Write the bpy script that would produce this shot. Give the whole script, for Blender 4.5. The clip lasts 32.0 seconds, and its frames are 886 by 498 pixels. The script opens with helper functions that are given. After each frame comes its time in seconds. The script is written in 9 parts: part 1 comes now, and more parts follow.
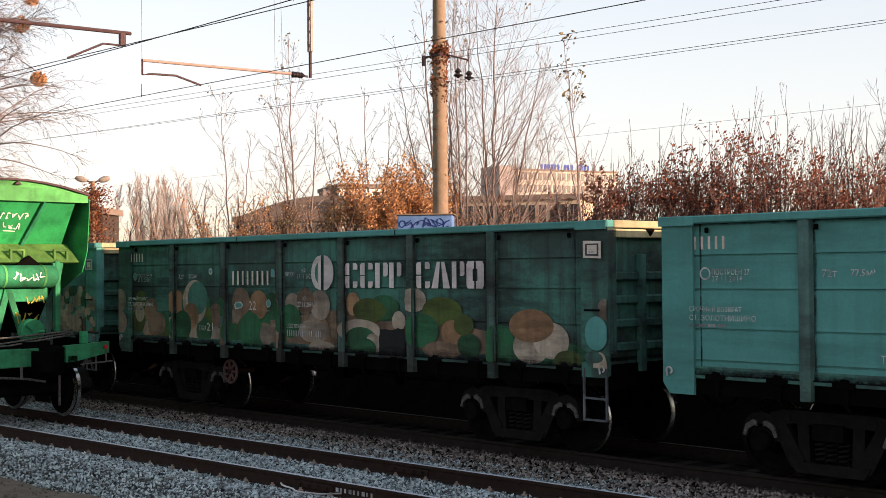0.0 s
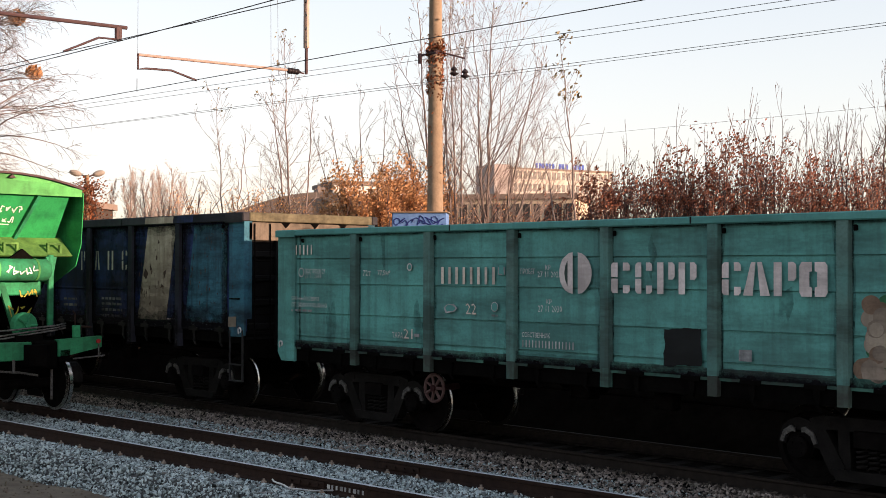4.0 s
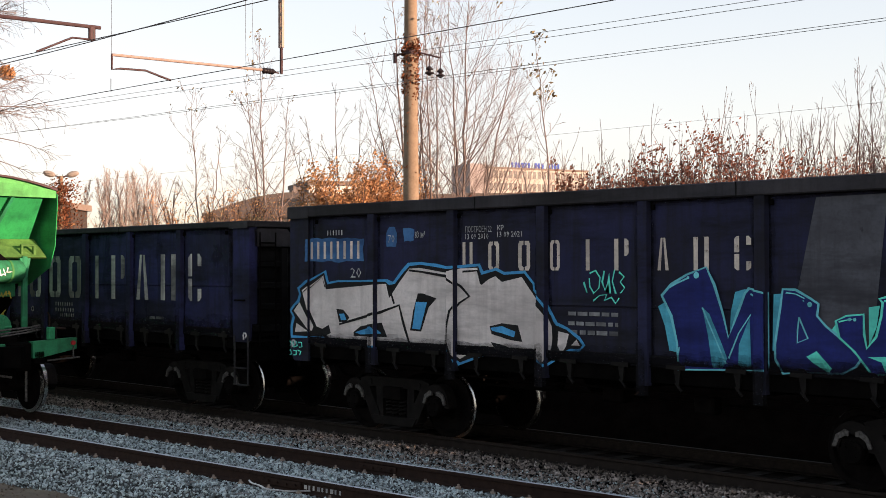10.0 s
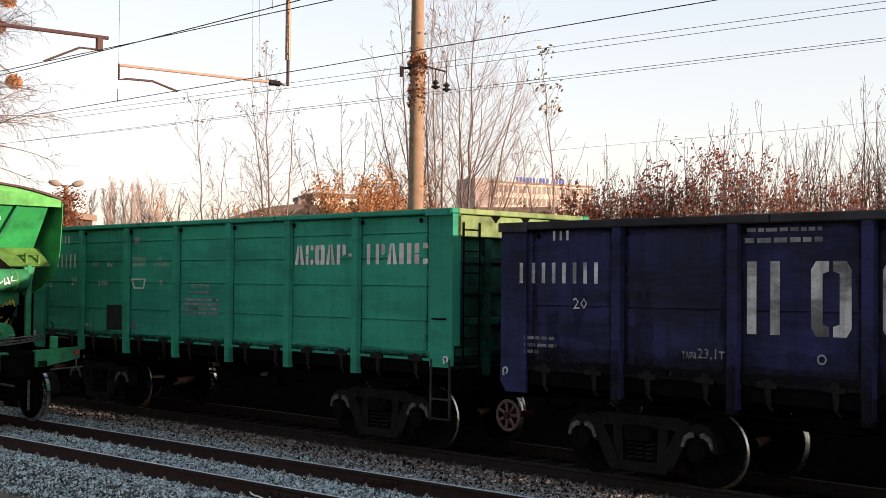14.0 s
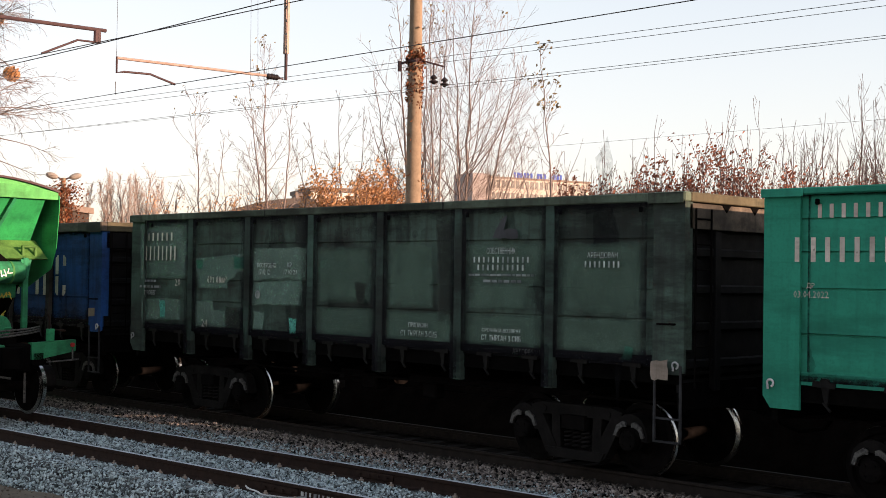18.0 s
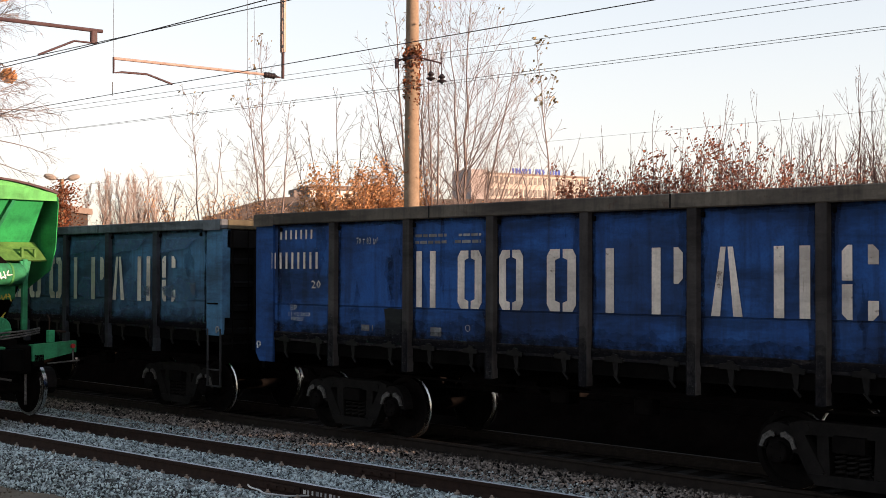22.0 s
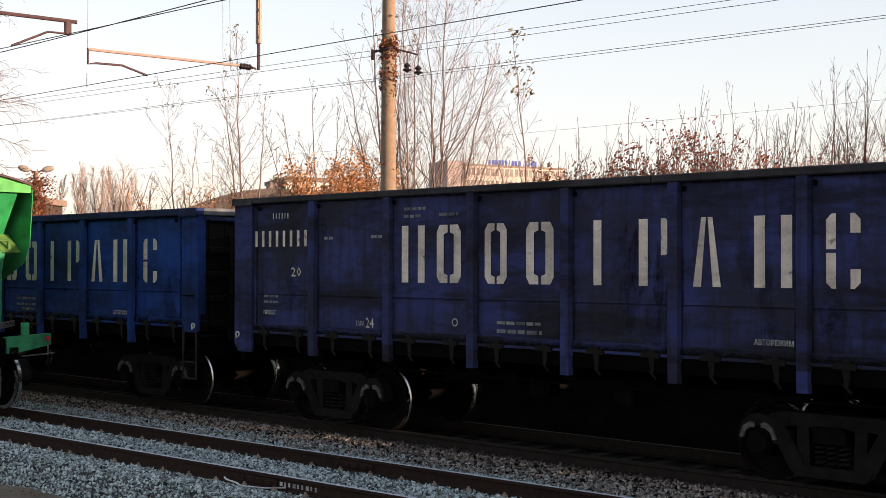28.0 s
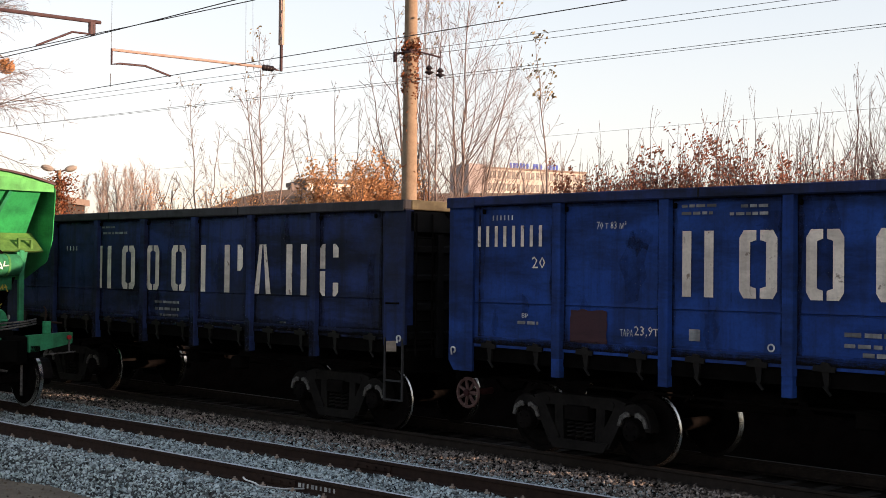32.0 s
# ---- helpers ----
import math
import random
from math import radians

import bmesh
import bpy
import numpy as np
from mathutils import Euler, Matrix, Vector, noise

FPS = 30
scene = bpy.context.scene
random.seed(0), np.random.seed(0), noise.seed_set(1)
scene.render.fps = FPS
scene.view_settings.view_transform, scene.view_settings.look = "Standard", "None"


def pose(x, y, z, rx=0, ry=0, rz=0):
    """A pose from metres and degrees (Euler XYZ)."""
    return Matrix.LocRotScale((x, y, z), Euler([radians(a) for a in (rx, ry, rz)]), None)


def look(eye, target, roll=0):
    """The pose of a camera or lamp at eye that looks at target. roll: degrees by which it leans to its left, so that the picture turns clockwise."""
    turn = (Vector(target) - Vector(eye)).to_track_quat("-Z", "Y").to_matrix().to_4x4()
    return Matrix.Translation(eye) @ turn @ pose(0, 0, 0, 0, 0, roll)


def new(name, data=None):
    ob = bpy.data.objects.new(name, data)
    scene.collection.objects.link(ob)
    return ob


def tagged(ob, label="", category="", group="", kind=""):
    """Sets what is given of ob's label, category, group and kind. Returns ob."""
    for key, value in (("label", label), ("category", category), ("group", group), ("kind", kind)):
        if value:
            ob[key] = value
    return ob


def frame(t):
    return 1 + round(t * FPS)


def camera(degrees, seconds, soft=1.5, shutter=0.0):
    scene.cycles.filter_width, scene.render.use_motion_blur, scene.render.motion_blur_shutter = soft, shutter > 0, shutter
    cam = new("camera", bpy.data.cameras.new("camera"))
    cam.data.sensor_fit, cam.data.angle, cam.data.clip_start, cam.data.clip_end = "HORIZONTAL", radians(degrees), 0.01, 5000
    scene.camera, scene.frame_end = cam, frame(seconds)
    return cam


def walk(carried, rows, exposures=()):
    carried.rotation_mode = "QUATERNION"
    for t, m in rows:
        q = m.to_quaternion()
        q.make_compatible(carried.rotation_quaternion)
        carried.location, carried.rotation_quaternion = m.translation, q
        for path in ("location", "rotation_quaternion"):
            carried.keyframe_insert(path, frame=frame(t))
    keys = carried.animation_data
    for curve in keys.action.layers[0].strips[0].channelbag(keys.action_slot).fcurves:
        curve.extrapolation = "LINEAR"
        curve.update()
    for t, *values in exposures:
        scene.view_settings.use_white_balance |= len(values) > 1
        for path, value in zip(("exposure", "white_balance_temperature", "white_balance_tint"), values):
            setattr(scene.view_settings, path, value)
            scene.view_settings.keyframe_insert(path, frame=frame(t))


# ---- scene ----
cam = camera(37.97, 32.0, soft=0.8)
EYE_Z = 2.587
TURNS = [  # seconds, heading, pitch, roll
    (0.0, 46.50, 0.99, 0.50), (0.5, 46.56, 0.97, 0.30), (1.0, 46.30, 0.97, 0.02), (1.5, 46.44, 0.92, 0.06),
    (2.0, 46.38, 0.87, 0.12), (2.5, 46.34, 0.80, -0.10), (4.5, 46.21, 0.92, -0.12), (5.0, 46.06, 0.88, -0.07),
    (5.5, 44.70, 0.77, -0.17), (6.0, 43.00, 0.70, 0.21), (6.5, 42.42, 0.66, 0.72), (7.0, 42.90, 0.63, 0.80),
    (7.5, 43.12, 0.72, 0.38), (8.0, 43.76, 0.84, -0.08), (8.5, 44.05, 0.93, -0.06), (9.0, 44.25, 0.99, 0.16),
    (9.5, 44.72, 0.96, 0.31), (10.0, 45.17, 0.88, 0.15), (10.5, 45.21, 0.92, -0.16), (11.0, 45.22, 1.02, -0.27),
    (11.5, 45.29, 1.04, -0.34), (12.0, 45.33, 1.16, -0.56), (12.5, 45.37, 1.28, -0.87), (13.0, 45.46, 1.43, -0.96),
    (13.5, 45.40, 1.49, -0.83), (14.0, 45.34, 1.49, -0.53), (14.5, 45.36, 1.49, -0.40), (16.5, 45.08, 1.25, -0.45),
    (17.0, 45.06, 1.27, -0.61), (17.5, 45.10, 1.28, -0.70), (18.0, 45.20, 1.27, -0.88), (18.5, 45.28, 1.25, -1.01),
    (19.0, 45.38, 1.28, -0.81), (19.5, 45.46, 1.30, -0.87), (20.0, 45.46, 1.35, -0.68), (20.5, 45.27, 1.24, -0.38),
    (21.0, 45.17, 1.16, -0.36), (21.5, 45.13, 1.12, -0.34), (22.0, 45.18, 1.12, -0.19), (22.5, 45.21, 1.10, -0.34),
    (23.0, 45.35, 1.02, -0.62), (23.5, 45.30, 1.02, -0.61), (24.0, 45.16, 0.94, -0.67), (24.5, 44.45, 0.83, -0.75),
    (26.5, 42.86, 0.89, -0.85), (27.0, 43.15, 0.82, -0.75), (27.5, 43.56, 0.83, -0.54), (28.0, 44.14, 0.75, -0.10),
    (28.5, 44.93, 0.73, 0.12), (29.0, 45.14, 0.73, 0.04), (29.5, 45.17, 0.73, -0.16), (30.0, 45.19, 0.84, -0.39),
    (30.5, 45.15, 0.86, -0.57), (31.0, 45.14, 0.86, -0.63), (31.5, 45.22, 0.85, -0.70), (32.0, 45.04, 0.86, -0.63),
]
PATH = [(t, pose(0, 0, EYE_Z, 90 + pitch, roll, heading)) for t, heading, pitch, roll in TURNS]
EXPOSURES = ((0, 1.75, 7000, 26), (32, 1.75, 7000, 26))
walk(cam, PATH, EXPOSURES)

ADVANCE = [
    (0.0, -13.13), (0.5, -10.67), (1.0, -8.29), (1.5, -5.91), (2.0, -3.51), (2.5, -1.08), (4.5, 8.67), (5.0, 11.09),
    (5.5, 13.51), (6.0, 15.89), (6.5, 18.29), (7.0, 20.68), (7.5, 23.06), (8.0, 25.43), (8.5, 27.79), (9.0, 30.14),
    (9.5, 32.49), (10.0, 34.82), (10.5, 37.19), (11.0, 39.53), (11.5, 41.86), (12.0, 44.17), (12.5, 46.51), (13.0, 48.89),
    (13.5, 51.19), (14.0, 53.45), (14.5, 55.72), (16.5, 64.82), (17.0, 67.07), (17.5, 69.29), (18.0, 71.46), (18.5, 73.74),
    (19.0, 75.94), (19.5, 78.14), (20.0, 80.33), (20.5, 82.53), (21.0, 84.81), (21.5, 87.15), (22.0, 89.42), (22.5, 91.66),
    (23.0, 94.05), (23.5, 96.37), (24.0, 98.62), (24.5, 101.01), (26.5, 110.28), (27.0, 112.62), (27.5, 114.94), (28.0, 117.25),
    (28.5, 119.56), (29.0, 121.89), (29.5, 124.19), (30.0, 126.50), (30.5, 128.84), (31.0, 131.18), (31.5, 133.51), (32.0, 135.81),
]  # seconds, metres the train has gone

# world and sun: a low winter sun beyond the train
SUN_AZ, SUN_EL = 71.0, 8.6  # clockwise from +y, degrees
world = bpy.data.worlds.new("world")
scene.world = world
world.use_nodes = True
wn = world.node_tree
sky = wn.nodes.new("ShaderNodeTexSky")
sky.sky_type = "NISHITA"
sky.sun_disc = False
sky.sun_elevation, sky.sun_rotation = radians(SUN_EL), radians(SUN_AZ)
sky.air_density, sky.dust_density, sky.ozone_density = 0.85, 1.4, 0.65
wn.nodes["Background"].inputs[1].default_value = 0.130
# thin even haze takes the glare out of the sky: colour / (1 + colour / full) * gain
HAZE_FULL, HAZE_GAIN = 1.76, 2.14
over, sumup, veil, gain = (wn.nodes.new("ShaderNodeVectorMath") for _ in range(4))
over.operation, sumup.operation, veil.operation, gain.operation = "SCALE", "ADD", "DIVIDE", "MULTIPLY"
over.inputs["Scale"].default_value = 1.0 / HAZE_FULL
sumup.inputs[1].default_value = (1, 1, 1)
gain.inputs[1].default_value = (HAZE_GAIN * 0.935, HAZE_GAIN, HAZE_GAIN * 0.985)
wn.links.new(sky.outputs[0], over.inputs[0])
wn.links.new(over.outputs[0], sumup.inputs[0])
wn.links.new(sky.outputs[0], veil.inputs[0])
wn.links.new(sumup.outputs[0], veil.inputs[1])
wn.links.new(veil.outputs[0], gain.inputs[0])
wn.links.new(gain.outputs[0], wn.nodes["Background"].inputs[0])
to_sun = Vector((math.sin(radians(SUN_AZ)) * math.cos(radians(SUN_EL)), math.cos(radians(SUN_AZ)) * math.cos(radians(SUN_EL)), math.sin(radians(SUN_EL))))
sun = new("sun", bpy.data.lights.new("sun", "SUN"))
sun.data.energy, sun.data.angle, sun.data.color = 3.1, radians(0.6), (1.0, 0.755, 0.525)
sun.matrix_world = look(to_sun * 200, (0, 0, 0))

# ---- materials ----
def nodes_of(name):
    m = bpy.data.materials.new(name)
    m.use_nodes = True
    return m, m.node_tree, m.node_tree.nodes["Principled BSDF"]


def noise_at(nt, scale, detail=4.0, rough=0.6, stretch=(1, 1, 1)):
    tc = nt.nodes.new("ShaderNodeTexCoord")
    mp = nt.nodes.new("ShaderNodeMapping")
    mp.inputs["Scale"].default_value = stretch
    n = nt.nodes.new("ShaderNodeTexNoise")
    n.inputs["Scale"].default_value, n.inputs["Detail"].default_value, n.inputs["Roughness"].default_value = scale, detail, rough
    nt.links.new(tc.outputs["Object"], mp.inputs[0])
    info, off = nt.nodes.new("ShaderNodeObjectInfo"), nt.nodes.new("ShaderNodeVectorMath")
    off.operation = "SCALE"
    off.inputs[0].default_value = (31.0, 17.0, 23.0)
    nt.links.new(info.outputs["Random"], off.inputs["Scale"])
    nt.links.new(off.outputs[0], mp.inputs["Location"])
    nt.links.new(mp.outputs[0], n.inputs["Vector"])
    return n.outputs["Fac"]


def ramp(nt, fac, a, b):
    r = nt.nodes.new("ShaderNodeMapRange")
    r.inputs["From Min"].default_value, r.inputs["From Max"].default_value = a, b
    nt.links.new(fac, r.inputs["Value"])
    return r.outputs[0]


def mix(nt, fac, a, b):
    m = nt.nodes.new("ShaderNodeMix")
    m.data_type = "RGBA"
    for sock, v in ((m.inputs["Factor"], fac), (m.inputs["A"], a), (m.inputs["B"], b)):
        if isinstance(v, (int, float)):
            sock.default_value = v
        elif isinstance(v, tuple):
            sock.default_value = (*v, 1)
        else:
            nt.links.new(v, sock)
    return m.outputs["Result"]


def scaled(nt, fac, k):
    m = nt.nodes.new("ShaderNodeMath")
    m.operation = "MULTIPLY"
    nt.links.new(fac, m.inputs[0])
    m.inputs[1].default_value = k
    return m.outputs[0]


def bump(nt, bsdf, fac, dist, strength=0.5):
    b = nt.nodes.new("ShaderNodeBump")
    b.inputs["Distance"].default_value, b.inputs["Strength"].default_value = dist, strength
    nt.links.new(fac, b.inputs["Height"])
    nt.links.new(b.outputs[0], bsdf.inputs["Normal"])


PAINT_GAIN = 1.20  # brightness gain on every paint colour, tuned to the light level


def paint(name, colour, faded=None, dirt=(0.035, 0.03, 0.03), dirty=0.75, rough=0.62, chips=0.0):
    """Weathered wagon paint: faded patches, soot, vertical streaks and rust chips."""
    m, nt, b = nodes_of(name)
    colour, dirt = tuple(v * PAINT_GAIN for v in colour), tuple(v * PAINT_GAIN for v in dirt)
    faded = tuple(v * PAINT_GAIN for v in faded) if faded else None
    faded = faded or tuple(min(1, c * 1.35 + 0.012) for c in colour)
    c = mix(nt, ramp(nt, noise_at(nt, 0.9, 5, 0.62), 0.35, 0.7), colour, faded)
    c = mix(nt, scaled(nt, ramp(nt, noise_at(nt, 0.55, 6, 0.68, (1, 1, 1.4)), 0.43, 0.60), dirty), c, dirt)
    c = mix(nt, scaled(nt, ramp(nt, noise_at(nt, 3.0, 4, 0.6, (2.2, 2.2, 0.16)), 0.48, 0.66), dirty * 0.8), c, dirt)
    c = mix(nt, scaled(nt, ramp(nt, noise_at(nt, 1.0, 5, 0.7, (0.35, 1, 1.7)), 0.48, 0.62), dirty), c, tuple(v * 0.55 for v in dirt))
    c = mix(nt, scaled(nt, ramp(nt, noise_at(nt, 26, 3, 0.6), 0.45, 0.75), 0.3), c, dirt)
    if chips:
        c = mix(nt, scaled(nt, ramp(nt, noise_at(nt, 6, 6, 0.7), 0.61, 0.67), chips), c, (0.06, 0.028, 0.018))
    nt.links.new(c, b.inputs["Base Color"])
    nt.links.new(ramp(nt, noise_at(nt, 5, 3), -1.0, 1.3), b.inputs["Roughness"])
    b.inputs["Specular IOR Level"].default_value = 0.07
    bump(nt, b, noise_at(nt, 2.2, 4), 0.02, 0.35)
    return m


def rough_stuff(name, a, b2, scale, rough=0.9, dist=0.01, metal=0.0, spec=0.1, per_piece=False, spread=(-0.22, 0.70)):
    m, nt, b = nodes_of(name)
    c = mix(nt, ramp(nt, noise_at(nt, scale, 5, 0.65), 0.32, 0.7), a, b2)
    c = mix(nt, scaled(nt, ramp(nt, noise_at(nt, scale * 7, 3, 0.6), 0.4, 0.75), 0.35), c, tuple(v * 0.5 for v in a))
    if per_piece:
        g = nt.nodes.new("ShaderNodeNewGeometry")
        h = nt.nodes.new("ShaderNodeHueSaturation")
        nt.links.new(c, h.inputs["Color"])
        nt.links.new(ramp(nt, g.outputs["Random Per Island"], spread[0], spread[1]), h.inputs["Value"])
        c = h.outputs[0]
    nt.links.new(c, b.inputs["Base Color"])
    b.inputs["Roughness"].default_value, b.inputs["Metallic"].default_value = rough, metal
    b.inputs["Specular IOR Level"].default_value = spec
    if dist:
        bump(nt, b, noise_at(nt, scale * 4, 4), dist, 0.6)
    return m


MAT = dict(
    # near-black: the shade under the wagons is put into these steel colours
    near_black=rough_stuff("near_black_steel", (0.002, 0.0018, 0.0018), (0.005, 0.0045, 0.004), 3, 0.95, 0.01, spec=0.01),
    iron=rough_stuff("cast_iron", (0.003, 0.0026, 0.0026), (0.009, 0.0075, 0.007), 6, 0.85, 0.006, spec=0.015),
    cast=rough_stuff("dark_cast_steel", (0.006, 0.0054, 0.0052), (0.015, 0.013, 0.0123), 5, 0.75, 0.006, spec=0.05),
    tread=rough_stuff("polished_tread", (0.55, 0.53, 0.50), (0.70, 0.68, 0.64), 8, 0.24, 0, 1.0),
    bright=rough_stuff("rubbed_steel", (0.035, 0.033, 0.032), (0.16, 0.152, 0.145), 22, 0.55, 0.004, 0.3),
    clip=rough_stuff("dusty_rail_clip", (0.17, 0.13, 0.105), (0.32, 0.26, 0.215), 9, 0.8, 0.004),
    # clip, rail, bed and sleeper under the train carry its shade as colour
    shadeclip=rough_stuff("shaded_rail_clip", (0.045, 0.039, 0.035), (0.085, 0.075, 0.068), 9, 0.85, 0.004),
    shaderail=rough_stuff("shaded_rail", (0.014, 0.0105, 0.009), (0.028, 0.021, 0.0175), 9, 0.85, 0.004, spec=0.1),
    rust=rough_stuff("rail_rust", (0.018, 0.010, 0.008), (0.034, 0.019, 0.014), 9, 0.8, 0.004),
    railtop=rough_stuff("rail_head", (0.40, 0.42, 0.45), (0.58, 0.60, 0.64), 12, 0.4, 0, 0.0, 0.5),
    dullhead=rough_stuff("dull_rail_head", (0.012, 0.0105, 0.0098), (0.024, 0.021, 0.02), 9, 0.6, 0),
    ballast=rough_stuff("ballast_bed", (0.045, 0.045, 0.045), (0.09, 0.09, 0.09), 9, 0.95, 0.03),
    stone=rough_stuff("crushed_granite", (0.35, 0.425, 0.43), (0.63, 0.73, 0.74), 5, 0.9, 0.004, per_piece=True, spread=(-0.02, 0.85)),
    oldstone=rough_stuff("oily_gravel", (0.195, 0.152, 0.129), (0.62, 0.525, 0.465), 5, 0.9, 0.004, per_piece=True, spread=(0.08, 1.0)),
    oldbed=rough_stuff("oily_ballast_bed", (0.04, 0.031, 0.027), (0.075, 0.06, 0.052), 5, 0.95, 0.03),
    shadebed=rough_stuff("shaded_ballast_bed", (0.010, 0.0083, 0.0074), (0.023, 0.019, 0.0165), 5, 0.95, 0.03, spec=0.01),
    dirt=rough_stuff("dry_dirt", (0.11, 0.085, 0.065), (0.18, 0.145, 0.11), 3, 0.95, 0.02),
    sleeper=rough_stuff("concrete_sleeper", (0.14, 0.13, 0.12), (0.22, 0.21, 0.20), 6, 0.9, 0.006),
    oldsleeper=rough_stuff("shaded_sleeper", (0.011, 0.009, 0.0078), (0.026, 0.0215, 0.0185), 6, 0.9, 0.006),
    concrete=rough_stuff("pole_concrete", (0.20, 0.145, 0.10), (0.28, 0.205, 0.145), 3.5, 0.9, 0.006),
    bark=rough_stuff("grey_bark", (0.08, 0.056, 0.05), (0.14, 0.10, 0.088), 8, 0.9, 0.006),
    palebark=rough_stuff("pale_twig_bark", (0.24, 0.19, 0.17), (0.35, 0.285, 0.255), 8, 0.9, 0),
    twigbark=rough_stuff("brown_twig_bark", (0.145, 0.11, 0.10), (0.23, 0.185, 0.17), 8, 0.9, 0),
    darkbark=rough_stuff("brown_bark", (0.075, 0.05, 0.045), (0.13, 0.085, 0.075), 8, 0.9, 0.006),
    wire=rough_stuff("weathered_wire", (0.07, 0.06, 0.058), (0.11, 0.095, 0.09), 8, 0.6, 0, 0.2),
    galv=rough_stuff("painted_steelwork", (0.28, 0.20, 0.17), (0.42, 0.31, 0.27), 5, 0.6, 0.003, 0.2),
    darksteel=rough_stuff("dark_steelwork", (0.055, 0.034, 0.038), (0.09, 0.055, 0.055), 5, 0.65, 0.003, 0.2),
    insulator=rough_stuff("brown_porcelain", (0.018, 0.014, 0.016), (0.03, 0.025, 0.026), 8, 0.25, 0),
    wheelrim=rough_stuff("faded_red_wheel", (0.06, 0.030, 0.028), (0.12, 0.072, 0.066), 9, 0.6, 0.003),
    redwheel=rough_stuff("dull_red_paint", (0.022, 0.007, 0.008), (0.04, 0.013, 0.013), 6, 0.8, 0.004),
    # paler end rail: low sun on the end tops put into the paint
    sunrail=paint("sunlit_end_beam", (0.105, 0.092, 0.056), (0.145, 0.128, 0.082), (0.05, 0.042, 0.028), 0.7, chips=0.3),
    # near-black end paint: shade in the wagon gaps put into the colour
    endshade=paint("shaded_end_paint", (0.006, 0.006, 0.0068), (0.010, 0.0095, 0.0095), (0.004, 0.0036, 0.0036), 0.7),
    # film for soot and for shade painted along the sides' feet and edges
    skirt=paint("soot_shade_film", (0.007, 0.007, 0.009), (0.012, 0.011, 0.014), (0.005, 0.005, 0.006), 0.5),
    latch=rough_stuff("near_black_latch", (0.003, 0.0027, 0.0026), (0.011, 0.0096, 0.009), 7, 0.6, 0.003, spec=0.1),
    # chord and joint trim: lower-edge soot and shade put into near-black paint
    darkpaint=paint("dark_trim_paint", (0.007, 0.007, 0.008), (0.013, 0.012, 0.013), (0.005, 0.005, 0.005), 0.7),
    white=paint("stencil_white", (0.52, 0.45, 0.39), (0.65, 0.575, 0.50), (0.22, 0.185, 0.165), 0.4, chips=0.7),
    dim=paint("worn_stencil", (0.46, 0.46, 0.45), (0.58, 0.58, 0.57), (0.10, 0.10, 0.11), 0.6),
)


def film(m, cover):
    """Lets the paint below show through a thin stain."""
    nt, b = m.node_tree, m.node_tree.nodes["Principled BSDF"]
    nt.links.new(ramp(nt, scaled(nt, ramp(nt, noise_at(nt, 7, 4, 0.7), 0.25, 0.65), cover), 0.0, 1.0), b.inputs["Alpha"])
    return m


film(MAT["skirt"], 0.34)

# ---- building kit ----
def box(bm, x0, x1, y0, y1, z0, z1, bev=0.0):
    r = bmesh.ops.create_cube(bm, size=1, matrix=Matrix.Translation(((x0 + x1) / 2, (y0 + y1) / 2, (z0 + z1) / 2)) @ Matrix.Diagonal((x1 - x0, y1 - y0, z1 - z0, 1)))
    if bev:
        es = list({e for v in r["verts"] for e in v.link_edges})
        bmesh.ops.bevel(bm, geom=es, offset=bev, segments=1, affect="EDGES")
    return bm


def prism(bm, pts, axis, a, b):
    """A flat outline pulled along an axis from a to b. pts: the two other coordinates, in order."""
    def at(p, w):
        return {"x": (w, p[0], p[1]), "y": (p[0], w, p[1]), "z": (p[0], p[1], w)}[axis]
    lo, hi = [bm.verts.new(at(p, a)) for p in pts], [bm.verts.new(at(p, b)) for p in pts]
    n = len(pts)
    fs = [bm.faces.new(lo[::-1]), bm.faces.new(hi)] + [bm.faces.new((lo[i], lo[(i + 1) % n], hi[(i + 1) % n], hi[i])) for i in range(n)]
    bmesh.ops.recalc_face_normals(bm, faces=fs)
    return bm


def rod(bm, p, q, r, r2=None, n=8, caps=True):
    p, q = Vector(p), Vector(q)
    m = Matrix.Translation((p + q) / 2) @ (q - p).to_track_quat("Z", "Y").to_matrix().to_4x4()
    bmesh.ops.create_cone(bm, cap_ends=caps, segments=n, radius1=r, radius2=r if r2 is None else r2, depth=(q - p).length, matrix=m)
    return bm


def path_rod(bm, pts, r, n=6):
    """One round bar swept along a bent line."""
    pts = [Vector(p) for p in pts]
    rings, a = [], None
    for i, p in enumerate(pts):
        d = (pts[min(i + 1, len(pts) - 1)] - pts[max(i - 1, 0)]).normalized()
        a = d.orthogonal().normalized() if a is None else (a - d * a.dot(d)).normalized()
        b = d.cross(a)
        rings.append([bm.verts.new(p + (a * math.cos(2 * math.pi * k / n) + b * math.sin(2 * math.pi * k / n)) * r) for k in range(n)])
    for lo, hi in zip(rings[:-1], rings[1:]):
        for k in range(n):
            bm.faces.new((lo[k], lo[(k + 1) % n], hi[(k + 1) % n], hi[k]))
    bm.faces.new(rings[0][::-1])
    bm.faces.new(rings[-1])
    return bm


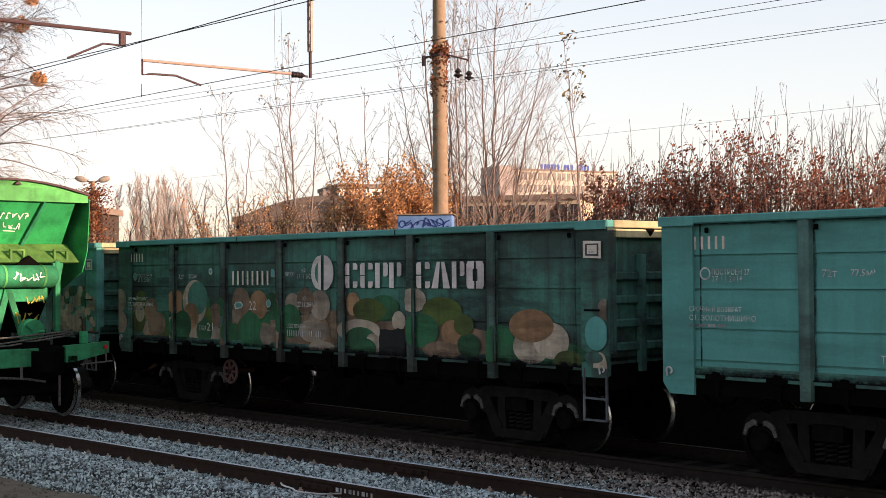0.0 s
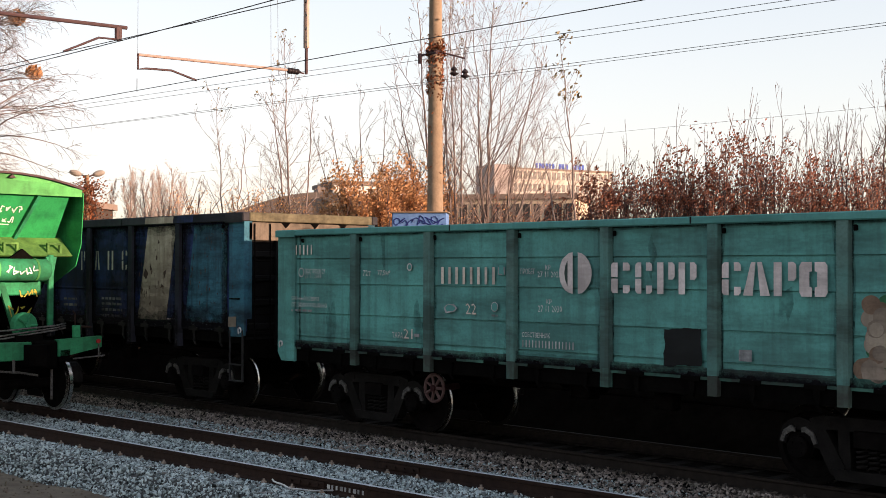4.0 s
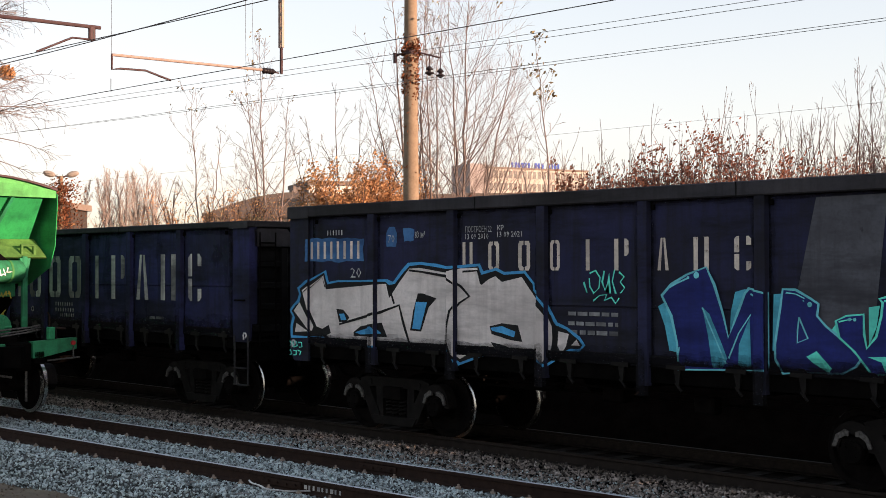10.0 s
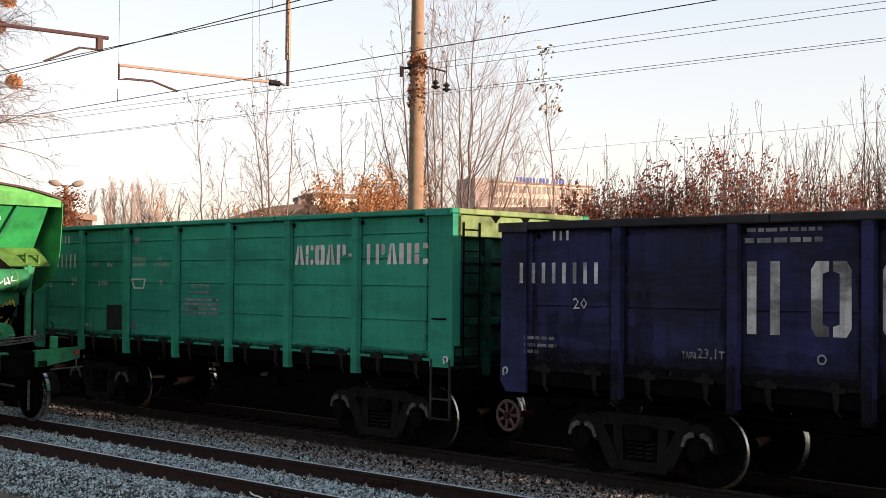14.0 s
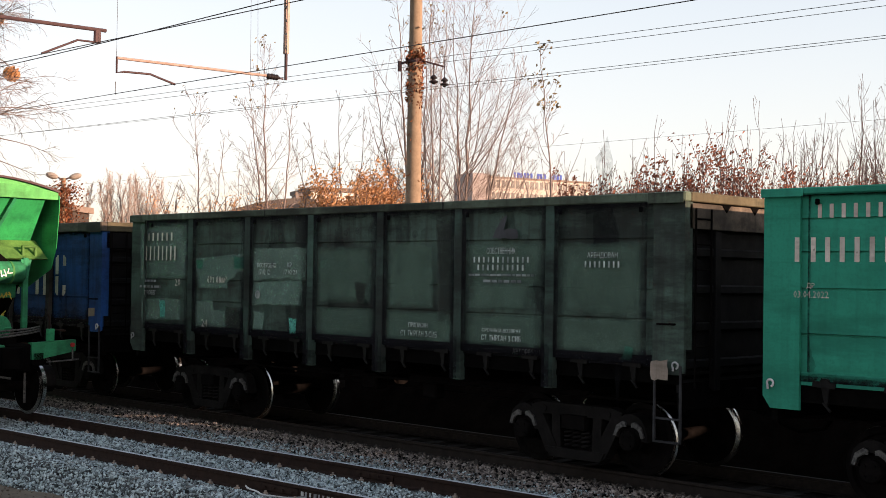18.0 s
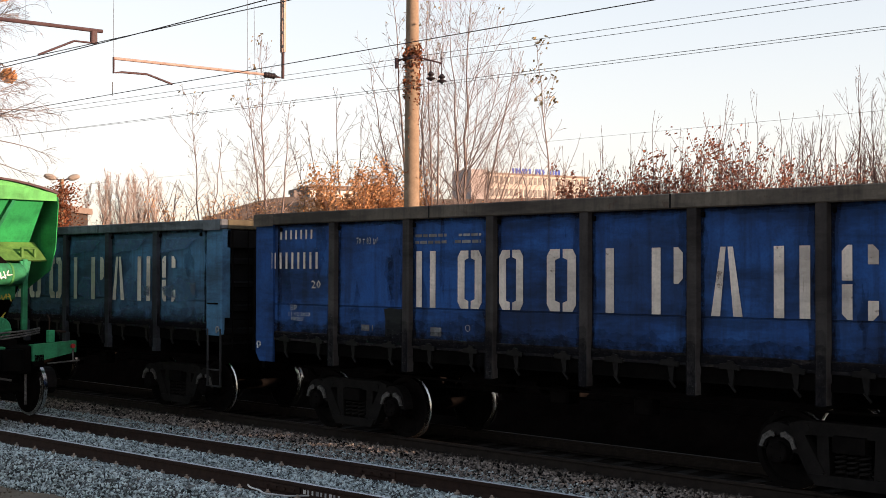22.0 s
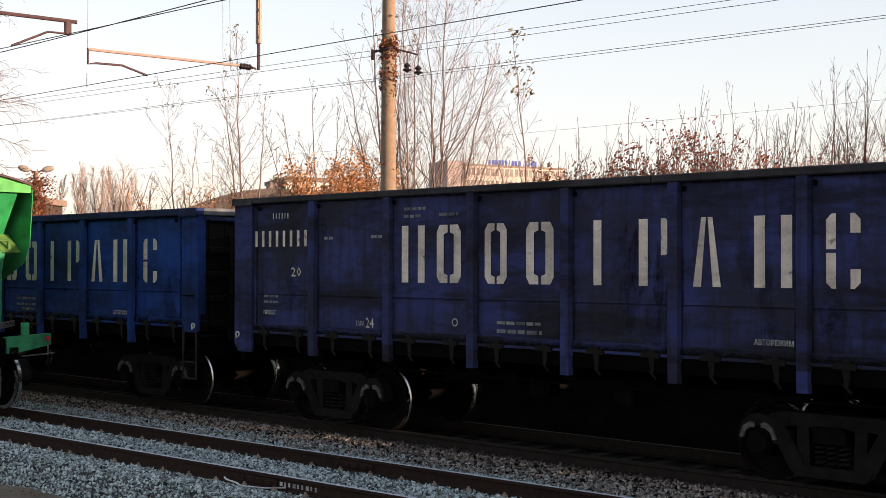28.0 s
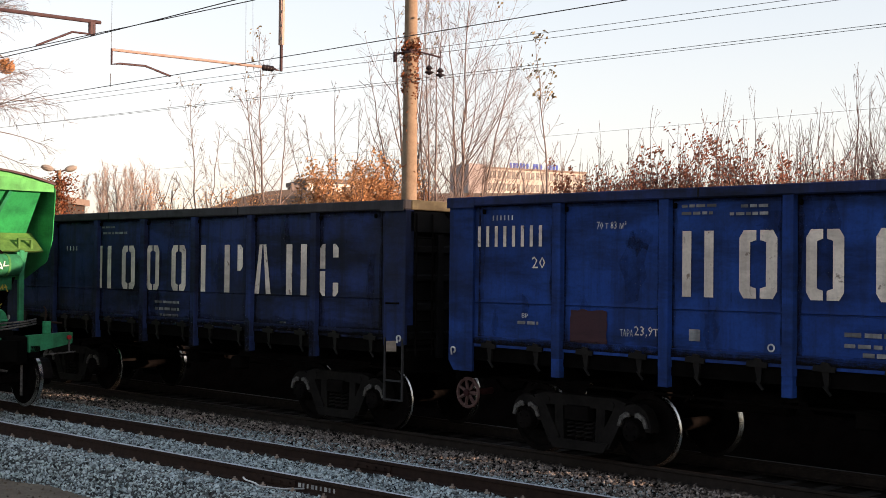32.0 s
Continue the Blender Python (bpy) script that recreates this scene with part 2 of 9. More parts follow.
def lathe(bm, profile, n=24, axis="y"):
    """profile: (radius, along) turned round the axis."""
    rings = []
    for r, w in profile:
        ring = []
        for i in range(n):
            a = 2 * math.pi * i / n
            u, v = r * math.cos(a), r * math.sin(a)
            ring.append(bm.verts.new({"y": (u, w, v), "x": (w, u, v), "z": (u, v, w)}[axis]))
        rings.append(ring)
    faces = []
    for A, B in zip(rings[:-1], rings[1:]):
        for i in range(n):
            faces.append(bm.faces.new((A[i], A[(i + 1) % n], B[(i + 1) % n], B[i])))
    faces.append(bm.faces.new(rings[0][::-1]))
    faces.append(bm.faces.new(rings[-1]))
    bmesh.ops.recalc_face_normals(bm, faces=faces)
    return faces


def mesh_of(name, bm, *mats, smooth=False):
    me = bpy.data.meshes.new(name)
    bm.to_mesh(me)
    bm.free()
    for m in mats:
        me.materials.append(m)
    if smooth:
        me.shade_smooth()
    return me


def part(name, bm, material, parent, label="", at=None, smooth=False):
    """One mesh object under a thing or a part; bm may be a bmesh or a finished mesh."""
    me = bm if isinstance(bm, bpy.types.Mesh) else mesh_of(name, bm, material, smooth=smooth)
    ob = new(name, me)
    ob.parent = parent
    if at is not None:
        ob.matrix_basis = at
    return tagged(ob, label)


def thing(name, label, category, at=None, group="", bm=None, material=None, kind="", smooth=False):
    ob = new(name, mesh_of(name, bm, material, smooth=smooth) if bm else None)
    if at is not None:
        ob.matrix_basis = at
    return tagged(ob, label, category, group, kind)


def B():
    return bmesh.new()


KEPT = {}


def shared(key, make):
    if key not in KEPT:
        KEPT[key] = make()
    return KEPT[key]


def raw_mesh(name, verts, faces, *mats):
    me = bpy.data.meshes.new(name)
    me.from_pydata(verts, [], faces)
    for m in mats:
        me.materials.append(m)
    return me

# ---- ground and tracks ----
RAIL_Y = 14.85      # axis of the train's track; its rail tops are at z = 0
NEAR = pose(-18, 10.35, 0.08, 0, 0, 1.7)  # axis of the near track and its rail tops, not quite parallel


def strip(name, mat, outline, x0, x1, at=None, step=1.0, bumpy=0.03, label="", sheet_y=None):
    """A ground strip with the cross-section outline (y, z), gently uneven."""
    xs = np.arange(x0, x1 + step, step)
    vs, fs = [], []
    k = len(outline)
    for x in xs:
        for y, z in outline:
            vs.append((float(x), y, z + bumpy * noise.noise((x * 0.9, y * 1.3, 3.1))))
    for i in range(len(xs) - 1):
        for j in range(k - 1):
            a = i * k + j
            fs.append((a, a + k, a + k + 1, a + 1))
    ob = new(name, raw_mesh(name, vs, fs, mat))
    ob.data.shade_smooth()
    if at is not None:
        ob.matrix_basis = at
    return tagged(ob, label, "ground", kind="structure")


def ground_sheet():
    vs, fs = [], []
    ys = [-1200, -300, -60, -10, 0, 4, 7, 8.4, 12, 18, 20, 24, 40, 120, 400, 1500, 3500]
    xs = [-3500, -1200, -400, -150, -80, -50, -30, -20, -10, 0, 10, 30, 80, 200, 500, 1500]
    for x in xs:
        for y in ys:
            vs.append((x, y, -0.62))
    k = len(ys)
    for i in range(len(xs) - 1):
        for j in range(k - 1):
            a = i * k + j
            fs.append((a, a + k, a + k + 1, a + 1))
    ob = new("ground", raw_mesh("ground", vs, fs, MAT["dirt"]))
    tagged(ob, "bare brown dirt ground along the railway", "ground", kind="structure")


ground_sheet()
strip("ballast_near_track", MAT["ballast"], [(-2.1, -0.58), (-1.9, -0.50), (-1.75, -0.41), (-1.45, -0.2), (0, -0.19), (1.45, -0.2), (1.9, -0.31), (2.4, -0.39), (2.6, -0.5)], -60, 60, NEAR,
      label="pale crushed-stone ballast of the near track")
strip("dirt_path", MAT["dirt"], [(-9.0, -0.62), (-7.0, -0.5), (-3.0, -0.48), (-1.85, -0.49), (-1.6, -0.6)], -60, 60, NEAR, bumpy=0.05, label="trodden brown dirt beside the near track")
strip("ground_between_tracks", MAT["oldbed"], [(11.6, -0.52), (12.3, -0.36), (12.9, -0.26), (13.97, -0.17)], -160, 60, label="brown oily gravel between the two tracks")
# near-black bed: the shade below the train is put into its colour
strip("ballast_train_track", MAT["shadebed"], [(13.97, -0.20), (14.2, -0.2), (14.85, -0.19), (16.2, -0.2), (17.2, -0.6)], -220, 120, label="ballast under the train, its shade in the near-black colour")


def rail_mesh(length, mat, headmat):
    bm = B()
    prof = [(-0.066, -0.18), (0.066, -0.18), (0.066, -0.168), (0.012, -0.15), (0.009, -0.05), (0.036, -0.038), (0.036, -0.006), (0.030, 0.0),
            (-0.030, 0.0), (-0.036, -0.006), (-0.036, -0.038), (-0.009, -0.05), (-0.012, -0.15), (-0.066, -0.168)]
    prism(bm, prof, "x", -length / 2, length / 2)
    for f in bm.faces:
        if f.calc_center_median().z > -0.003 and abs(f.normal.z) > 0.9:
            f.material_index = 1
    return mesh_of("rail", bm, mat, headmat)


def track(name, label, at, length, railmats, sleepermat, x0, x1, clip_rails=(-0.797, 0.797), clipmat="clip"):
    tr = thing(name, label, "railway track", at, kind="structure")
    me = rail_mesh(length, *railmats)
    for y in (-0.797, 0.797):
        part("rail", me, None, tr, at=pose(0, y, 0))
    bm = B()
    prism(bm, [(-0.13, -0.36), (0.13, -0.36), (0.10, -0.185), (-0.10, -0.185)], "y", -1.35, 1.35)
    sl = mesh_of("sleeper", bm, sleepermat)
    bm = B()
    for s in (-1, 1):
        box(bm, -0.03, 0.03, s * 0.10 - 0.028, s * 0.10 + 0.028, -0.185, -0.150, 0.008)
        rod(bm, (0, s * 0.10, -0.16), (0, s * 0.10, -0.125), 0.016, n=6)
    clip = mesh_of("rail_fastening", bm, MAT[clipmat])
    n = int((x1 - x0) / 0.56)
    for i in range(n):
        x = x0 + i * 0.56
        slp = part("sleeper", sl, None, tr, at=pose(x, 0, 0))
        if -16 < x < 16:
            for y in clip_rails:
                part("rail_fastening", clip, None, slp, at=pose(0, y, 0))
    return tr


near_track = track("near_track", "rusty rails on concrete sleepers in pale ballast", NEAR, 120, (MAT["rust"], MAT["railtop"]), MAT["sleeper"], -30, 30)
track("train_track", "rails and sleepers under the freight train, darkened for its shade", pose(-20, RAIL_Y, 0), 460, (MAT["shaderail"], MAT["dullhead"]), MAT["oldsleeper"], -28, 30, (-0.797,), "shadeclip")

# paint marks on the near rail's web, a joint with fishplates, and a bond cable
for i in range(9):
    x = 5.84 + i * 0.078
    bm = B()
    box(bm, x, x + (0.030 if i % 3 else 0.05), -0.797 - 0.0135, -0.797 - 0.008, -0.125, -0.075)
    part("rail_mark", bm, MAT["dim"], near_track, "white paint mark on the rail web")
for y in (-0.797, 0.797):
    for s in (-1, 1):
        bm = B()
        box(bm, 5.10, 5.80, y + s * 0.022 - 0.012, y + s * 0.022 + 0.012, -0.135, -0.055, 0.006)
        for k in range(4):
            rod(bm, (5.2 + k * 0.17, y + s * 0.03, -0.095), (5.2 + k * 0.17, y + s * 0.062, -0.095), 0.017, n=6)
        part("fishplate", bm, MAT["rust"], near_track)
bm = B()
loop = [(4.82 + 0.082 * i, -0.84 - 0.11 * math.sin(math.pi * i / 14) - 0.02 * math.sin(i * 1.3), -0.13 - 0.035 * math.sin(math.pi * i / 14)) for i in range(15)]
path_rod(bm, loop, 0.011, 6)
part("bond_cable", bm, MAT["dim"], near_track, "pale bond cable looped past the joint")

# ---- open freight wagon ----
HALF, WIDE = 6.4, 1.565
POSTS = (-4.36, -2.62, -0.89, 0.81, 2.50, 4.24)
WHEEL_R = 0.4785


def wheelset():
    bm = B()
    for s in (-1, 1):
        o = lambda w: s * w
        fs = lathe(bm, [(0.03, o(0.70)), (0.45, o(0.70)), (0.507, o(0.728)), (0.505, o(0.748)), (0.4815, o(0.762)), (0.4785, o(0.83)), (0.470, o(0.835)), (0.41, o(0.832)),
                        (0.385, o(0.79)), (0.20, o(0.775)), (0.16, o(0.845)), (0.09, o(0.85))], 32)
        for f in fs:
            c = f.calc_center_median()
            if 0.4755 < math.hypot(c.x, c.z) < 0.497:
                f.material_index = 1
    rod(bm, (0, -1.05, 0), (0, 1.05, 0), 0.085, n=14)
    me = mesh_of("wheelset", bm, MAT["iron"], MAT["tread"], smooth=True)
    me.set_sharp_from_angle(angle=radians(35))
    return me


def side_frame():
    """Cast bogie side frame: a deep top chord, arched pedestals over the axle boxes, slanting legs and a spring nest."""
    bm = B()
    t0, t1 = -0.09, 0.09
    prism(bm, [(-0.80, 0.83), (-0.62, 0.88), (0.62, 0.88), (0.80, 0.83), (0.72, 0.69), (0.50, 0.72), (-0.50, 0.72), (-0.72, 0.69)], "y", t0, t1)
    for s in (-1, 1):
        cx, cz, n = s * 0.925, WHEEL_R, 10
        arc = [math.pi * (-0.02 + 1.0 * i / n) for i in range(n + 1)]
        prism(bm, [(cx + 0.30 * math.cos(q) * (1 if abs(math.cos(q)) < 0.8 else 0.94), cz + 0.02 + 0.335 * math.sin(q)) for q in arc] + [(cx + 0.185 * math.cos(q), cz + 0.02 + 0.185 * math.sin(q)) for q in arc[::-1]], "y", t0, t1)
        prism(bm, [(s * 0.80, 0.72), (s * 0.60, 0.74), (s * 0.34, 0.30), (s * 0.40, 0.16), (s * 0.52, 0.20)], "y", t0, t1)
        prism(bm, [(s * 0.44, 0.76), (s * 0.29, 0.76), (s * 0.27, 0.22), (s * 0.42, 0.22)], "y", t0 + 0.02, t1 - 0.02)
    prism(bm, [(-0.52, 0.27), (0.52, 0.27), (0.44, 0.14), (-0.44, 0.14)], "y", t0 - 0.02, t1 + 0.02)
    for s in (-1, 1):
        rod(bm, (s * 0.56, t0 - 0.012, 0.79), (s * 0.56, t0 + 0.02, 0.79), 0.05, n=10)
    return mesh_of("side_frame", bm, MAT["cast"])


def coil_spring():
    bm = B()
    n, turns = 44, 4.5
    pts = [(0.062 * math.cos(2 * math.pi * turns * i / n), 0.062 * math.sin(2 * math.pi * turns * i / n), 0.28 + 0.26 * i / n) for i in range(n + 1)]
    path_rod(bm, pts, 0.017, 5)
    return mesh_of("spring", bm, MAT["cast"])


def axle_box():
    bm = B()
    lathe(bm, [(0.02, -1.20), (0.12, -1.20), (0.135, -1.185), (0.135, -1.06), (0.155, -1.05), (0.155, -0.93), (0.12, -0.92)], 18)
    box(bm, -0.17, 0.17, -1.12, -0.95, 0.02, 0.17, 0.03)
    for i in range(4):
        a = math.pi / 4 + i * math.pi / 2
        rod(bm, (0.085 * math.cos(a), -1.215, 0.085 * math.sin(a)), (0.085 * math.cos(a), -1.195, 0.085 * math.sin(a)), 0.016, n=6)
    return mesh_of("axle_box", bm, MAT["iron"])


def adapter_shine():
    """The rubbed pale saddle over an axle box."""
    bm = B()
    for s in (-1, 1):
        prism(bm, [(s * 0.045, 0.235), (s * 0.10, 0.255), (s * 0.20, 0.19), (s * 0.245, 0.06), (s * 0.20, 0.05), (s * 0.165, 0.14), (s * 0.09, 0.185), (s * 0.045, 0.18)], "y", -1.165, -1.135)
    return mesh_of("saddle", bm, MAT["bright"])


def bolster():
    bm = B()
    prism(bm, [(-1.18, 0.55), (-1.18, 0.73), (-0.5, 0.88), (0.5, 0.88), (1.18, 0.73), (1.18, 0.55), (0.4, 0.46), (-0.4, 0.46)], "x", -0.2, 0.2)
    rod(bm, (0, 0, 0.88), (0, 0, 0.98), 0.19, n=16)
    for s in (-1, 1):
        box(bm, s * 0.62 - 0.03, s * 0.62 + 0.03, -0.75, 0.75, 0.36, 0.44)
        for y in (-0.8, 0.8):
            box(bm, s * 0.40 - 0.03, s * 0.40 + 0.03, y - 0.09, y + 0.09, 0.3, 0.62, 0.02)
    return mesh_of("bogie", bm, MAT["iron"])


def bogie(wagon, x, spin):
    b = part("bogie", shared("bolster", bolster), None, wagon, "two-axle cast bogie, its shade in the near-black colour", pose(x, 0, 0))
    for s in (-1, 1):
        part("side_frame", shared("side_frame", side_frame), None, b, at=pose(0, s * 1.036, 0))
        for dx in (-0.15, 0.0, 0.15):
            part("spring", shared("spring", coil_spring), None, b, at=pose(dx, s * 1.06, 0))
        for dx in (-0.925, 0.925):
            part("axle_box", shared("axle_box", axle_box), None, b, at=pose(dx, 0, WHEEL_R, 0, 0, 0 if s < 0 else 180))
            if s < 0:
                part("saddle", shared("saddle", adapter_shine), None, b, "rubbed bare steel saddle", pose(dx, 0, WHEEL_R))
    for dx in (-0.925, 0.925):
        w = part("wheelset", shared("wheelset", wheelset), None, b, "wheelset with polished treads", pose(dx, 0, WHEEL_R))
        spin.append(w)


def side_sheet(top, bottom, ribs):
    """The outer face of one side, its plates parted by lapped seams running along it."""
    bm = B()
    y = -WIDE + 0.075
    zs = [(bottom, 0.0)]
    for r in ribs:
        zs += [(r - 0.012, 0.0), (r - 0.010, 0.022), (r + 0.010, 0.022), (r + 0.015, -0.004), (r + 0.05, 0.0)]
    zs.append((top, 0.0))
    pts = [(y + o, z) for z, o in zs] + [(y + 0.05, top), (y + 0.05, bottom)]
    prism(bm, pts, "x", -HALF + 0.05, HALF - 0.05)
    return bm


def post(top, foot):
    bm = B()
    # a hat-section upright, its foot reaching below the sill
    prism(bm, [(-0.09, 0.0), (-0.07, -0.075), (0.07, -0.075), (0.09, 0.0)], "z", foot + 0.25, top)
    return bm


def post_foot(foot):
    return prism(B(), [(-0.07, -0.07), (0.07, -0.07), (0.07, 0.03), (-0.07, 0.03)], "z", foot, foot + 0.26)


def lathe_mesh(name, profile, y, z):
    bm = B()
    lathe(bm, profile, 16, "x")
    bmesh.ops.translate(bm, verts=bm.verts[:], vec=(0, y, z))
    return mesh_of(name, bm, MAT["iron"])


def wagon(style, at):
    """style: dict of colours, heights and marks. Local x runs along the train, the seen side is at -y."""
    st = dict(top=3.50, bottom=1.42, foot=1.10, ribs=(), rim=0.14, plain=False)
    st.update(style)
    top, bottom, foot, rim = st["top"], st["bottom"], st["foot"], st["rim"]
    P, PO, RM, EN = st["paint"], st.get("posts", st["paint"]), st.get("rimpaint", st["paint"]), st.get("ends", st["paint"])
    ER = st.get("endrail", MAT["sunrail"])
    w = thing("gondola_wagon", st["label"], "freight wagon", at, "wagons of the train")
    spin = []
    for s in (-1, 1):
        turn = pose(0, 0, 0, 0, 0, 0 if s < 0 else 180)
        key = (P.name, top, bottom, st["ribs"])
        side = part("side_wall", shared(("side",) + key, lambda: mesh_of("side_wall", side_sheet(top - rim, bottom, st["ribs"]), P)), None, w, at=turn)
        CH = st.get("chord", MAT["darkpaint"])
        part("bottom_chord", shared(("chord", CH.name, bottom), lambda: mesh_of("bottom_chord", prism(B(), [(-WIDE + 0.075, bottom + 0.13), (-WIDE + 0.058, bottom + 0.12), (-WIDE + 0.058, bottom - 0.02), (-WIDE + 0.085, bottom - 0.02)], "x", -HALF + 0.48, HALF - 0.48), CH)), None, side)
        for x in POSTS:
            part("post", shared(("post", PO.name, top, foot), lambda: mesh_of("post", post(top - rim, foot), PO)), None, side, at=pose(x, -WIDE + 0.075, 0))
            FT = st.get("feet", PO)
            part("post_foot", shared(("foot", FT.name, foot), lambda: mesh_of("post_foot", post_foot(foot), FT)), None, side, at=pose(x, -WIDE + 0.075, 0))
        for e in (-1, 1):
            def corner():
                bm = B()
                x0, x1 = e * (HALF - 0.47), e * HALF
                low = foot - 0.02 if e < 0 else bottom - 0.10
                prism(bm, [(x0, top - rim), (x0, low), (x1 - e * 0.10, low), (x1, low + (0.14 if e < 0 else 0.03)), (x1, top - rim)], "y", -WIDE + 0.03, -WIDE + 0.075)
                box(bm, min(x1, x1 - e * 0.06), max(x1, x1 - e * 0.06), -WIDE + 0.075, -WIDE + 0.2, low + 0.32, top - rim)
                return mesh_of("corner_plate", bm, CP)
            CP = st.get("corner", P) if e * s < 0 else st.get("corner_rear", st.get("corner", P))
            part("corner_plate", shared(("corner", e, CP.name, top, foot, bottom), corner), None, side)
        def rim_mesh():
            bm = B()
            box(bm, -HALF - 0.03, HALF + 0.03, -WIDE - 0.02, -WIDE + 0.13, top - rim, top, 0.015)
            return mesh_of("top_rail", bm, RM)
        rail = part("top_rail", shared(("rim", RM.name, top, rim), rim_mesh), None, w, at=turn)

        def rim_cap():
            return mesh_of("rail_cap", box(B(), -0.27, 0.27, -WIDE - 0.028, -WIDE - 0.0205, top - rim - 0.022, top - 0.008, 0.003), RM)

        def rim_joint():
            return mesh_of("rail_joint", box(B(), -0.012, 0.012, -WIDE - 0.026, -WIDE - 0.0205, top - rim + 0.008, top - 0.006, 0.002), MAT["darkpaint"])
        for x in (-6.14, 6.14):
            part("rail_cap", shared(("rimcap", RM.name, top, rim), rim_cap), None, rail, at=pose(x, 0, 0))
        for x in (-2.1, 2.2):
            part("rail_joint", shared(("rimjoint", top, rim), rim_joint), None, rail, at=pose(x, 0, 0))
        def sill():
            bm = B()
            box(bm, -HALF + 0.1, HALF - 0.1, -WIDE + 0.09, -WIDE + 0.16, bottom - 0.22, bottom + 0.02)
            return mesh_of("side_sill", bm, MAT["near_black"])
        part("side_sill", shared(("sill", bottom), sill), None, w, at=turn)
        if not st["plain"]:
            for i in range(14):
                x = -5.62 + i * 0.8635
                def hinge():
                    bm = B()
                    prism(bm, [(-0.045, bottom - 0.02), (0.055, bottom - 0.02), (0.045, bottom - 0.18), (0.02, bottom - 0.27), (-0.015, bottom - 0.16)], "y", -WIDE + 0.05, -WIDE + 0.09)
                    rod(bm, (-0.02, -WIDE + 0.06, bottom - 0.2), (0.07, -WIDE + 0.06, bottom - 0.30), 0.018, n=6)
                    prism(bm, [(-0.15, bottom - 0.03), (0.13, bottom - 0.04), (0.14, bottom + 0.02), (0.07, bottom + 0.03), (0.05, bottom + 0.065), (-0.03, bottom + 0.075), (-0.05, bottom + 0.04), (-0.14, bottom + 0.035)], "y", -WIDE + 0.035, -WIDE + 0.07)
                    return mesh_of("hatch_latch", bm, LM)
                LM = st.get("latch", MAT["latch"])
                part("hatch_latch", shared(("hinge", bottom, LM.name), hinge), None, w, at=turn @ pose(x, 0, 0))
    for e in (-1, 1):
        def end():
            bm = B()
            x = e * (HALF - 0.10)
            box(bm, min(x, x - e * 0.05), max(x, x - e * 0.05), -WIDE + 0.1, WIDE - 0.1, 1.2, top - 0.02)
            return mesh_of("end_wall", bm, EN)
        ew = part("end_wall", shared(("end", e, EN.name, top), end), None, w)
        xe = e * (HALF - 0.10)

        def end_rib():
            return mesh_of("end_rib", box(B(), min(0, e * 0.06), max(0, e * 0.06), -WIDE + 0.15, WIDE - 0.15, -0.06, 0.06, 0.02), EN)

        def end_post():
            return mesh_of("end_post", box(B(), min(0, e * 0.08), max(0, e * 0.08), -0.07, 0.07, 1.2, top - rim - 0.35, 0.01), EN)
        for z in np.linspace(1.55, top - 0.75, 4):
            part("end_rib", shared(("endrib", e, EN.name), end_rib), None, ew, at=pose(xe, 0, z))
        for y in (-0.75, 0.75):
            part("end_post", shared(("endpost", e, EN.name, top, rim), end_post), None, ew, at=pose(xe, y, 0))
        def endrim():
            bm = B()
            box(bm, e * HALF - 0.10 if e > 0 else -HALF - 0.03, HALF + 0.03 if e > 0 else -HALF + 0.10, -WIDE + 0.13, WIDE - 0.13, top - rim, top, 0.012)
            return mesh_of("end_top_rail", bm, ER)
        part("end_top_rail", shared(("endrim", e, ER.name, top, rim, st.get("band", 0.34)), endrim), None, w)
        # sun or shade on the end tops is put into rail and band paints
        BP = st.get("bandpaint", sunlit_end)

        def end_band():
            hgt = st.get("band", 0.34)
            return mesh_of("end_band", box(B(), e * HALF - 0.02 if e > 0 else -HALF, HALF if e > 0 else -HALF + 0.02, -WIDE + 0.13, WIDE - 0.13, top - rim - hgt, top - rim - 0.015, 0.01), BP)

        def gusset():
            return mesh_of("end_gusset", prism(B(), [(-0.10, top - rim - 0.012), (0.10, top - rim - 0.012), (0.0, top - rim - 0.11)], "x", min(e * (HALF + 0.002), e * (HALF + 0.012)), max(e * (HALF + 0.002), e * (HALF + 0.012))), MAT["near_black"])
        band = part("end_band", shared(("endband", e, BP.name, top, rim, st.get("band", 0.34)), end_band), None, w)
        for y in (-0.62, 0.05, 0.72):
            part("end_gusset", shared(("gusset", e, top, rim), gusset), None, band, at=pose(0, y, 0))

        def ladder():
            bm = B()
            x = e * (HALF + 0.02)
            for y in (-1.32, -0.98):
                rod(bm, (x, y, 1.25), (x, y, top - 0.2), 0.013, n=6)
            for z in np.arange(1.45, top - 0.25, 0.32):
                rod(bm, (x, -1.32, z), (x, -0.98, z), 0.011, n=6)
            return mesh_of("end_ladder", bm, MAT["iron"])
        if st.get("ladder", True):
            part("end_ladder", shared(("ladder", e, top), ladder), None, w)
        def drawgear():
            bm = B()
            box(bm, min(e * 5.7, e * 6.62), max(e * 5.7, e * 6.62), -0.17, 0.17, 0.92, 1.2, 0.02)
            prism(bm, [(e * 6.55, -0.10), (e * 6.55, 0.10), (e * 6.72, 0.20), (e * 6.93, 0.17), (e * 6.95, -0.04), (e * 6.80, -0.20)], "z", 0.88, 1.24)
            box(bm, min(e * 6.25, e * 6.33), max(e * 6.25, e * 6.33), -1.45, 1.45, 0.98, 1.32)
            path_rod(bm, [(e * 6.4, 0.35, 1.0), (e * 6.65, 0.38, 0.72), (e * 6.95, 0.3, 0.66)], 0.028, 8)
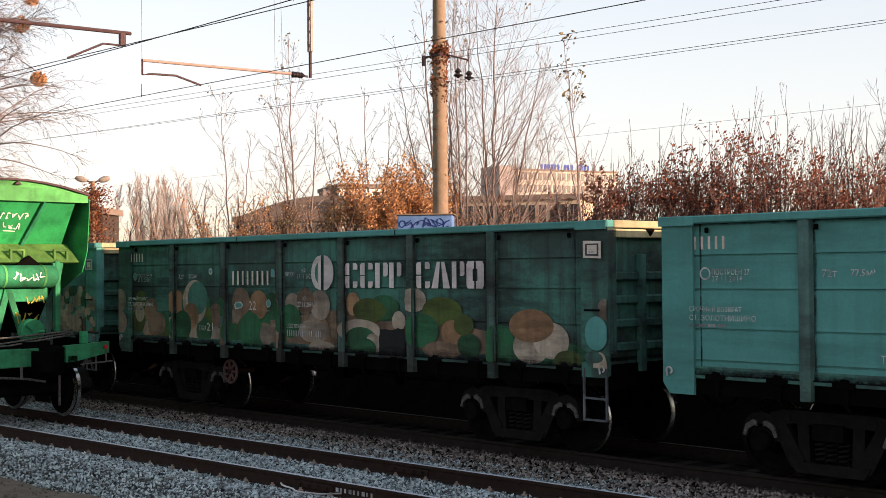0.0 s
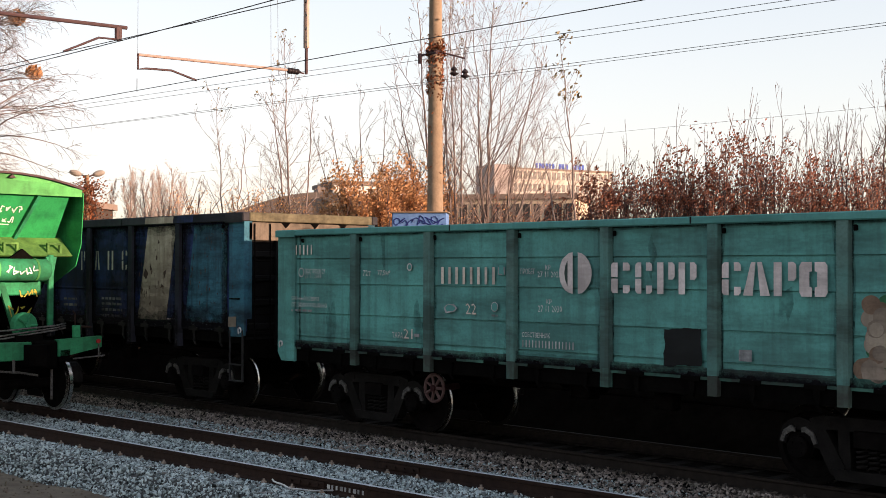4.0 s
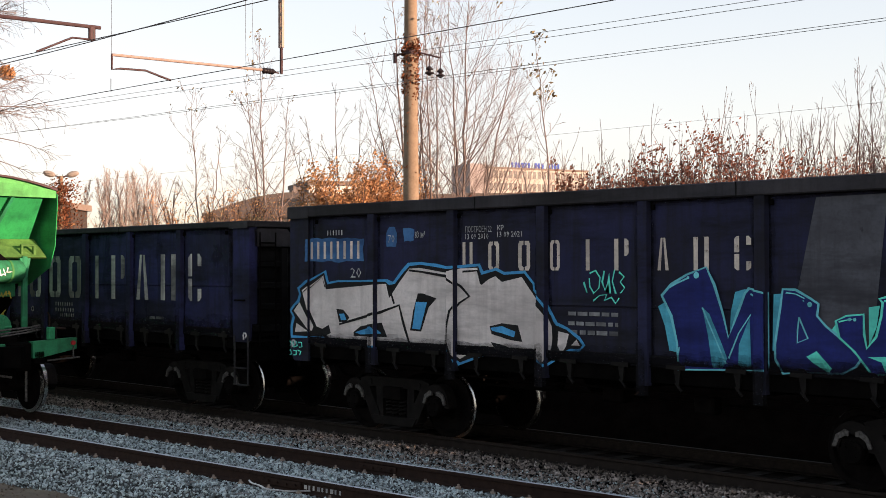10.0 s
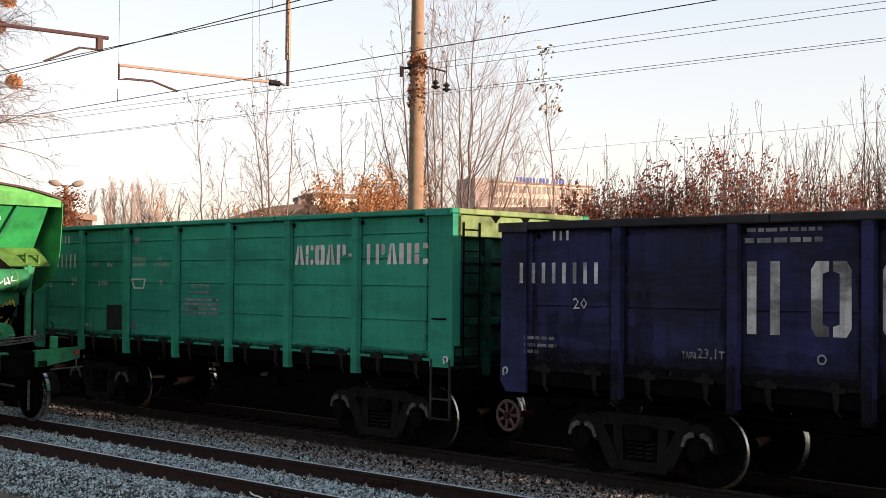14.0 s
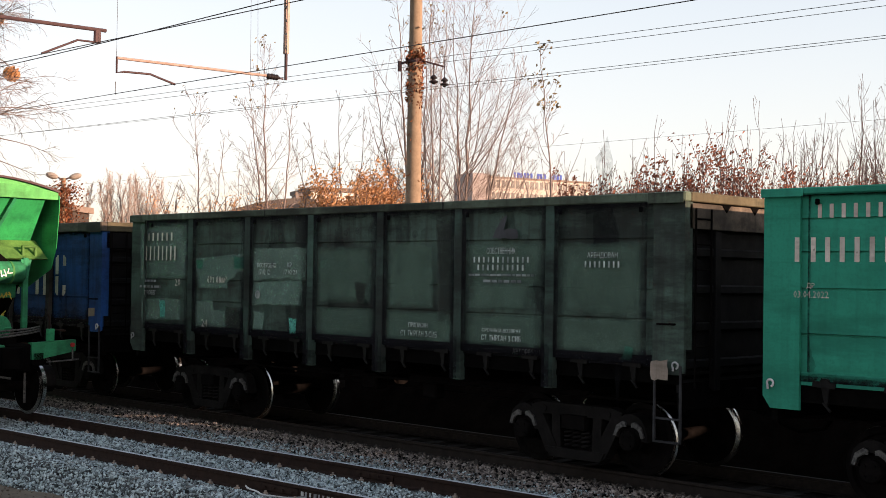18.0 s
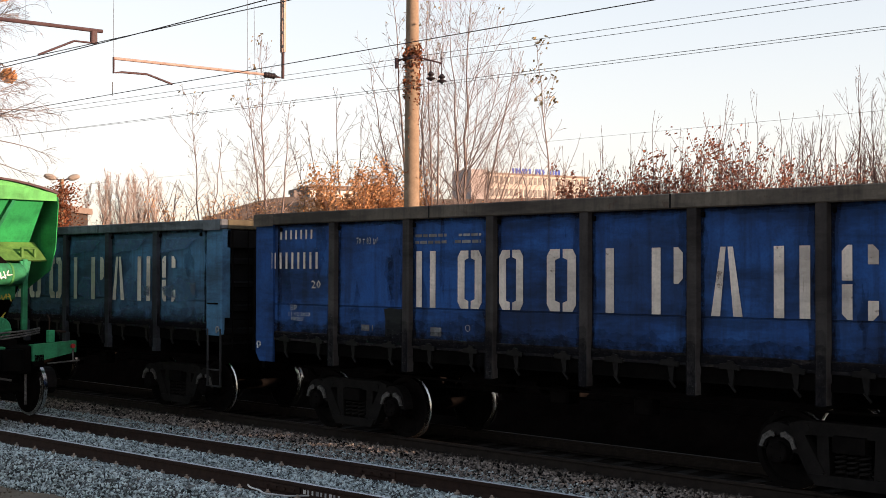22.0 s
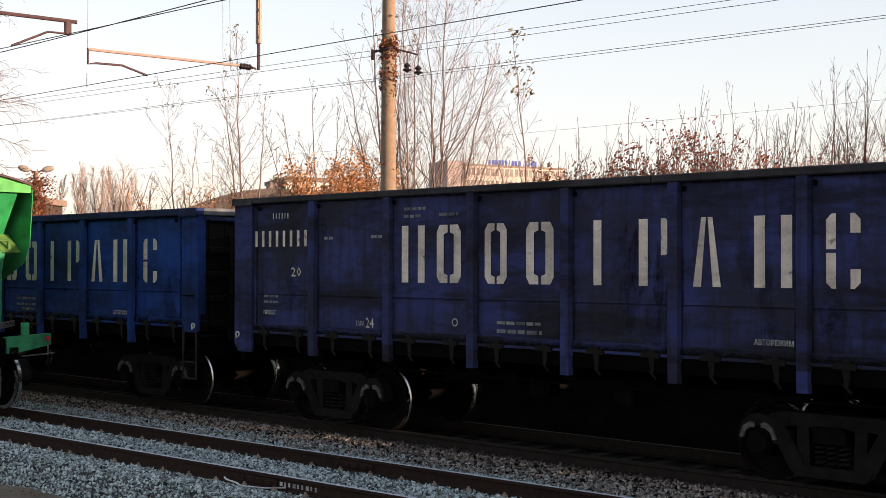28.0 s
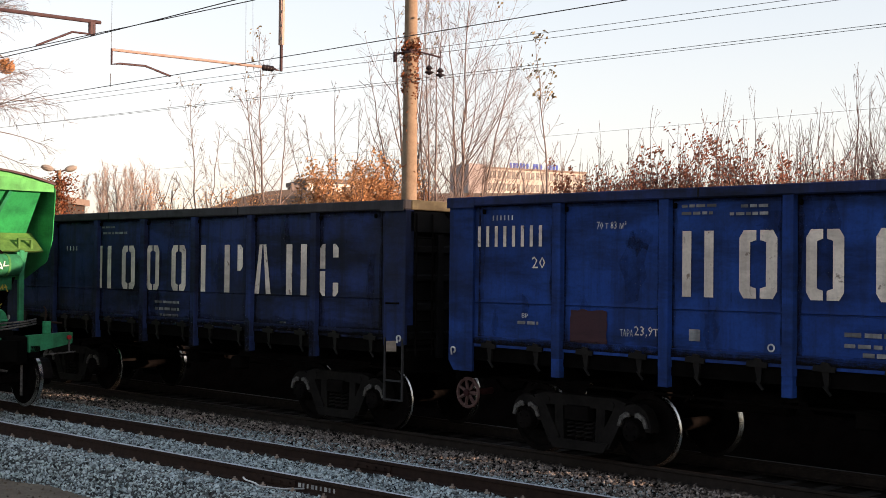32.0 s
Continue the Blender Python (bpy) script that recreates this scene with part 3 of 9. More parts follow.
            return mesh_of("coupler", bm, MAT["near_black"])
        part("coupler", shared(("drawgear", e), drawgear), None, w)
    part("floor", shared("floor", lambda: mesh_of("floor", box(B(), -6.3, 6.3, -1.45, 1.45, 1.36, 1.41), MAT["near_black"])), None, w)
    part("centre_sill", shared("centre_sill", lambda: mesh_of("centre_sill", box(B(), -6.2, 6.2, -0.22, 0.22, 0.98, 1.355), MAT["near_black"])), None, w)
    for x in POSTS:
        part("cross_beam", shared("cross_beam", lambda: mesh_of("cross_beam", box(B(), -0.08, 0.08, -1.45, 1.45, 1.08, 1.355), MAT["near_black"])), None, w, at=pose(x, 0, 0))
    if not st["plain"]:
        for name, make in (
                ("brake_cylinder", lambda: lathe_mesh("brake_cylinder", [(0.02, -1.74), (0.16, -1.72), (0.20, -1.66), (0.20, -0.96), (0.225, -0.95), (0.225, -0.92), (0.06, -0.9), (0.05, -0.7)], 0.55, 0.92)),
                ("air_reservoir", lambda: lathe_mesh("air_reservoir", [(0.02, -2.34), (0.11, -2.32), (0.15, -2.25), (0.15, -1.45), (0.11, -1.38), (0.02, -1.36)], -0.55, 0.95)),
                ("brake_rod", lambda: mesh_of("brake_rod", path_rod(B(), [(-4.2, -0.35, 0.80), (-1.0, -0.42, 0.82), (3.6, -0.35, 0.78)], 0.022), MAT["iron"])),
                ("brake_pipe", lambda: mesh_of("brake_pipe", path_rod(B(), [(-6.3, -0.75, 0.98), (-2.0, -0.85, 0.96), (2.5, -0.85, 0.97), (6.3, -0.75, 0.98)], 0.02), MAT["iron"])),
                ("air_valve", lambda: mesh_of("air_valve", box(B(), -0.45, -0.1, -0.8, -0.5, 0.75, 1.0, 0.03), MAT["iron"])),
                ("release_valve", lambda: mesh_of("release_valve", box(B(), 1.15, 1.45, -0.95, -0.72, 0.72, 0.95, 0.03), MAT["iron"]))):
            part(name, shared(name, make), None, w)
        def step():
            bm = B()
            x0, x1, y = HALF - 0.43, HALF - 0.04, -WIDE + 0.03
            for x in (x0, x1):
                box(bm, x - 0.014, x + 0.014, y - 0.014, y + 0.014, 0.57, bottom + 0.02)
            for z in (0.57, 0.86):
                box(bm, x0, x1, y - 0.03, y + 0.03, z, z + 0.022)
            return mesh_of("step", bm, st.get("steppaint", MAT["steppaint"]))
        part("step", shared(("step", st.get("steppaint", MAT["steppaint"]).name, bottom), step), None, w)
        def eye():
            ring = [Vector((0.042 * math.cos(i * math.pi / 5 - 1.2), 0, 0.042 * math.sin(i * math.pi / 5 - 1.2))) for i in range(9)]
            return mesh_of("towing_eye", path_rod(B(), ring + [Vector((-0.03, 0, -0.07))], 0.014, 5), MAT["dim"])
        for e in (-1, 1):
            part("towing_eye", shared("eye", eye), None, w, at=pose(e * (HALF - 0.11), -WIDE + 0.01, foot + 0.27 if e < 0 else bottom + 0.02))
            if e > 0:
                part("grab_handle", shared("grab", lambda: mesh_of("grab_handle", path_rod(B(), [(-0.12, 0.02, 0), (-0.12, -0.05, 0), (0.12, -0.05, 0), (0.12, 0.02, 0)], 0.014), MAT["iron"])), None, w, at=pose(e * (HALF - 0.25), -WIDE + 0.03, 2.05))
        for x in (-5.72, *(p + 0.15 for p in POSTS), 5.72):
            part("rope_hook", shared("hook", lambda: mesh_of("rope_hook", box(B(), -0.022, 0.022, -0.05, 0.0, -0.04, 0.03, 0.012), MAT["near_black"])), None, w, at=pose(x, -WIDE + 0.06, top - rim - 0.08))
    if "wheel" in st:
        def hand_wheel():
            bm = B()
            n = 24
            ring = [Vector((0.205 * math.cos(2 * math.pi * i / n), 0, 0.205 * math.sin(2 * math.pi * i / n))) for i in range(n + 1)]
            path_rod(bm, ring, 0.026, 6)
            return mesh_of("hand_wheel", bm, MAT["wheelrim"])
        hw = part("hand_wheel", shared("hand_wheel", hand_wheel), None, w, "rubbed brake hand wheel with a dull red hub", pose(st["wheel"][0], -WIDE + 0.2, st["wheel"][1]))
        part("hub", shared("wheel_hub", lambda: mesh_of("hub", rod(B(), (0, -0.05, 0), (0, 0.5, 0), 0.05, n=10), MAT["redwheel"])), None, hw)
        for i in range(7):
            part("spoke", shared("wheel_spoke", lambda: mesh_of("spoke", rod(B(), (0.04, 0, 0), (0.195, 0, 0), 0.026, n=5), MAT["wheelrim"])), None, hw, at=pose(0, 0, 0, 0, 360 / 7 * i, 0))
    for x in (-4.305, 4.365):
        bogie(w, x, spin)
    w["spun"] = 1
    return w, spin

# ---- wagon paints ----
teal = paint("teal_paint", (0.058, 0.214, 0.200), (0.070, 0.250, 0.234), (0.045, 0.130, 0.115), 0.35)
teal_old = paint("sooty_teal_paint", (0.038, 0.124, 0.100), (0.052, 0.169, 0.135), (0.027, 0.028, 0.028), 0.75)
teal_dim = paint("dim_teal_paint", (0.066, 0.243, 0.221), (0.082, 0.297, 0.270), (0.040, 0.077, 0.075), 0.45)
teal_post = paint("worn_teal_post", (0.040, 0.120, 0.104), (0.076, 0.108, 0.092), (0.028, 0.024, 0.022), 0.8)
teal_trim = paint("rubbed_teal_post", (0.056, 0.180, 0.166), (0.085, 0.165, 0.148), (0.04, 0.06, 0.055), 0.7)
navy = paint("navy_paint", (0.0190, 0.0207, 0.0650), (0.0235, 0.0258, 0.0806), (0.0112, 0.0112, 0.0157), 0.65)
worn_white = paint("worn_white_letters", (0.36, 0.34, 0.32), (0.48, 0.46, 0.44), (0.07, 0.066, 0.07), 0.7)
ink_navy = paint("ink_navy_paint", (0.016, 0.018, 0.045), (0.022, 0.024, 0.060), (0.013, 0.013, 0.014), 0.7)
old_navy = paint("old_navy_paint", (0.0212, 0.0401, 0.1392), (0.0260, 0.0401, 0.1121), (0.0153, 0.0142, 0.0177), 0.8, chips=0.5)
navy_post = paint("sooty_navy_post", (0.020, 0.022, 0.034), (0.027, 0.028, 0.040), (0.013, 0.012, 0.013), 0.7)
dull_navy = paint("dull_navy_paint", (0.024, 0.030, 0.100), (0.031, 0.039, 0.120), (0.016, 0.015, 0.018), 0.8)
deep_navy = paint("deep_navy_paint", (0.012, 0.024, 0.082), (0.017, 0.029, 0.095), (0.010, 0.011, 0.015), 0.7)
royal_blue = paint("royal_blue_paint", (0.008, 0.034, 0.158), (0.011, 0.045, 0.188), (0.008, 0.012, 0.030), 0.55)
vivid_blue = paint("vivid_blue_paint", (0.011, 0.054, 0.185), (0.016, 0.072, 0.220), (0.012, 0.016, 0.030), 0.55)
sky_blue = paint("faded_blue_paint", (0.043, 0.128, 0.228), (0.056, 0.158, 0.270), (0.035, 0.050, 0.070), 0.6)
grime_post = paint("grimy_post_paint", (0.035, 0.032, 0.032), (0.052, 0.046, 0.043), (0.017, 0.014, 0.014), 0.7)
blue_grime = paint("grimy_blue_post", (0.032, 0.038, 0.050), (0.045, 0.056, 0.070), (0.017, 0.015, 0.017), 0.7)
brown_rim = paint("brown_dusty_rim", (0.085, 0.072, 0.058), (0.12, 0.10, 0.08), (0.035, 0.03, 0.028), 0.7, chips=0.4)
grey_rim = paint("grey_dusty_rim", (0.095, 0.11, 0.125), (0.13, 0.145, 0.16), (0.04, 0.04, 0.045), 0.7)
dark_rim = paint("sooty_rim", (0.030, 0.030, 0.036), (0.045, 0.042, 0.046), (0.016, 0.015, 0.016), 0.6)
green = paint("fresh_green_paint", (0.008, 0.200, 0.130), (0.012, 0.230, 0.152), (0.010, 0.105, 0.072), 0.4)
# darker green for the end walls: their shade is in the paint
green_end = paint("shaded_green_end", (0.006, 0.060, 0.040), (0.009, 0.080, 0.054), (0.005, 0.014, 0.010), 0.7)
# yellowish green: sunlight on the green wagon's end tops, as paint
sunlit_green = paint("sunlit_green_top", (0.12, 0.20, 0.085), (0.18, 0.26, 0.12), (0.05, 0.08, 0.035), 0.6)
moss = paint("old_moss_green_paint", (0.046, 0.073, 0.060), (0.066, 0.107, 0.085), (0.023, 0.024, 0.022), 0.75, chips=0.4)
moss_post = paint("grimy_moss_post", (0.033, 0.056, 0.046), (0.051, 0.093, 0.076), (0.018, 0.018, 0.017), 0.8)
moss_rim = paint("old_green_rim", (0.068, 0.095, 0.068), (0.091, 0.118, 0.086), (0.027, 0.026, 0.022), 0.7)
# tan band paint that carries the sunlit strip below the end rail
sunlit_end = paint("sunlit_end_paint", (0.10, 0.08, 0.062), (0.14, 0.11, 0.085), (0.03, 0.026, 0.022), 0.7)
camo_brown = paint("camouflage_brown", (0.169, 0.111, 0.077), (0.224, 0.148, 0.103), (0.054, 0.037, 0.031), 0.6)
camo_beige = paint("camouflage_beige", (0.326, 0.267, 0.206), (0.411, 0.336, 0.270), (0.115, 0.092, 0.075), 0.6)
camo_rust = paint("camouflage_orange_brown", (0.247, 0.137, 0.073), (0.302, 0.174, 0.096), (0.083, 0.050, 0.033), 0.6)
camo_green = paint("camouflage_green", (0.019, 0.099, 0.047), (0.026, 0.123, 0.062), (0.020, 0.031, 0.020), 0.6)
camo_olive = paint("camouflage_olive", (0.061, 0.094, 0.022), (0.083, 0.121, 0.033), (0.033, 0.033, 0.020), 0.6)
camo_pink = paint("camouflage_pale_grey", (0.247, 0.191, 0.150), (0.301, 0.235, 0.191), (0.080, 0.062, 0.049), 0.6)
stripe_white = paint("dirty_white_stripe", (0.42, 0.335, 0.26), (0.52, 0.42, 0.335), (0.16, 0.115, 0.085), 0.7, chips=0.6)
stripe_grey = paint("sooty_grey_stripe", (0.070, 0.074, 0.088), (0.092, 0.096, 0.110), (0.032, 0.032, 0.038), 0.6)
teal_blue = paint("petrol_blue_panel", (0.026, 0.112, 0.160), (0.038, 0.14, 0.19), (0.018, 0.026, 0.038), 0.75, chips=0.6)
teal_grey = paint("sooty_petrol_panel", (0.0225, 0.0725, 0.1075), (0.0300, 0.0900, 0.1300), (0.0187, 0.0275, 0.0375), 0.6)
bright_blue = paint("fresh_blue_patch", (0.014, 0.042, 0.160), (0.018, 0.052, 0.185), (0.012, 0.020, 0.060), 0.7)
deep_blue = paint("dark_blue_patch", (0.012, 0.022, 0.07), (0.016, 0.028, 0.085), (0.012, 0.014, 0.02), 0.5)
light_stain = paint("pale_blue_scrape", (0.105, 0.195, 0.29), (0.08, 0.17, 0.27), (0.05, 0.13, 0.22), 0.7)
ochre_stain = paint("ochre_stain", (0.16, 0.15, 0.09), (0.10, 0.16, 0.20), (0.06, 0.13, 0.24), 0.8)
rustspot = paint("rust_spot", (0.055, 0.028, 0.02), (0.09, 0.045, 0.03), (0.03, 0.02, 0.02), 0.5)
redblack = paint("red_brown_patch", (0.035, 0.018, 0.022), (0.05, 0.022, 0.025), (0.02, 0.014, 0.02), 0.5)
old_mint = paint("grey_green_touch_up", (0.152, 0.250, 0.201), (0.183, 0.293, 0.238), (0.091, 0.140, 0.116), 0.5)
old_mint2 = paint("grey_touch_up", (0.159, 0.244, 0.198), (0.189, 0.287, 0.232), (0.091, 0.134, 0.110), 0.5)
mint_patch = paint("mint_touch_up", (0.08, 0.40, 0.32), (0.10, 0.45, 0.37), (0.05, 0.22, 0.18), 0.4)
mint_patch2 = paint("dull_mint_touch_up", (0.04, 0.19, 0.12), (0.05, 0.22, 0.15), (0.03, 0.09, 0.07), 0.7)
old_stain = paint("soot_stain", (0.035, 0.045, 0.038), (0.05, 0.06, 0.05), (0.025, 0.028, 0.025), 0.5)
spray_silver = paint("silver_spray", (0.5336, 0.4830, 0.4600), (0.6624, 0.6026, 0.5796), (0.3312, 0.2944, 0.2806), 0.5)
plate_blue = paint("pale_blue_plate", (0.045, 0.145, 0.31), (0.06, 0.18, 0.36), (0.02, 0.06, 0.15), 0.6)
spray_black = paint("black_spray", (0.012, 0.012, 0.013), (0.018, 0.018, 0.019), (0.01, 0.01, 0.01), 0.3)
spray_blue = paint("blue_spray", (0.039, 0.286, 0.546), (0.052, 0.338, 0.624), (0.026, 0.130, 0.260), 0.4)
spray_navy = paint("navy_spray", (0.016, 0.024, 0.135), (0.020, 0.030, 0.165), (0.012, 0.015, 0.055), 0.5)
spray_teal = paint("turquoise_spray", (0.046, 0.351, 0.468), (0.058, 0.416, 0.546), (0.026, 0.156, 0.208), 0.5)
spray_mint = paint("mint_spray", (0.058, 0.676, 0.546), (0.078, 0.754, 0.624), (0.039, 0.338, 0.286), 0.4)
spray_cyan = paint("pale_cyan_spray", (0.10, 0.46, 0.54), (0.14, 0.54, 0.62), (0.05, 0.22, 0.26), 0.4)
MAT.update(
    logo=paint("pinkish_white_letters", (0.50, 0.44, 0.43), (0.60, 0.53, 0.52), (0.22, 0.19, 0.18), 0.4),
    slit=teal_old,
    steppaint=paint("sooty_step_paint", (0.028, 0.028, 0.030), (0.05, 0.05, 0.053), (0.012, 0.011, 0.011), 0.6),
    blackpatch=paint("black_paint_square", (0.012, 0.014, 0.015), (0.018, 0.02, 0.021), (0.01, 0.01, 0.01), 0.4),
    frameink=paint("dark_plate_ink", (0.05, 0.05, 0.055), (0.07, 0.07, 0.075), (0.03, 0.03, 0.03), 0.4),
    plate=paint("brownish_notice_plate", (0.24, 0.19, 0.155), (0.31, 0.25, 0.21), (0.12, 0.09, 0.07), 0.6, chips=0.4),
    mint=spray_mint,
    faint=paint("faint_small_writing", (0.20, 0.205, 0.21), (0.28, 0.285, 0.29), (0.06, 0.06, 0.065), 0.7),
)
moss_clean = paint("cleaner_moss_paint", (0.104, 0.173, 0.132), (0.128, 0.213, 0.161), (0.059, 0.090, 0.071), 0.5)
for m, cover in ((old_mint, 0.62), (old_mint2, 0.62), (mint_patch, 0.8), (mint_patch2, 0.7), (old_stain, 0.5), (ochre_stain, 0.4), (light_stain, 0.36), (moss_clean, 0.45)):
    film(m, cover)
SOFT = {m.name for m in (old_mint, old_mint2, mint_patch, mint_patch2, old_stain, ochre_stain, light_stain, moss_clean)}
FACE, CORNER_FACE = -WIDE + 0.075, -WIDE + 0.03


def coat(w):
    """Each coat of paint on a wagon lies a hair above the one before."""
    w["coats"] = w.get("coats", 0) + 1
    return 0.003 + 0.0004 * w["coats"]


def face_y(u, lift):
    return (FACE if abs(u) < 5.90 else CORNER_FACE) - lift


def clip(pts, at, side):
    """The part of an outline on one side of an upright line."""
    out = []
    for p, q in zip(pts, pts[1:] + pts[:1]):
        a, b = (p[0] - at) * side, (q[0] - at) * side
        if a >= 0:
            out.append(p)
        if a * b < 0:
            t = a / (a - b)
            out.append((at, p[1] + t * (q[1] - p[1])))
    return out


def lay(bm, pts, lift, over_posts=False):
    """Lays one outline (along, height) on the wagon's side, cut where the side steps back."""
    for lo, hi in ((-6.39, -5.935), (-5.935, 5.935), (5.935, 6.39)):
        piece = clip(clip(pts, lo, 1), hi, -1)
        if len(piece) > 2:
            bm.faces.new([bm.verts.new((p[0], face_y((lo + hi) / 2, lift), p[1])) for p in piece])
    if over_posts:
        for x in POSTS:
            cut = clip(clip(pts, x - 0.068, 1), x + 0.068, -1)
            if len(cut) > 2:
                bm.faces.new([bm.verts.new((q[0], -WIDE - lift, q[1])) for q in cut])


def dried(name, bm, mat, w, kind=""):
    bm.normal_update()
    bmesh.ops.triangulate(bm, faces=bm.faces[:])
    bm.normal_update()
    for f in bm.faces:
        if f.normal.y > 0:
            f.normal_flip()
    ob = part(name, bm, mat, w)
    return tagged(ob, kind=kind) if kind else ob


def flat(name, outlines, mat, w, over_posts=False):
    """Paint on the wagon's side: one mesh of outlines (along, height)."""
    bm = B()
    lift = coat(w)
    for pts in outlines:
        lay(bm, pts, lift, over_posts)
    return dried(name, bm, mat, w)


def ragged(pts):
    """A brushed or rolled edge instead of a ruled one."""
    out = []
    for (u, z), (u2, z2) in zip(pts, pts[1:] + pts[:1]):
        ln = math.hypot(u2 - u, z2 - z)
        n = max(1, min(14, int(ln / 0.06)))
        for i in range(n):
            a, b = u + (u2 - u) * i / n, z + (z2 - z) * i / n
            out.append((a + 0.032 * noise.noise((a * 9, b * 9, 1.7)), b + 0.032 * noise.noise((a * 9, b * 9, 7.3))))
    return out


def patch(w, name, pts, mat):
    if name == "paint_patch" and mat.name in SOFT:
        cu, cz = (sum(p[k] for p in pts) / len(pts) for k in (0, 1))
        for grow_by in (1.06, 0.97, 0.88, 0.78):
            flat("paint_patch", [ragged([(cu + (u - cu) * grow_by, cz + (z - cz) * grow_by) for u, z in pts])], mat, w)
        return
    if name == "paint_patch":
        pts = ragged(pts)
    flat(name, [pts], mat, w, name.startswith("spray"))


def rim_coat(w, u0, u1, slant, top, rim, mat):
    """A stripe carried on over the top rail."""
    bm = B()
    y = -WIDE - 0.0215
    bm.faces.new([bm.verts.new((u, y, z)) for u, z in ((u0, top - rim + 0.016), (u1, top - rim + 0.016), (u1 + slant, top - 0.016), (u0 + slant, top - 0.016))])
    part("painted_stripe", bm, mat, w)


def disc(w, u, z, r, mat):
    n = 20
    flat("paint_spot", [[(u + r * math.cos(2 * math.pi * i / n), z + r * math.sin(2 * math.pi * i / n)) for i in range(n)]], mat, w, mat.name.startswith("camouflage"))


def dark_skirt(w, base, rise, seed, mat=None):
    """Dark films at the foot of each bay, soot and painted shade, with a ragged upper edge, and soot runs beside the
    posts.
    """
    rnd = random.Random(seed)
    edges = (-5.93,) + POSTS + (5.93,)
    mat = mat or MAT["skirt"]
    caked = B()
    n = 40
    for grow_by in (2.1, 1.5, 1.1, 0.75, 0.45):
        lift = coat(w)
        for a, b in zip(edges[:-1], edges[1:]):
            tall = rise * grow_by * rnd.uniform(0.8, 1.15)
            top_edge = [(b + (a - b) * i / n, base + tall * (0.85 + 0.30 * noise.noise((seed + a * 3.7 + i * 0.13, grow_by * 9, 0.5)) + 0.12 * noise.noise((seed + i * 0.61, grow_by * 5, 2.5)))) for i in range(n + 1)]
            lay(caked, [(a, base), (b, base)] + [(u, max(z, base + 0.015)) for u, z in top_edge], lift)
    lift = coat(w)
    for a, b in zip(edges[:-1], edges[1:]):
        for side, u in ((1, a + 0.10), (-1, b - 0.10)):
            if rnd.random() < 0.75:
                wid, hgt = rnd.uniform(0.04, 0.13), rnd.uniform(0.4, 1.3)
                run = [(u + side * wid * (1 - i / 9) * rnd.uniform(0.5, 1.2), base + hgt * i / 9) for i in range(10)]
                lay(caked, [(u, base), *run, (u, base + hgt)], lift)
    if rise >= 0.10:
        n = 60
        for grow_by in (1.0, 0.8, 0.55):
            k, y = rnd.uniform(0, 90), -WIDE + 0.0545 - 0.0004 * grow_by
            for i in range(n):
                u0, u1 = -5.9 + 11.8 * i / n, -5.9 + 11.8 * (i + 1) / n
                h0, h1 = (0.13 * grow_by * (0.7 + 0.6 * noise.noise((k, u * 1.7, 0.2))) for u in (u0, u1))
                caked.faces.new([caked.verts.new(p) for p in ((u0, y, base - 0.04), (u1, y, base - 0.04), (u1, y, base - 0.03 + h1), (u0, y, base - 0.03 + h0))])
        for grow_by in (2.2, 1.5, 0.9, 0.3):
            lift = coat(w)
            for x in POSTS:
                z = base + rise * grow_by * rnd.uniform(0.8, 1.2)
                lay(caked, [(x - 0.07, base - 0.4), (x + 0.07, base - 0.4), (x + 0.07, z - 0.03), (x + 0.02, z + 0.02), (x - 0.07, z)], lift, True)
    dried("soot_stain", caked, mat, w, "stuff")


def dark_edges(w, base, top, wide, seed):
    """Dark films beside the posts and under the top rail, soot and painted shadow lines, leaving the middle of each bay
    cleaner.
    """
    rnd = random.Random(seed)
    edges = (-5.93,) + POSTS + (5.93,)
    n, settled = 22, B()
    for grow_by in (1.5, 1.0, 0.6, 0.3):
        lift = coat(w)
        for a, b in zip(edges[:-1], edges[1:]):
            for side, u in ((1, a + 0.08), (-1, b - 0.08)):
                k = rnd.uniform(0, 50)
                wd = wide * grow_by * rnd.uniform(0.5, 1.2)
                inner = [(u + side * wd * max(0.05, 0.75 + 0.5 * noise.noise((k, i * 0.21, 0.3)) + 0.25 * noise.noise((k, i * 0.8, 4.3))), base + (top - base) * i / n) for i in range(n + 1)]
                lay(settled, [(u, base), *inner, (u, top)], lift)
    for grow_by in (1.2, 0.7, 0.35):
        lift = coat(w)
        for a, b in zip(edges[:-1], edges[1:]):
            k = rnd.uniform(0, 50)
            low = [(b + (a - b) * i / n, top - wide * 0.9 * grow_by * max(0.05, 0.75 + 0.5 * noise.noise((k, i * 0.25, 0.9)))) for i in range(n + 1)]
            lay(settled, [(a, top), *low[::-1], (b, top)][::-1], lift)
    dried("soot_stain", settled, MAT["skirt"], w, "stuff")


def rust_scars(w, n, u0, u1, z0, z1, seed, mat=None, size=0.06):
    """Scattered scrapes with ragged outlines where the paint has gone."""
    rnd, bare = random.Random(seed), B()
    for _ in range(n):
        u, z = rnd.uniform(u0, u1), rnd.uniform(z0, z1)
        if min(abs(u - x) for x in POSTS) < 0.2 or abs(abs(u) - 5.93) < 0.15:
            continue
        a, b = size * rnd.uniform(0.15, 0.55), size * rnd.uniform(0.4, 2.0)
        k = 14
        lay(bare, [(u + a * math.cos(6.283 * i / k) * rnd.uniform(0.35, 1.3), z + b * math.sin(6.283 * i / k) * rnd.uniform(0.4, 1.2)) for i in range(k)], coat(w))
    if bare.faces:
        dried("paint_scar", bare, mat or rustspot, w, "stuff")


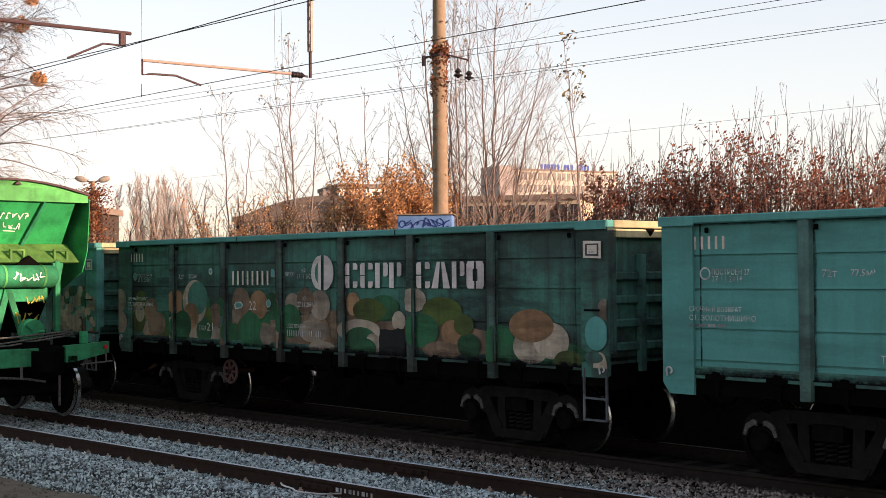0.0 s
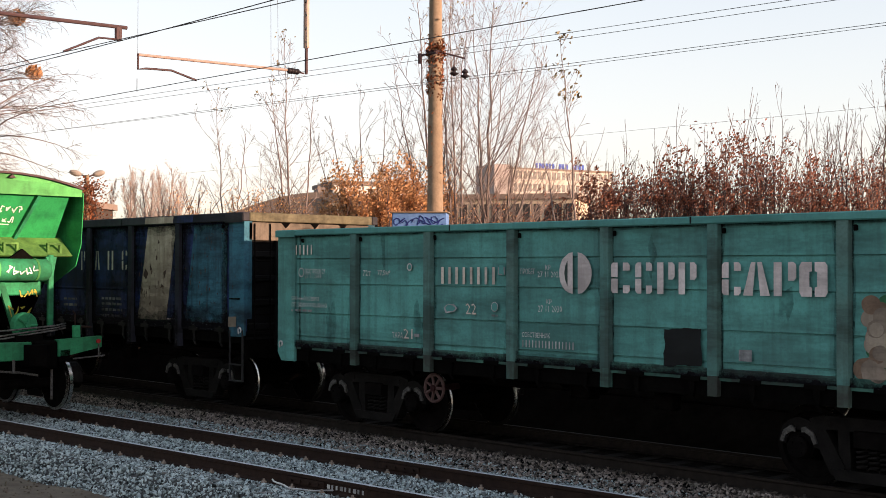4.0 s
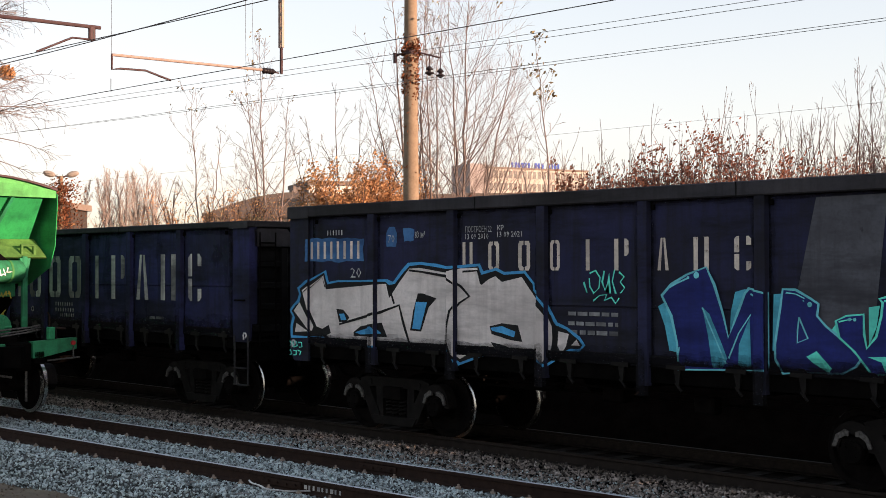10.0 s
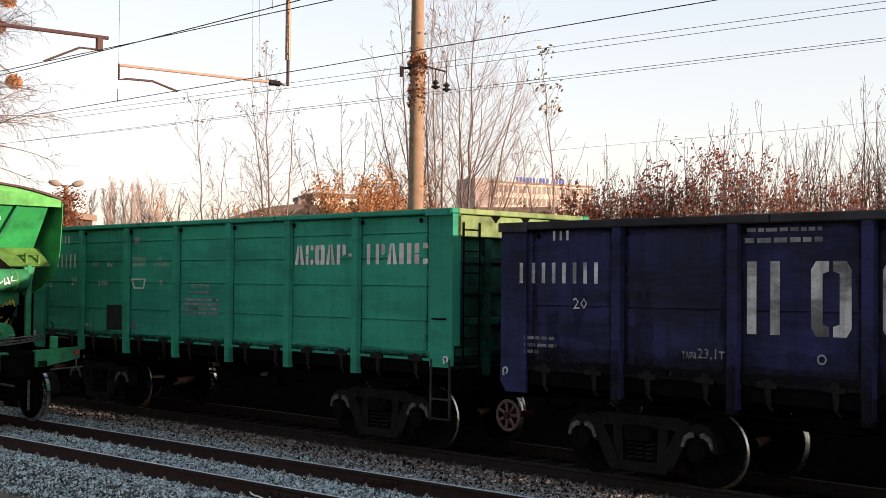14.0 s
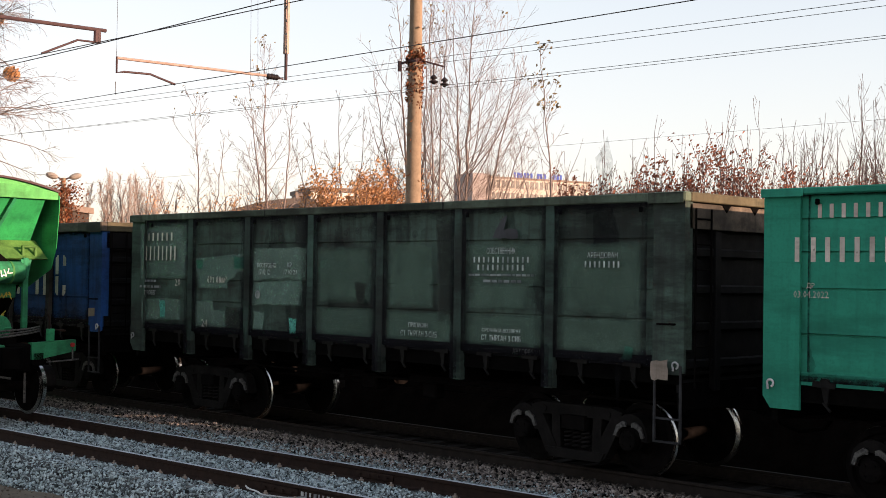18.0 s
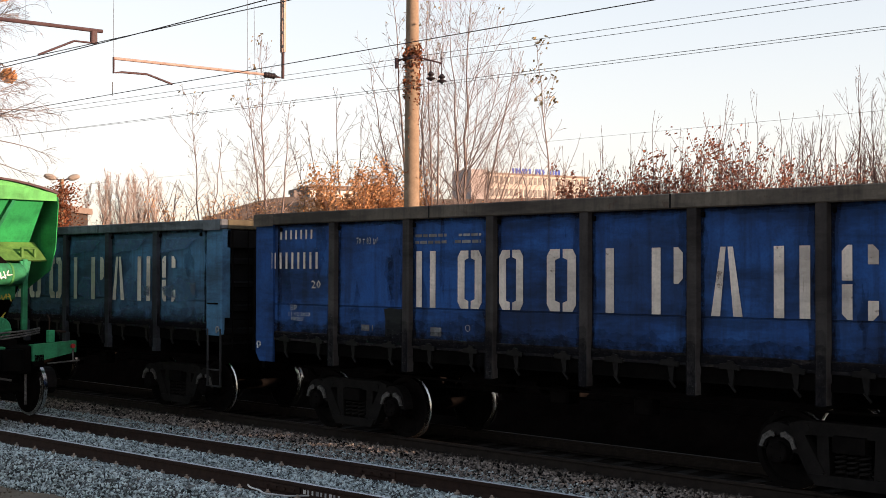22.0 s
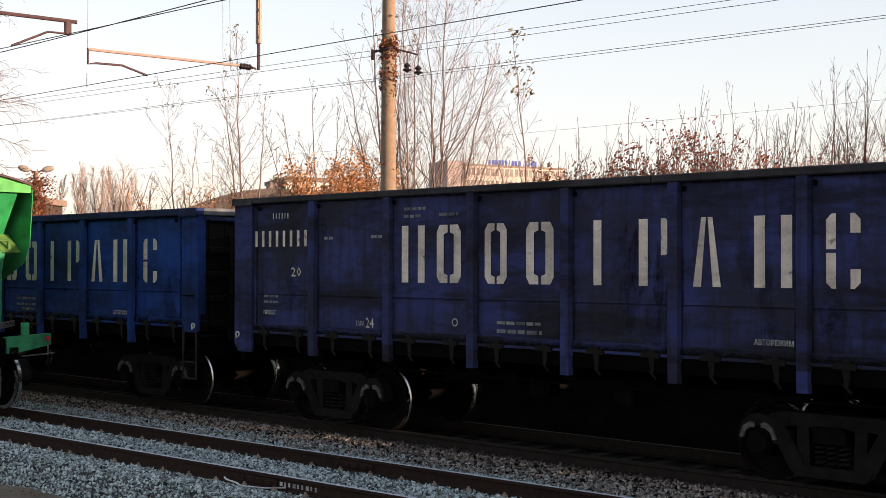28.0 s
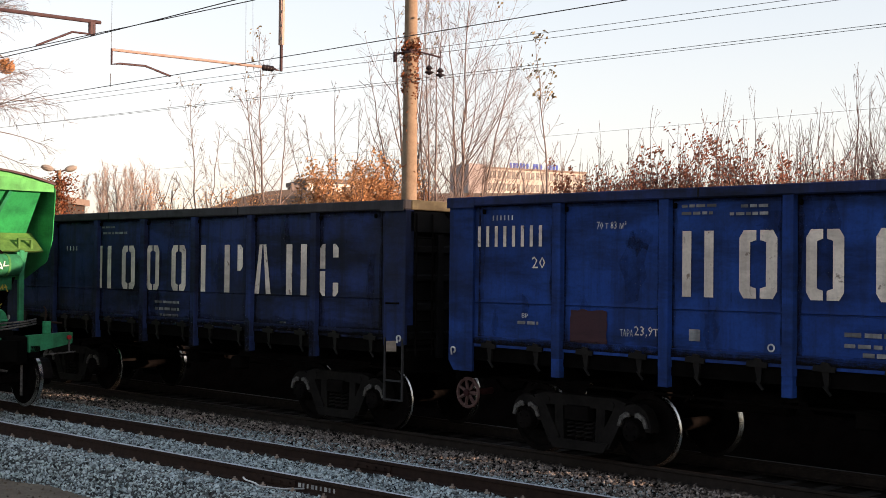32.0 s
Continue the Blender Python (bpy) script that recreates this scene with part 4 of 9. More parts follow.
def oval(w, u, z, ru, rz, mat):
    """A sprayed camouflage blotch with a slightly uneven outline."""
    n, k = 28, (u * 3.1 + z * 7.7)
    pts = []
    for i in range(n):
        a = 2 * math.pi * i / n
        e = 1 + 0.07 * noise.noise((math.cos(a) * 0.9 + k, math.sin(a) * 0.9, k))
        pts.append((u + ru * e * math.cos(a), max(z + rz * e * math.sin(a), 1.28)))
    flat("paint_spot", [pts], mat, w, True)


def blotches(w, n, u0, u1, z0, z1, r0, r1, mats, seed):
    """Round camouflage dabs sprayed one over another, the lower ones closest together."""
    rnd = random.Random(seed)
    coats = {m: B() for m in mats}
    base = coat(w)
    for k in range(n):
        m = rnd.choice(mats)
        u, z, r = rnd.uniform(u0, u1), z0 + (z1 - z0) * rnd.random() ** 1.15, rnd.uniform(r0, r1)
        q = 6.283 / 22
        pts = [(u + r * math.cos(q * i) * (1 + 0.05 * noise.noise((k * 3.1, math.cos(q * i), math.sin(q * i)))), max(z + 0.92 * r * math.sin(q * i), 1.275)) for i in range(22)]
        lay(coats[m], pts, base + 0.00012 * k, True)
    w["coats"] = w["coats"] + int(0.00012 * n / 0.0004) + 1
    for m, bm in coats.items():
        if bm.faces:
            dried("camouflage_paint", bm, m, w, "stuff")


def rect(u0, u1, z0, z1):
    return [(u0, z0), (u1, z0), (u1, z1), (u0, z1)]


def bar(w, u0, u1, z0, z1, mat):
    rnd = random.Random(int(abs(u0 * 1000 + z0 * 100)))
    u, h = u0, (z1 - z0) * 0.72
    while u < u1 - 0.02:
        e = min(u + h * rnd.uniform(1.6, 4.2), u1)
        flat("stencil_bar", [rect(u, e, z0, z0 + h)], MAT["faint"] if mat is MAT["dim"] else mat, w)
        w["coats"] -= 1
        u = e + h * rnd.uniform(0.5, 0.8)
    coat(w)


def digit_bars(w, n, u, z, width, height, mat):
    """A painted number, shown as n plain upright bars."""
    c = width / n
    for i in range(n):
        flat("digit_bar", [rect(u + (i + 0.26) * c, u + (i + 0.60) * c, z, z + height)], mat, w)
        w["coats"] -= 1
    coat(w)


# simplified letter forms, named after the strokes that are kept
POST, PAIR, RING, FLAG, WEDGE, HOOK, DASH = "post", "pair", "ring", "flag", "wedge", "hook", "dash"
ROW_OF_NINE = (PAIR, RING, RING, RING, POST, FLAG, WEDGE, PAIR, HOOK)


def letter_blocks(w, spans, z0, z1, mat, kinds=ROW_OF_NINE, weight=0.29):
    """A large painted name: its letters simplified to stencilled shapes with bridges, cross strokes left out."""
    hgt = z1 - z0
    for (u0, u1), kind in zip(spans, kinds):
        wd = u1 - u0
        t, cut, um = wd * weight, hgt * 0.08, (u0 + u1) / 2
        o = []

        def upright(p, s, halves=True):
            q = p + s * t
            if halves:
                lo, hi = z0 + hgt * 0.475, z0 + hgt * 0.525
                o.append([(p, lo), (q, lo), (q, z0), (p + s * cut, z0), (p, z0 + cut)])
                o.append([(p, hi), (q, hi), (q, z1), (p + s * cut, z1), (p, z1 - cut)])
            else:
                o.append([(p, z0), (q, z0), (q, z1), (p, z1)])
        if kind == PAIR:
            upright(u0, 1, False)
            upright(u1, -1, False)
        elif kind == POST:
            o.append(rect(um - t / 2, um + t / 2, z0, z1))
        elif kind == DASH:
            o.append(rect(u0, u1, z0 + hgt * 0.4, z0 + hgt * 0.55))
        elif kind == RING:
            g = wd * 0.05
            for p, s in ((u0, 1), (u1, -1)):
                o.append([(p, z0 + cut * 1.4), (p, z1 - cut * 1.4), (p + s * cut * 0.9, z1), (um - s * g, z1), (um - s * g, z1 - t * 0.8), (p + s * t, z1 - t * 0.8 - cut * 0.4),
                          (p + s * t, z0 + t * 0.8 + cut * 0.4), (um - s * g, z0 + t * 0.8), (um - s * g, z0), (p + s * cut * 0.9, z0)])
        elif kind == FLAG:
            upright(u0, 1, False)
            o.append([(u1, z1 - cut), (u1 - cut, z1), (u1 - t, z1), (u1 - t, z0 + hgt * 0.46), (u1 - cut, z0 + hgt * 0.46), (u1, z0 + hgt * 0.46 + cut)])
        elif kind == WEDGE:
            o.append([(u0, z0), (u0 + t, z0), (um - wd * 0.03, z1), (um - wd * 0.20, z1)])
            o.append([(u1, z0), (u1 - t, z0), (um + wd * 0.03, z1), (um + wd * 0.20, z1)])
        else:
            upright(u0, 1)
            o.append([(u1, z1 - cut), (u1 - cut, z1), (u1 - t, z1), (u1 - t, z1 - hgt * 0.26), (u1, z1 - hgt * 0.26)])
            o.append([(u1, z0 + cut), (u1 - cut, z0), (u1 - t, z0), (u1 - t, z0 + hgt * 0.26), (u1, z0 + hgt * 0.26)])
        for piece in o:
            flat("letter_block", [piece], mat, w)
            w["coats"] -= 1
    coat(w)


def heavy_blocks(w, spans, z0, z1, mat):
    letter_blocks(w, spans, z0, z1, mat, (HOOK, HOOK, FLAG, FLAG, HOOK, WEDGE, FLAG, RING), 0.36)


def stencil(w, words, u, z, width, height, mat):
    """Readable small writing, in the built-in font."""
    def make():
        cu = bpy.data.curves.new("writing", "FONT")
        cu.body, cu.resolution_u = words, 1
        ob = bpy.data.objects.new("writing", cu)
        me = bpy.data.meshes.new_from_object(ob)
        bpy.data.objects.remove(ob)
        co = np.array([v.co[:2] for v in me.vertices])
        lo, span = co.min(0), co.max(0) - co.min(0)
        for v in me.vertices:
            v.co = ((v.co.x - lo[0]) / span[0], 0, (v.co.y - lo[1]) / span[1])
        me.materials.clear()
        me.materials.append(mat)
        me.name = "writing"
        return me
    ob = part("writing", shared(("text", words, mat.name), make), None, w)
    ob.matrix_basis = Matrix.Translation((u, face_y(u, coat(w)), z)) @ Matrix.Diagonal((width, 1, height, 1))

# ---- markings, wagon by wagon: along the wagon, height, sizes in metres ----


def marks_a(w):
    digit_bars(w, 5, -5.96, 2.83, 0.52, 0.16, MAT["white"])
    disc(w, -5.77, 2.53, 0.08, MAT["dim"])
    disc(w, -5.77, 2.53, 0.06, teal)
    stencil(w, "ПОСТРОЕН 27", -5.67, 2.51, 0.54, 0.08, MAT["dim"])
    stencil(w, "27 11 2018", -5.67, 2.43, 0.44, 0.07, MAT["dim"])
    stencil(w, "СРОЧНЫЙ ВОЗВРАТ", -5.98, 2.06, 0.76, 0.08, MAT["dim"])
    stencil(w, "СТ. ЗОЛОТНИШИНО", -5.98, 1.95, 0.96, 0.07, MAT["dim"])
    bar(w, -5.98, -5.47, 1.87, 1.92, MAT["dim"])
    stencil(w, "72т", -4.16, 2.48, 0.19, 0.09, MAT["dim"])
    stencil(w, "77,5м³", -3.80, 2.48, 0.30, 0.09, MAT["dim"])
    disc(w, -3.05, 2.62, 0.06, MAT["dim"])
    disc(w, -3.05, 2.62, 0.04, teal)
    bar(w, -2.94, -2.88, 2.63, 2.64, MAT["dim"])
    digit_bars(w, 8, -2.38, 2.37, 1.21, 0.25, MAT["white"])
    bar(w, -1.16, -1.03, 2.51, 2.66, MAT["dim"])
    patch(w, "paint_patch", [(-1.14, 2.65), (-1.05, 2.65), (-1.05, 2.52), (-1.14, 2.52)], teal)
    bar(w, -1.11, -1.09, 2.54, 2.63, MAT["dim"])
    stencil(w, "22", -1.82, 1.93, 0.22, 0.16, MAT["white"])
    patch(w, "paint_patch", [(-2.27, 2.00), (-2.22, 2.05), (-2.06, 2.06), (-2.01, 2.00), (-2.06, 1.95), (-2.22, 1.94)], MAT["dim"])
    patch(w, "paint_patch", [(-2.24, 2.00), (-2.20, 2.04), (-2.08, 2.04), (-2.04, 2.00), (-2.08, 1.96), (-2.20, 1.96)], teal)
    disc(w, -1.23, 2.05, 0.07, MAT["dim"])
    disc(w, -1.23, 2.05, 0.06, teal)
    bar(w, -1.29, -1.17, 1.91, 1.95, MAT["dim"])
    stencil(w, "ПРОБЕГ", -0.73, 2.52, 0.28, 0.08, MAT["dim"])
    stencil(w, "КР", -0.26, 2.58, 0.10, 0.07, MAT["dim"])
    stencil(w, "27 11 2022", -0.40, 2.48, 0.43, 0.08, MAT["dim"])
    stencil(w, "КР", -0.24, 2.11, 0.10, 0.07, MAT["dim"])
    stencil(w, "27 11 2030", -0.39, 2.00, 0.44, 0.09, MAT["dim"])
    stencil(w, "СОБСТВЕННИК", -0.69, 1.64, 0.52, 0.07, MAT["dim"])
    digit_bars(w, 16, -0.70, 1.50, 0.98, 0.10, MAT["dim"])
    stencil(w, "ТАРА", -3.44, 1.52, 0.25, 0.09, MAT["dim"])
    stencil(w, "21", -3.17, 1.52, 0.20, 0.15, MAT["white"])
    bar(w, -2.94, -2.80, 1.55, 1.62, MAT["dim"])


def marks_b(w):
    patch(w, "paint_patch", [(-2.40, 1.92), (-1.37, 1.90), (-0.54, 1.84), (0.69, 1.97), (1.27, 1.87), (2.36, 1.76), (3.12, 1.86), (4.08, 1.72), (4.30, 1.28), (0.68, 1.28), (-2.40, 1.28)], camo_brown)
    blotches(w, 78, -5.9, 0.35, 1.32, 2.06, 0.17, 0.27, [camo_green, camo_brown, camo_green, camo_rust, camo_pink, camo_olive, camo_brown], 5)
    for u, z, r, m in ((-6.34, 2.05, 0.25, camo_pink), (-6.30, 1.62, 0.24, camo_pink), (-5.62, 1.80, 0.18, camo_beige), (-3.62, 2.05, 0.42, camo_beige), (-3.52, 2.12, 0.33, teal_old), (-3.75, 1.78, 0.26, camo_rust), (-4.05, 1.60, 0.30, camo_green), (-1.55, 2.02, 0.27, camo_rust), (-2.10, 2.06, 0.28, camo_brown), (-1.80, 1.55, 0.36, camo_green), (-1.32, 1.50, 0.20, camo_pink), (0.20, 2.04, 0.27, camo_pink), (-0.20, 2.10, 0.24, camo_brown), (-0.62, 1.76, 0.30, camo_green)):
        oval(w, u, z, r, r * 0.95, m)
    oval(w, 0.04, 1.60, 0.42, 0.20, camo_pink)
    oval(w, 0.25, 1.32, 0.37, 0.12, camo_beige)
    oval(w, 1.07, 2.07, 0.18, 0.19, camo_rust)
    oval(w, 1.84, 2.02, 0.36, 0.20, camo_green)
    oval(w, 1.48, 1.97, 0.40, 0.20, camo_olive)
    oval(w, 1.25, 1.64, 0.51, 0.19, camo_beige)
    oval(w, 1.26, 1.47, 0.41, 0.23, camo_green)
    oval(w, 1.57, 1.43, 0.19, 0.17, camo_beige)
    oval(w, 1.40, 1.36, 0.25, 0.16, camo_green)
    oval(w, 2.19, 1.82, 0.16, 0.15, camo_beige)
    oval(w, 2.57, 2.15, 0.25, 0.18, camo_beige)
    oval(w, 3.17, 1.98, 0.44, 0.22, camo_olive)
    oval(w, 2.74, 1.68, 0.37, 0.26, camo_green)
    oval(w, 3.39, 1.67, 0.23, 0.19, camo_rust)
    oval(w, 3.17, 1.40, 0.43, 0.13, camo_brown)
    oval(w, 3.75, 1.48, 0.24, 0.19, camo_green)
    oval(w, 3.64, 1.79, 0.21, 0.16, camo_olive)
    oval(w, 4.39, 1.50, 0.28, 0.32, camo_green)
    oval(w, 5.26, 1.45, 0.79, 0.18, camo_green)
    oval(w, 4.99, 1.52, 0.34, 0.25, camo_beige)
    oval(w, 5.36, 1.61, 0.33, 0.25, camo_beige)
    oval(w, 4.99, 1.81, 0.43, 0.23, camo_rust)
    oval(w, 5.69, 1.35, 0.27, 0.14, camo_olive)
    oval(w, 6.36, 2.06, 0.12, 0.14, camo_pink)
    oval(w, 6.21, 1.74, 0.20, 0.23, teal)
    oval(w, 6.27, 1.32, 0.12, 0.17, camo_beige)
    oval(w, 6.16, 1.42, 0.16, 0.08, teal_old)
    digit_bars(w, 5, -5.96, 2.83, 0.52, 0.16, MAT["white"])
    disc(w, -5.77, 2.53, 0.08, MAT["dim"])
    disc(w, -5.77, 2.53, 0.06, teal)
    stencil(w, "ПОСТРОЕН 27", -5.67, 2.51, 0.54, 0.08, MAT["dim"])
    stencil(w, "27 11 2018", -5.67, 2.43, 0.44, 0.07, MAT["dim"])
    stencil(w, "СРОЧНЫЙ ВОЗВРАТ", -5.98, 2.06, 0.76, 0.08, MAT["dim"])
    stencil(w, "СТ. ЗОЛОТНИШИНО", -5.98, 1.95, 0.96, 0.07, MAT["dim"])
    bar(w, -5.98, -5.47, 1.87, 1.92, MAT["dim"])
    stencil(w, "72т", -4.16, 2.48, 0.19, 0.09, MAT["dim"])
    stencil(w, "77,5м³", -3.80, 2.48, 0.30, 0.09, MAT["dim"])
    disc(w, -3.05, 2.62, 0.06, MAT["dim"])
    disc(w, -3.05, 2.62, 0.04, teal)
    bar(w, -2.94, -2.88, 2.63, 2.64, MAT["dim"])
    digit_bars(w, 8, -2.38, 2.37, 1.21, 0.25, MAT["white"])
    bar(w, -1.16, -1.03, 2.51, 2.66, MAT["dim"])
    patch(w, "paint_patch", [(-1.14, 2.65), (-1.05, 2.65), (-1.05, 2.52), (-1.14, 2.52)], teal)
    bar(w, -1.11, -1.09, 2.54, 2.63, MAT["dim"])
    stencil(w, "22", -1.82, 1.93, 0.22, 0.16, MAT["white"])
    patch(w, "paint_patch", [(-2.27, 2.00), (-2.22, 2.05), (-2.06, 2.06), (-2.01, 2.00), (-2.06, 1.95), (-2.22, 1.94)], MAT["dim"])
    patch(w, "paint_patch", [(-2.24, 2.00), (-2.20, 2.04), (-2.08, 2.04), (-2.04, 2.00), (-2.08, 1.96), (-2.20, 1.96)], teal)
    disc(w, -1.23, 2.05, 0.07, MAT["dim"])
    disc(w, -1.23, 2.05, 0.06, teal)
    bar(w, -1.29, -1.17, 1.91, 1.95, MAT["dim"])
    stencil(w, "ПРОБЕГ", -0.73, 2.52, 0.28, 0.08, MAT["dim"])
    stencil(w, "КР", -0.26, 2.58, 0.10, 0.07, MAT["dim"])
    stencil(w, "27 11 2022", -0.40, 2.48, 0.43, 0.08, MAT["dim"])
    stencil(w, "КР", -0.24, 2.11, 0.10, 0.07, MAT["dim"])
    stencil(w, "27 11 2030", -0.39, 2.00, 0.44, 0.09, MAT["dim"])
    stencil(w, "СОБСТВЕННИК", -0.69, 1.64, 0.52, 0.07, MAT["dim"])
    digit_bars(w, 16, -0.70, 1.50, 0.98, 0.10, MAT["dim"])
    stencil(w, "ТАРА", -3.44, 1.52, 0.25, 0.09, MAT["dim"])
    stencil(w, "21", -3.17, 1.52, 0.20, 0.15, MAT["white"])
    bar(w, -2.94, -2.80, 1.55, 1.62, MAT["dim"])
    patch(w, "emblem", [(0.27, 2.87), (0.20, 2.86), (0.13, 2.83), (0.07, 2.77), (0.03, 2.70), (0.00, 2.62), (0.00, 2.54), (0.02, 2.46), (0.06, 2.39), (0.12, 2.33), (0.19, 2.30), (0.27, 2.29)], MAT["logo"])
    patch(w, "emblem", [(0.35, 2.87), (0.42, 2.86), (0.49, 2.82), (0.55, 2.77), (0.58, 2.70), (0.60, 2.62), (0.60, 2.54), (0.58, 2.46), (0.54, 2.39), (0.48, 2.33), (0.42, 2.30), (0.34, 2.29)], MAT["logo"])
    patch(w, "emblem", [(0.19, 2.76), (0.12, 2.68), (0.10, 2.58), (0.12, 2.48), (0.18, 2.40)], MAT["slit"])
    heavy_blocks(w, [(0.90, 1.22), (1.29, 1.60), (1.66, 1.97), (2.00, 2.29), (2.63, 2.94), (2.97, 3.38), (3.42, 3.69), (3.73, 4.09)], 2.33, 2.73, MAT["logo"])
    patch(w, "paint_patch", [(1.75, 1.68), (2.34, 1.70), (2.34, 1.25), (1.75, 1.23)], MAT["blackpatch"])
    patch(w, "notice_plate", [(6.01, 2.98), (6.32, 2.97), (6.32, 2.74), (6.01, 2.75)], MAT["white"])
    patch(w, "notice_plate", [(6.05, 2.94), (6.28, 2.94), (6.28, 2.77), (6.05, 2.78)], MAT["frameink"])
    patch(w, "notice_plate", [(6.08, 2.92), (6.25, 2.92), (6.25, 2.80), (6.08, 2.80)], MAT["white"])
    bar(w, 6.11, 6.22, 2.86, 2.87, MAT["dim"])
    bar(w, 6.11, 6.22, 2.82, 2.84, MAT["dim"])


def marks_c(w):
    blotches(w, 46, 4.46, 5.86, 1.32, 1.60, 0.09, 0.14, [camo_brown, camo_brown, camo_pink, camo_green], 8)
    blotches(w, 70, 4.52, 5.92, 1.42, 2.26, 0.085, 0.125, [camo_beige, camo_pink, camo_brown, camo_green, camo_pink], 9)
    blotches(w, 14, 5.98, 6.34, 1.40, 2.20, 0.07, 0.10, [camo_beige, camo_pink, camo_green], 10)
    digit_bars(w, 5, -5.96, 2.83, 0.52, 0.16, MAT["white"])
    disc(w, -5.77, 2.53, 0.08, MAT["dim"])
    disc(w, -5.77, 2.53, 0.06, teal)
    stencil(w, "ПОСТРОЕН 27", -5.67, 2.51, 0.54, 0.08, MAT["dim"])
    stencil(w, "27 11 2018", -5.67, 2.43, 0.44, 0.07, MAT["dim"])
    stencil(w, "СРОЧНЫЙ ВОЗВРАТ", -5.98, 2.06, 0.76, 0.08, MAT["dim"])
    stencil(w, "СТ. ЗОЛОТНИШИНО", -5.98, 1.95, 0.96, 0.07, MAT["dim"])
    bar(w, -5.98, -5.47, 1.87, 1.92, MAT["dim"])
    stencil(w, "72т", -4.16, 2.48, 0.19, 0.09, MAT["dim"])
    stencil(w, "77,5м³", -3.80, 2.48, 0.30, 0.09, MAT["dim"])
    disc(w, -3.05, 2.62, 0.06, MAT["dim"])
    disc(w, -3.05, 2.62, 0.04, teal)
    bar(w, -2.94, -2.88, 2.63, 2.64, MAT["dim"])
    digit_bars(w, 8, -2.38, 2.37, 1.21, 0.25, MAT["white"])
    bar(w, -1.16, -1.03, 2.51, 2.66, MAT["dim"])
    patch(w, "paint_patch", [(-1.14, 2.65), (-1.05, 2.65), (-1.05, 2.52), (-1.14, 2.52)], teal)
    bar(w, -1.11, -1.09, 2.54, 2.63, MAT["dim"])
    stencil(w, "22", -1.82, 1.93, 0.22, 0.16, MAT["white"])
    patch(w, "paint_patch", [(-2.27, 2.00), (-2.22, 2.05), (-2.06, 2.06), (-2.01, 2.00), (-2.06, 1.95), (-2.22, 1.94)], MAT["dim"])
    patch(w, "paint_patch", [(-2.24, 2.00), (-2.20, 2.04), (-2.08, 2.04), (-2.04, 2.00), (-2.08, 1.96), (-2.20, 1.96)], teal)
    disc(w, -1.23, 2.05, 0.07, MAT["dim"])
    disc(w, -1.23, 2.05, 0.06, teal)
    bar(w, -1.29, -1.17, 1.91, 1.95, MAT["dim"])
    stencil(w, "ПРОБЕГ", -0.73, 2.52, 0.28, 0.08, MAT["dim"])
    stencil(w, "КР", -0.26, 2.58, 0.10, 0.07, MAT["dim"])
    stencil(w, "27 11 2022", -0.40, 2.48, 0.43, 0.08, MAT["dim"])
    stencil(w, "КР", -0.24, 2.11, 0.10, 0.07, MAT["dim"])
    stencil(w, "27 11 2030", -0.39, 2.00, 0.44, 0.09, MAT["dim"])
    stencil(w, "СОБСТВЕННИК", -0.69, 1.64, 0.52, 0.07, MAT["dim"])
    digit_bars(w, 16, -0.70, 1.50, 0.98, 0.10, MAT["dim"])
    stencil(w, "ТАРА", -3.44, 1.52, 0.25, 0.09, MAT["dim"])
    stencil(w, "21", -3.17, 1.52, 0.20, 0.15, MAT["white"])
    bar(w, -2.94, -2.80, 1.55, 1.62, MAT["dim"])
    patch(w, "emblem", [(0.24, 2.82), (0.17, 2.81), (0.11, 2.77), (0.05, 2.72), (0.02, 2.65), (0.00, 2.58), (0.00, 2.50), (0.02, 2.42), (0.06, 2.35), (0.11, 2.30), (0.18, 2.27), (0.24, 2.26)], MAT["logo"])
    patch(w, "emblem", [(0.33, 2.82), (0.39, 2.81), (0.46, 2.77), (0.51, 2.72), (0.55, 2.65), (0.57, 2.58), (0.57, 2.50), (0.55, 2.42), (0.51, 2.36), (0.46, 2.31), (0.40, 2.27), (0.33, 2.26)], MAT["logo"])
    patch(w, "emblem", [(0.15, 2.71), (0.11, 2.64), (0.09, 2.54), (0.11, 2.44), (0.15, 2.36)], MAT["slit"])
    heavy_blocks(w, [(0.90, 1.21), (1.30, 1.57), (1.65, 1.92), (1.98, 2.25), (2.62, 2.89), (2.92, 3.29), (3.34, 3.64), (3.68, 4.04)], 2.28, 2.68, MAT["logo"])
    patch(w, "paint_patch", [(1.76, 1.85), (2.32, 1.86), (2.32, 1.40), (1.76, 1.38)], MAT["blackpatch"])
    bar(w, 2.86, 3.04, 1.49, 1.68, MAT["dim"])
    patch(w, "notice_plate", [(5.99, 2.90), (6.29, 2.90), (6.29, 2.68), (5.99, 2.68)], MAT["white"])
    patch(w, "notice_plate", [(6.03, 2.88), (6.25, 2.88), (6.25, 2.71), (6.03, 2.71)], MAT["frameink"])
    patch(w, "notice_plate", [(6.06, 2.85), (6.22, 2.85), (6.22, 2.73), (6.06, 2.73)], MAT["white"])


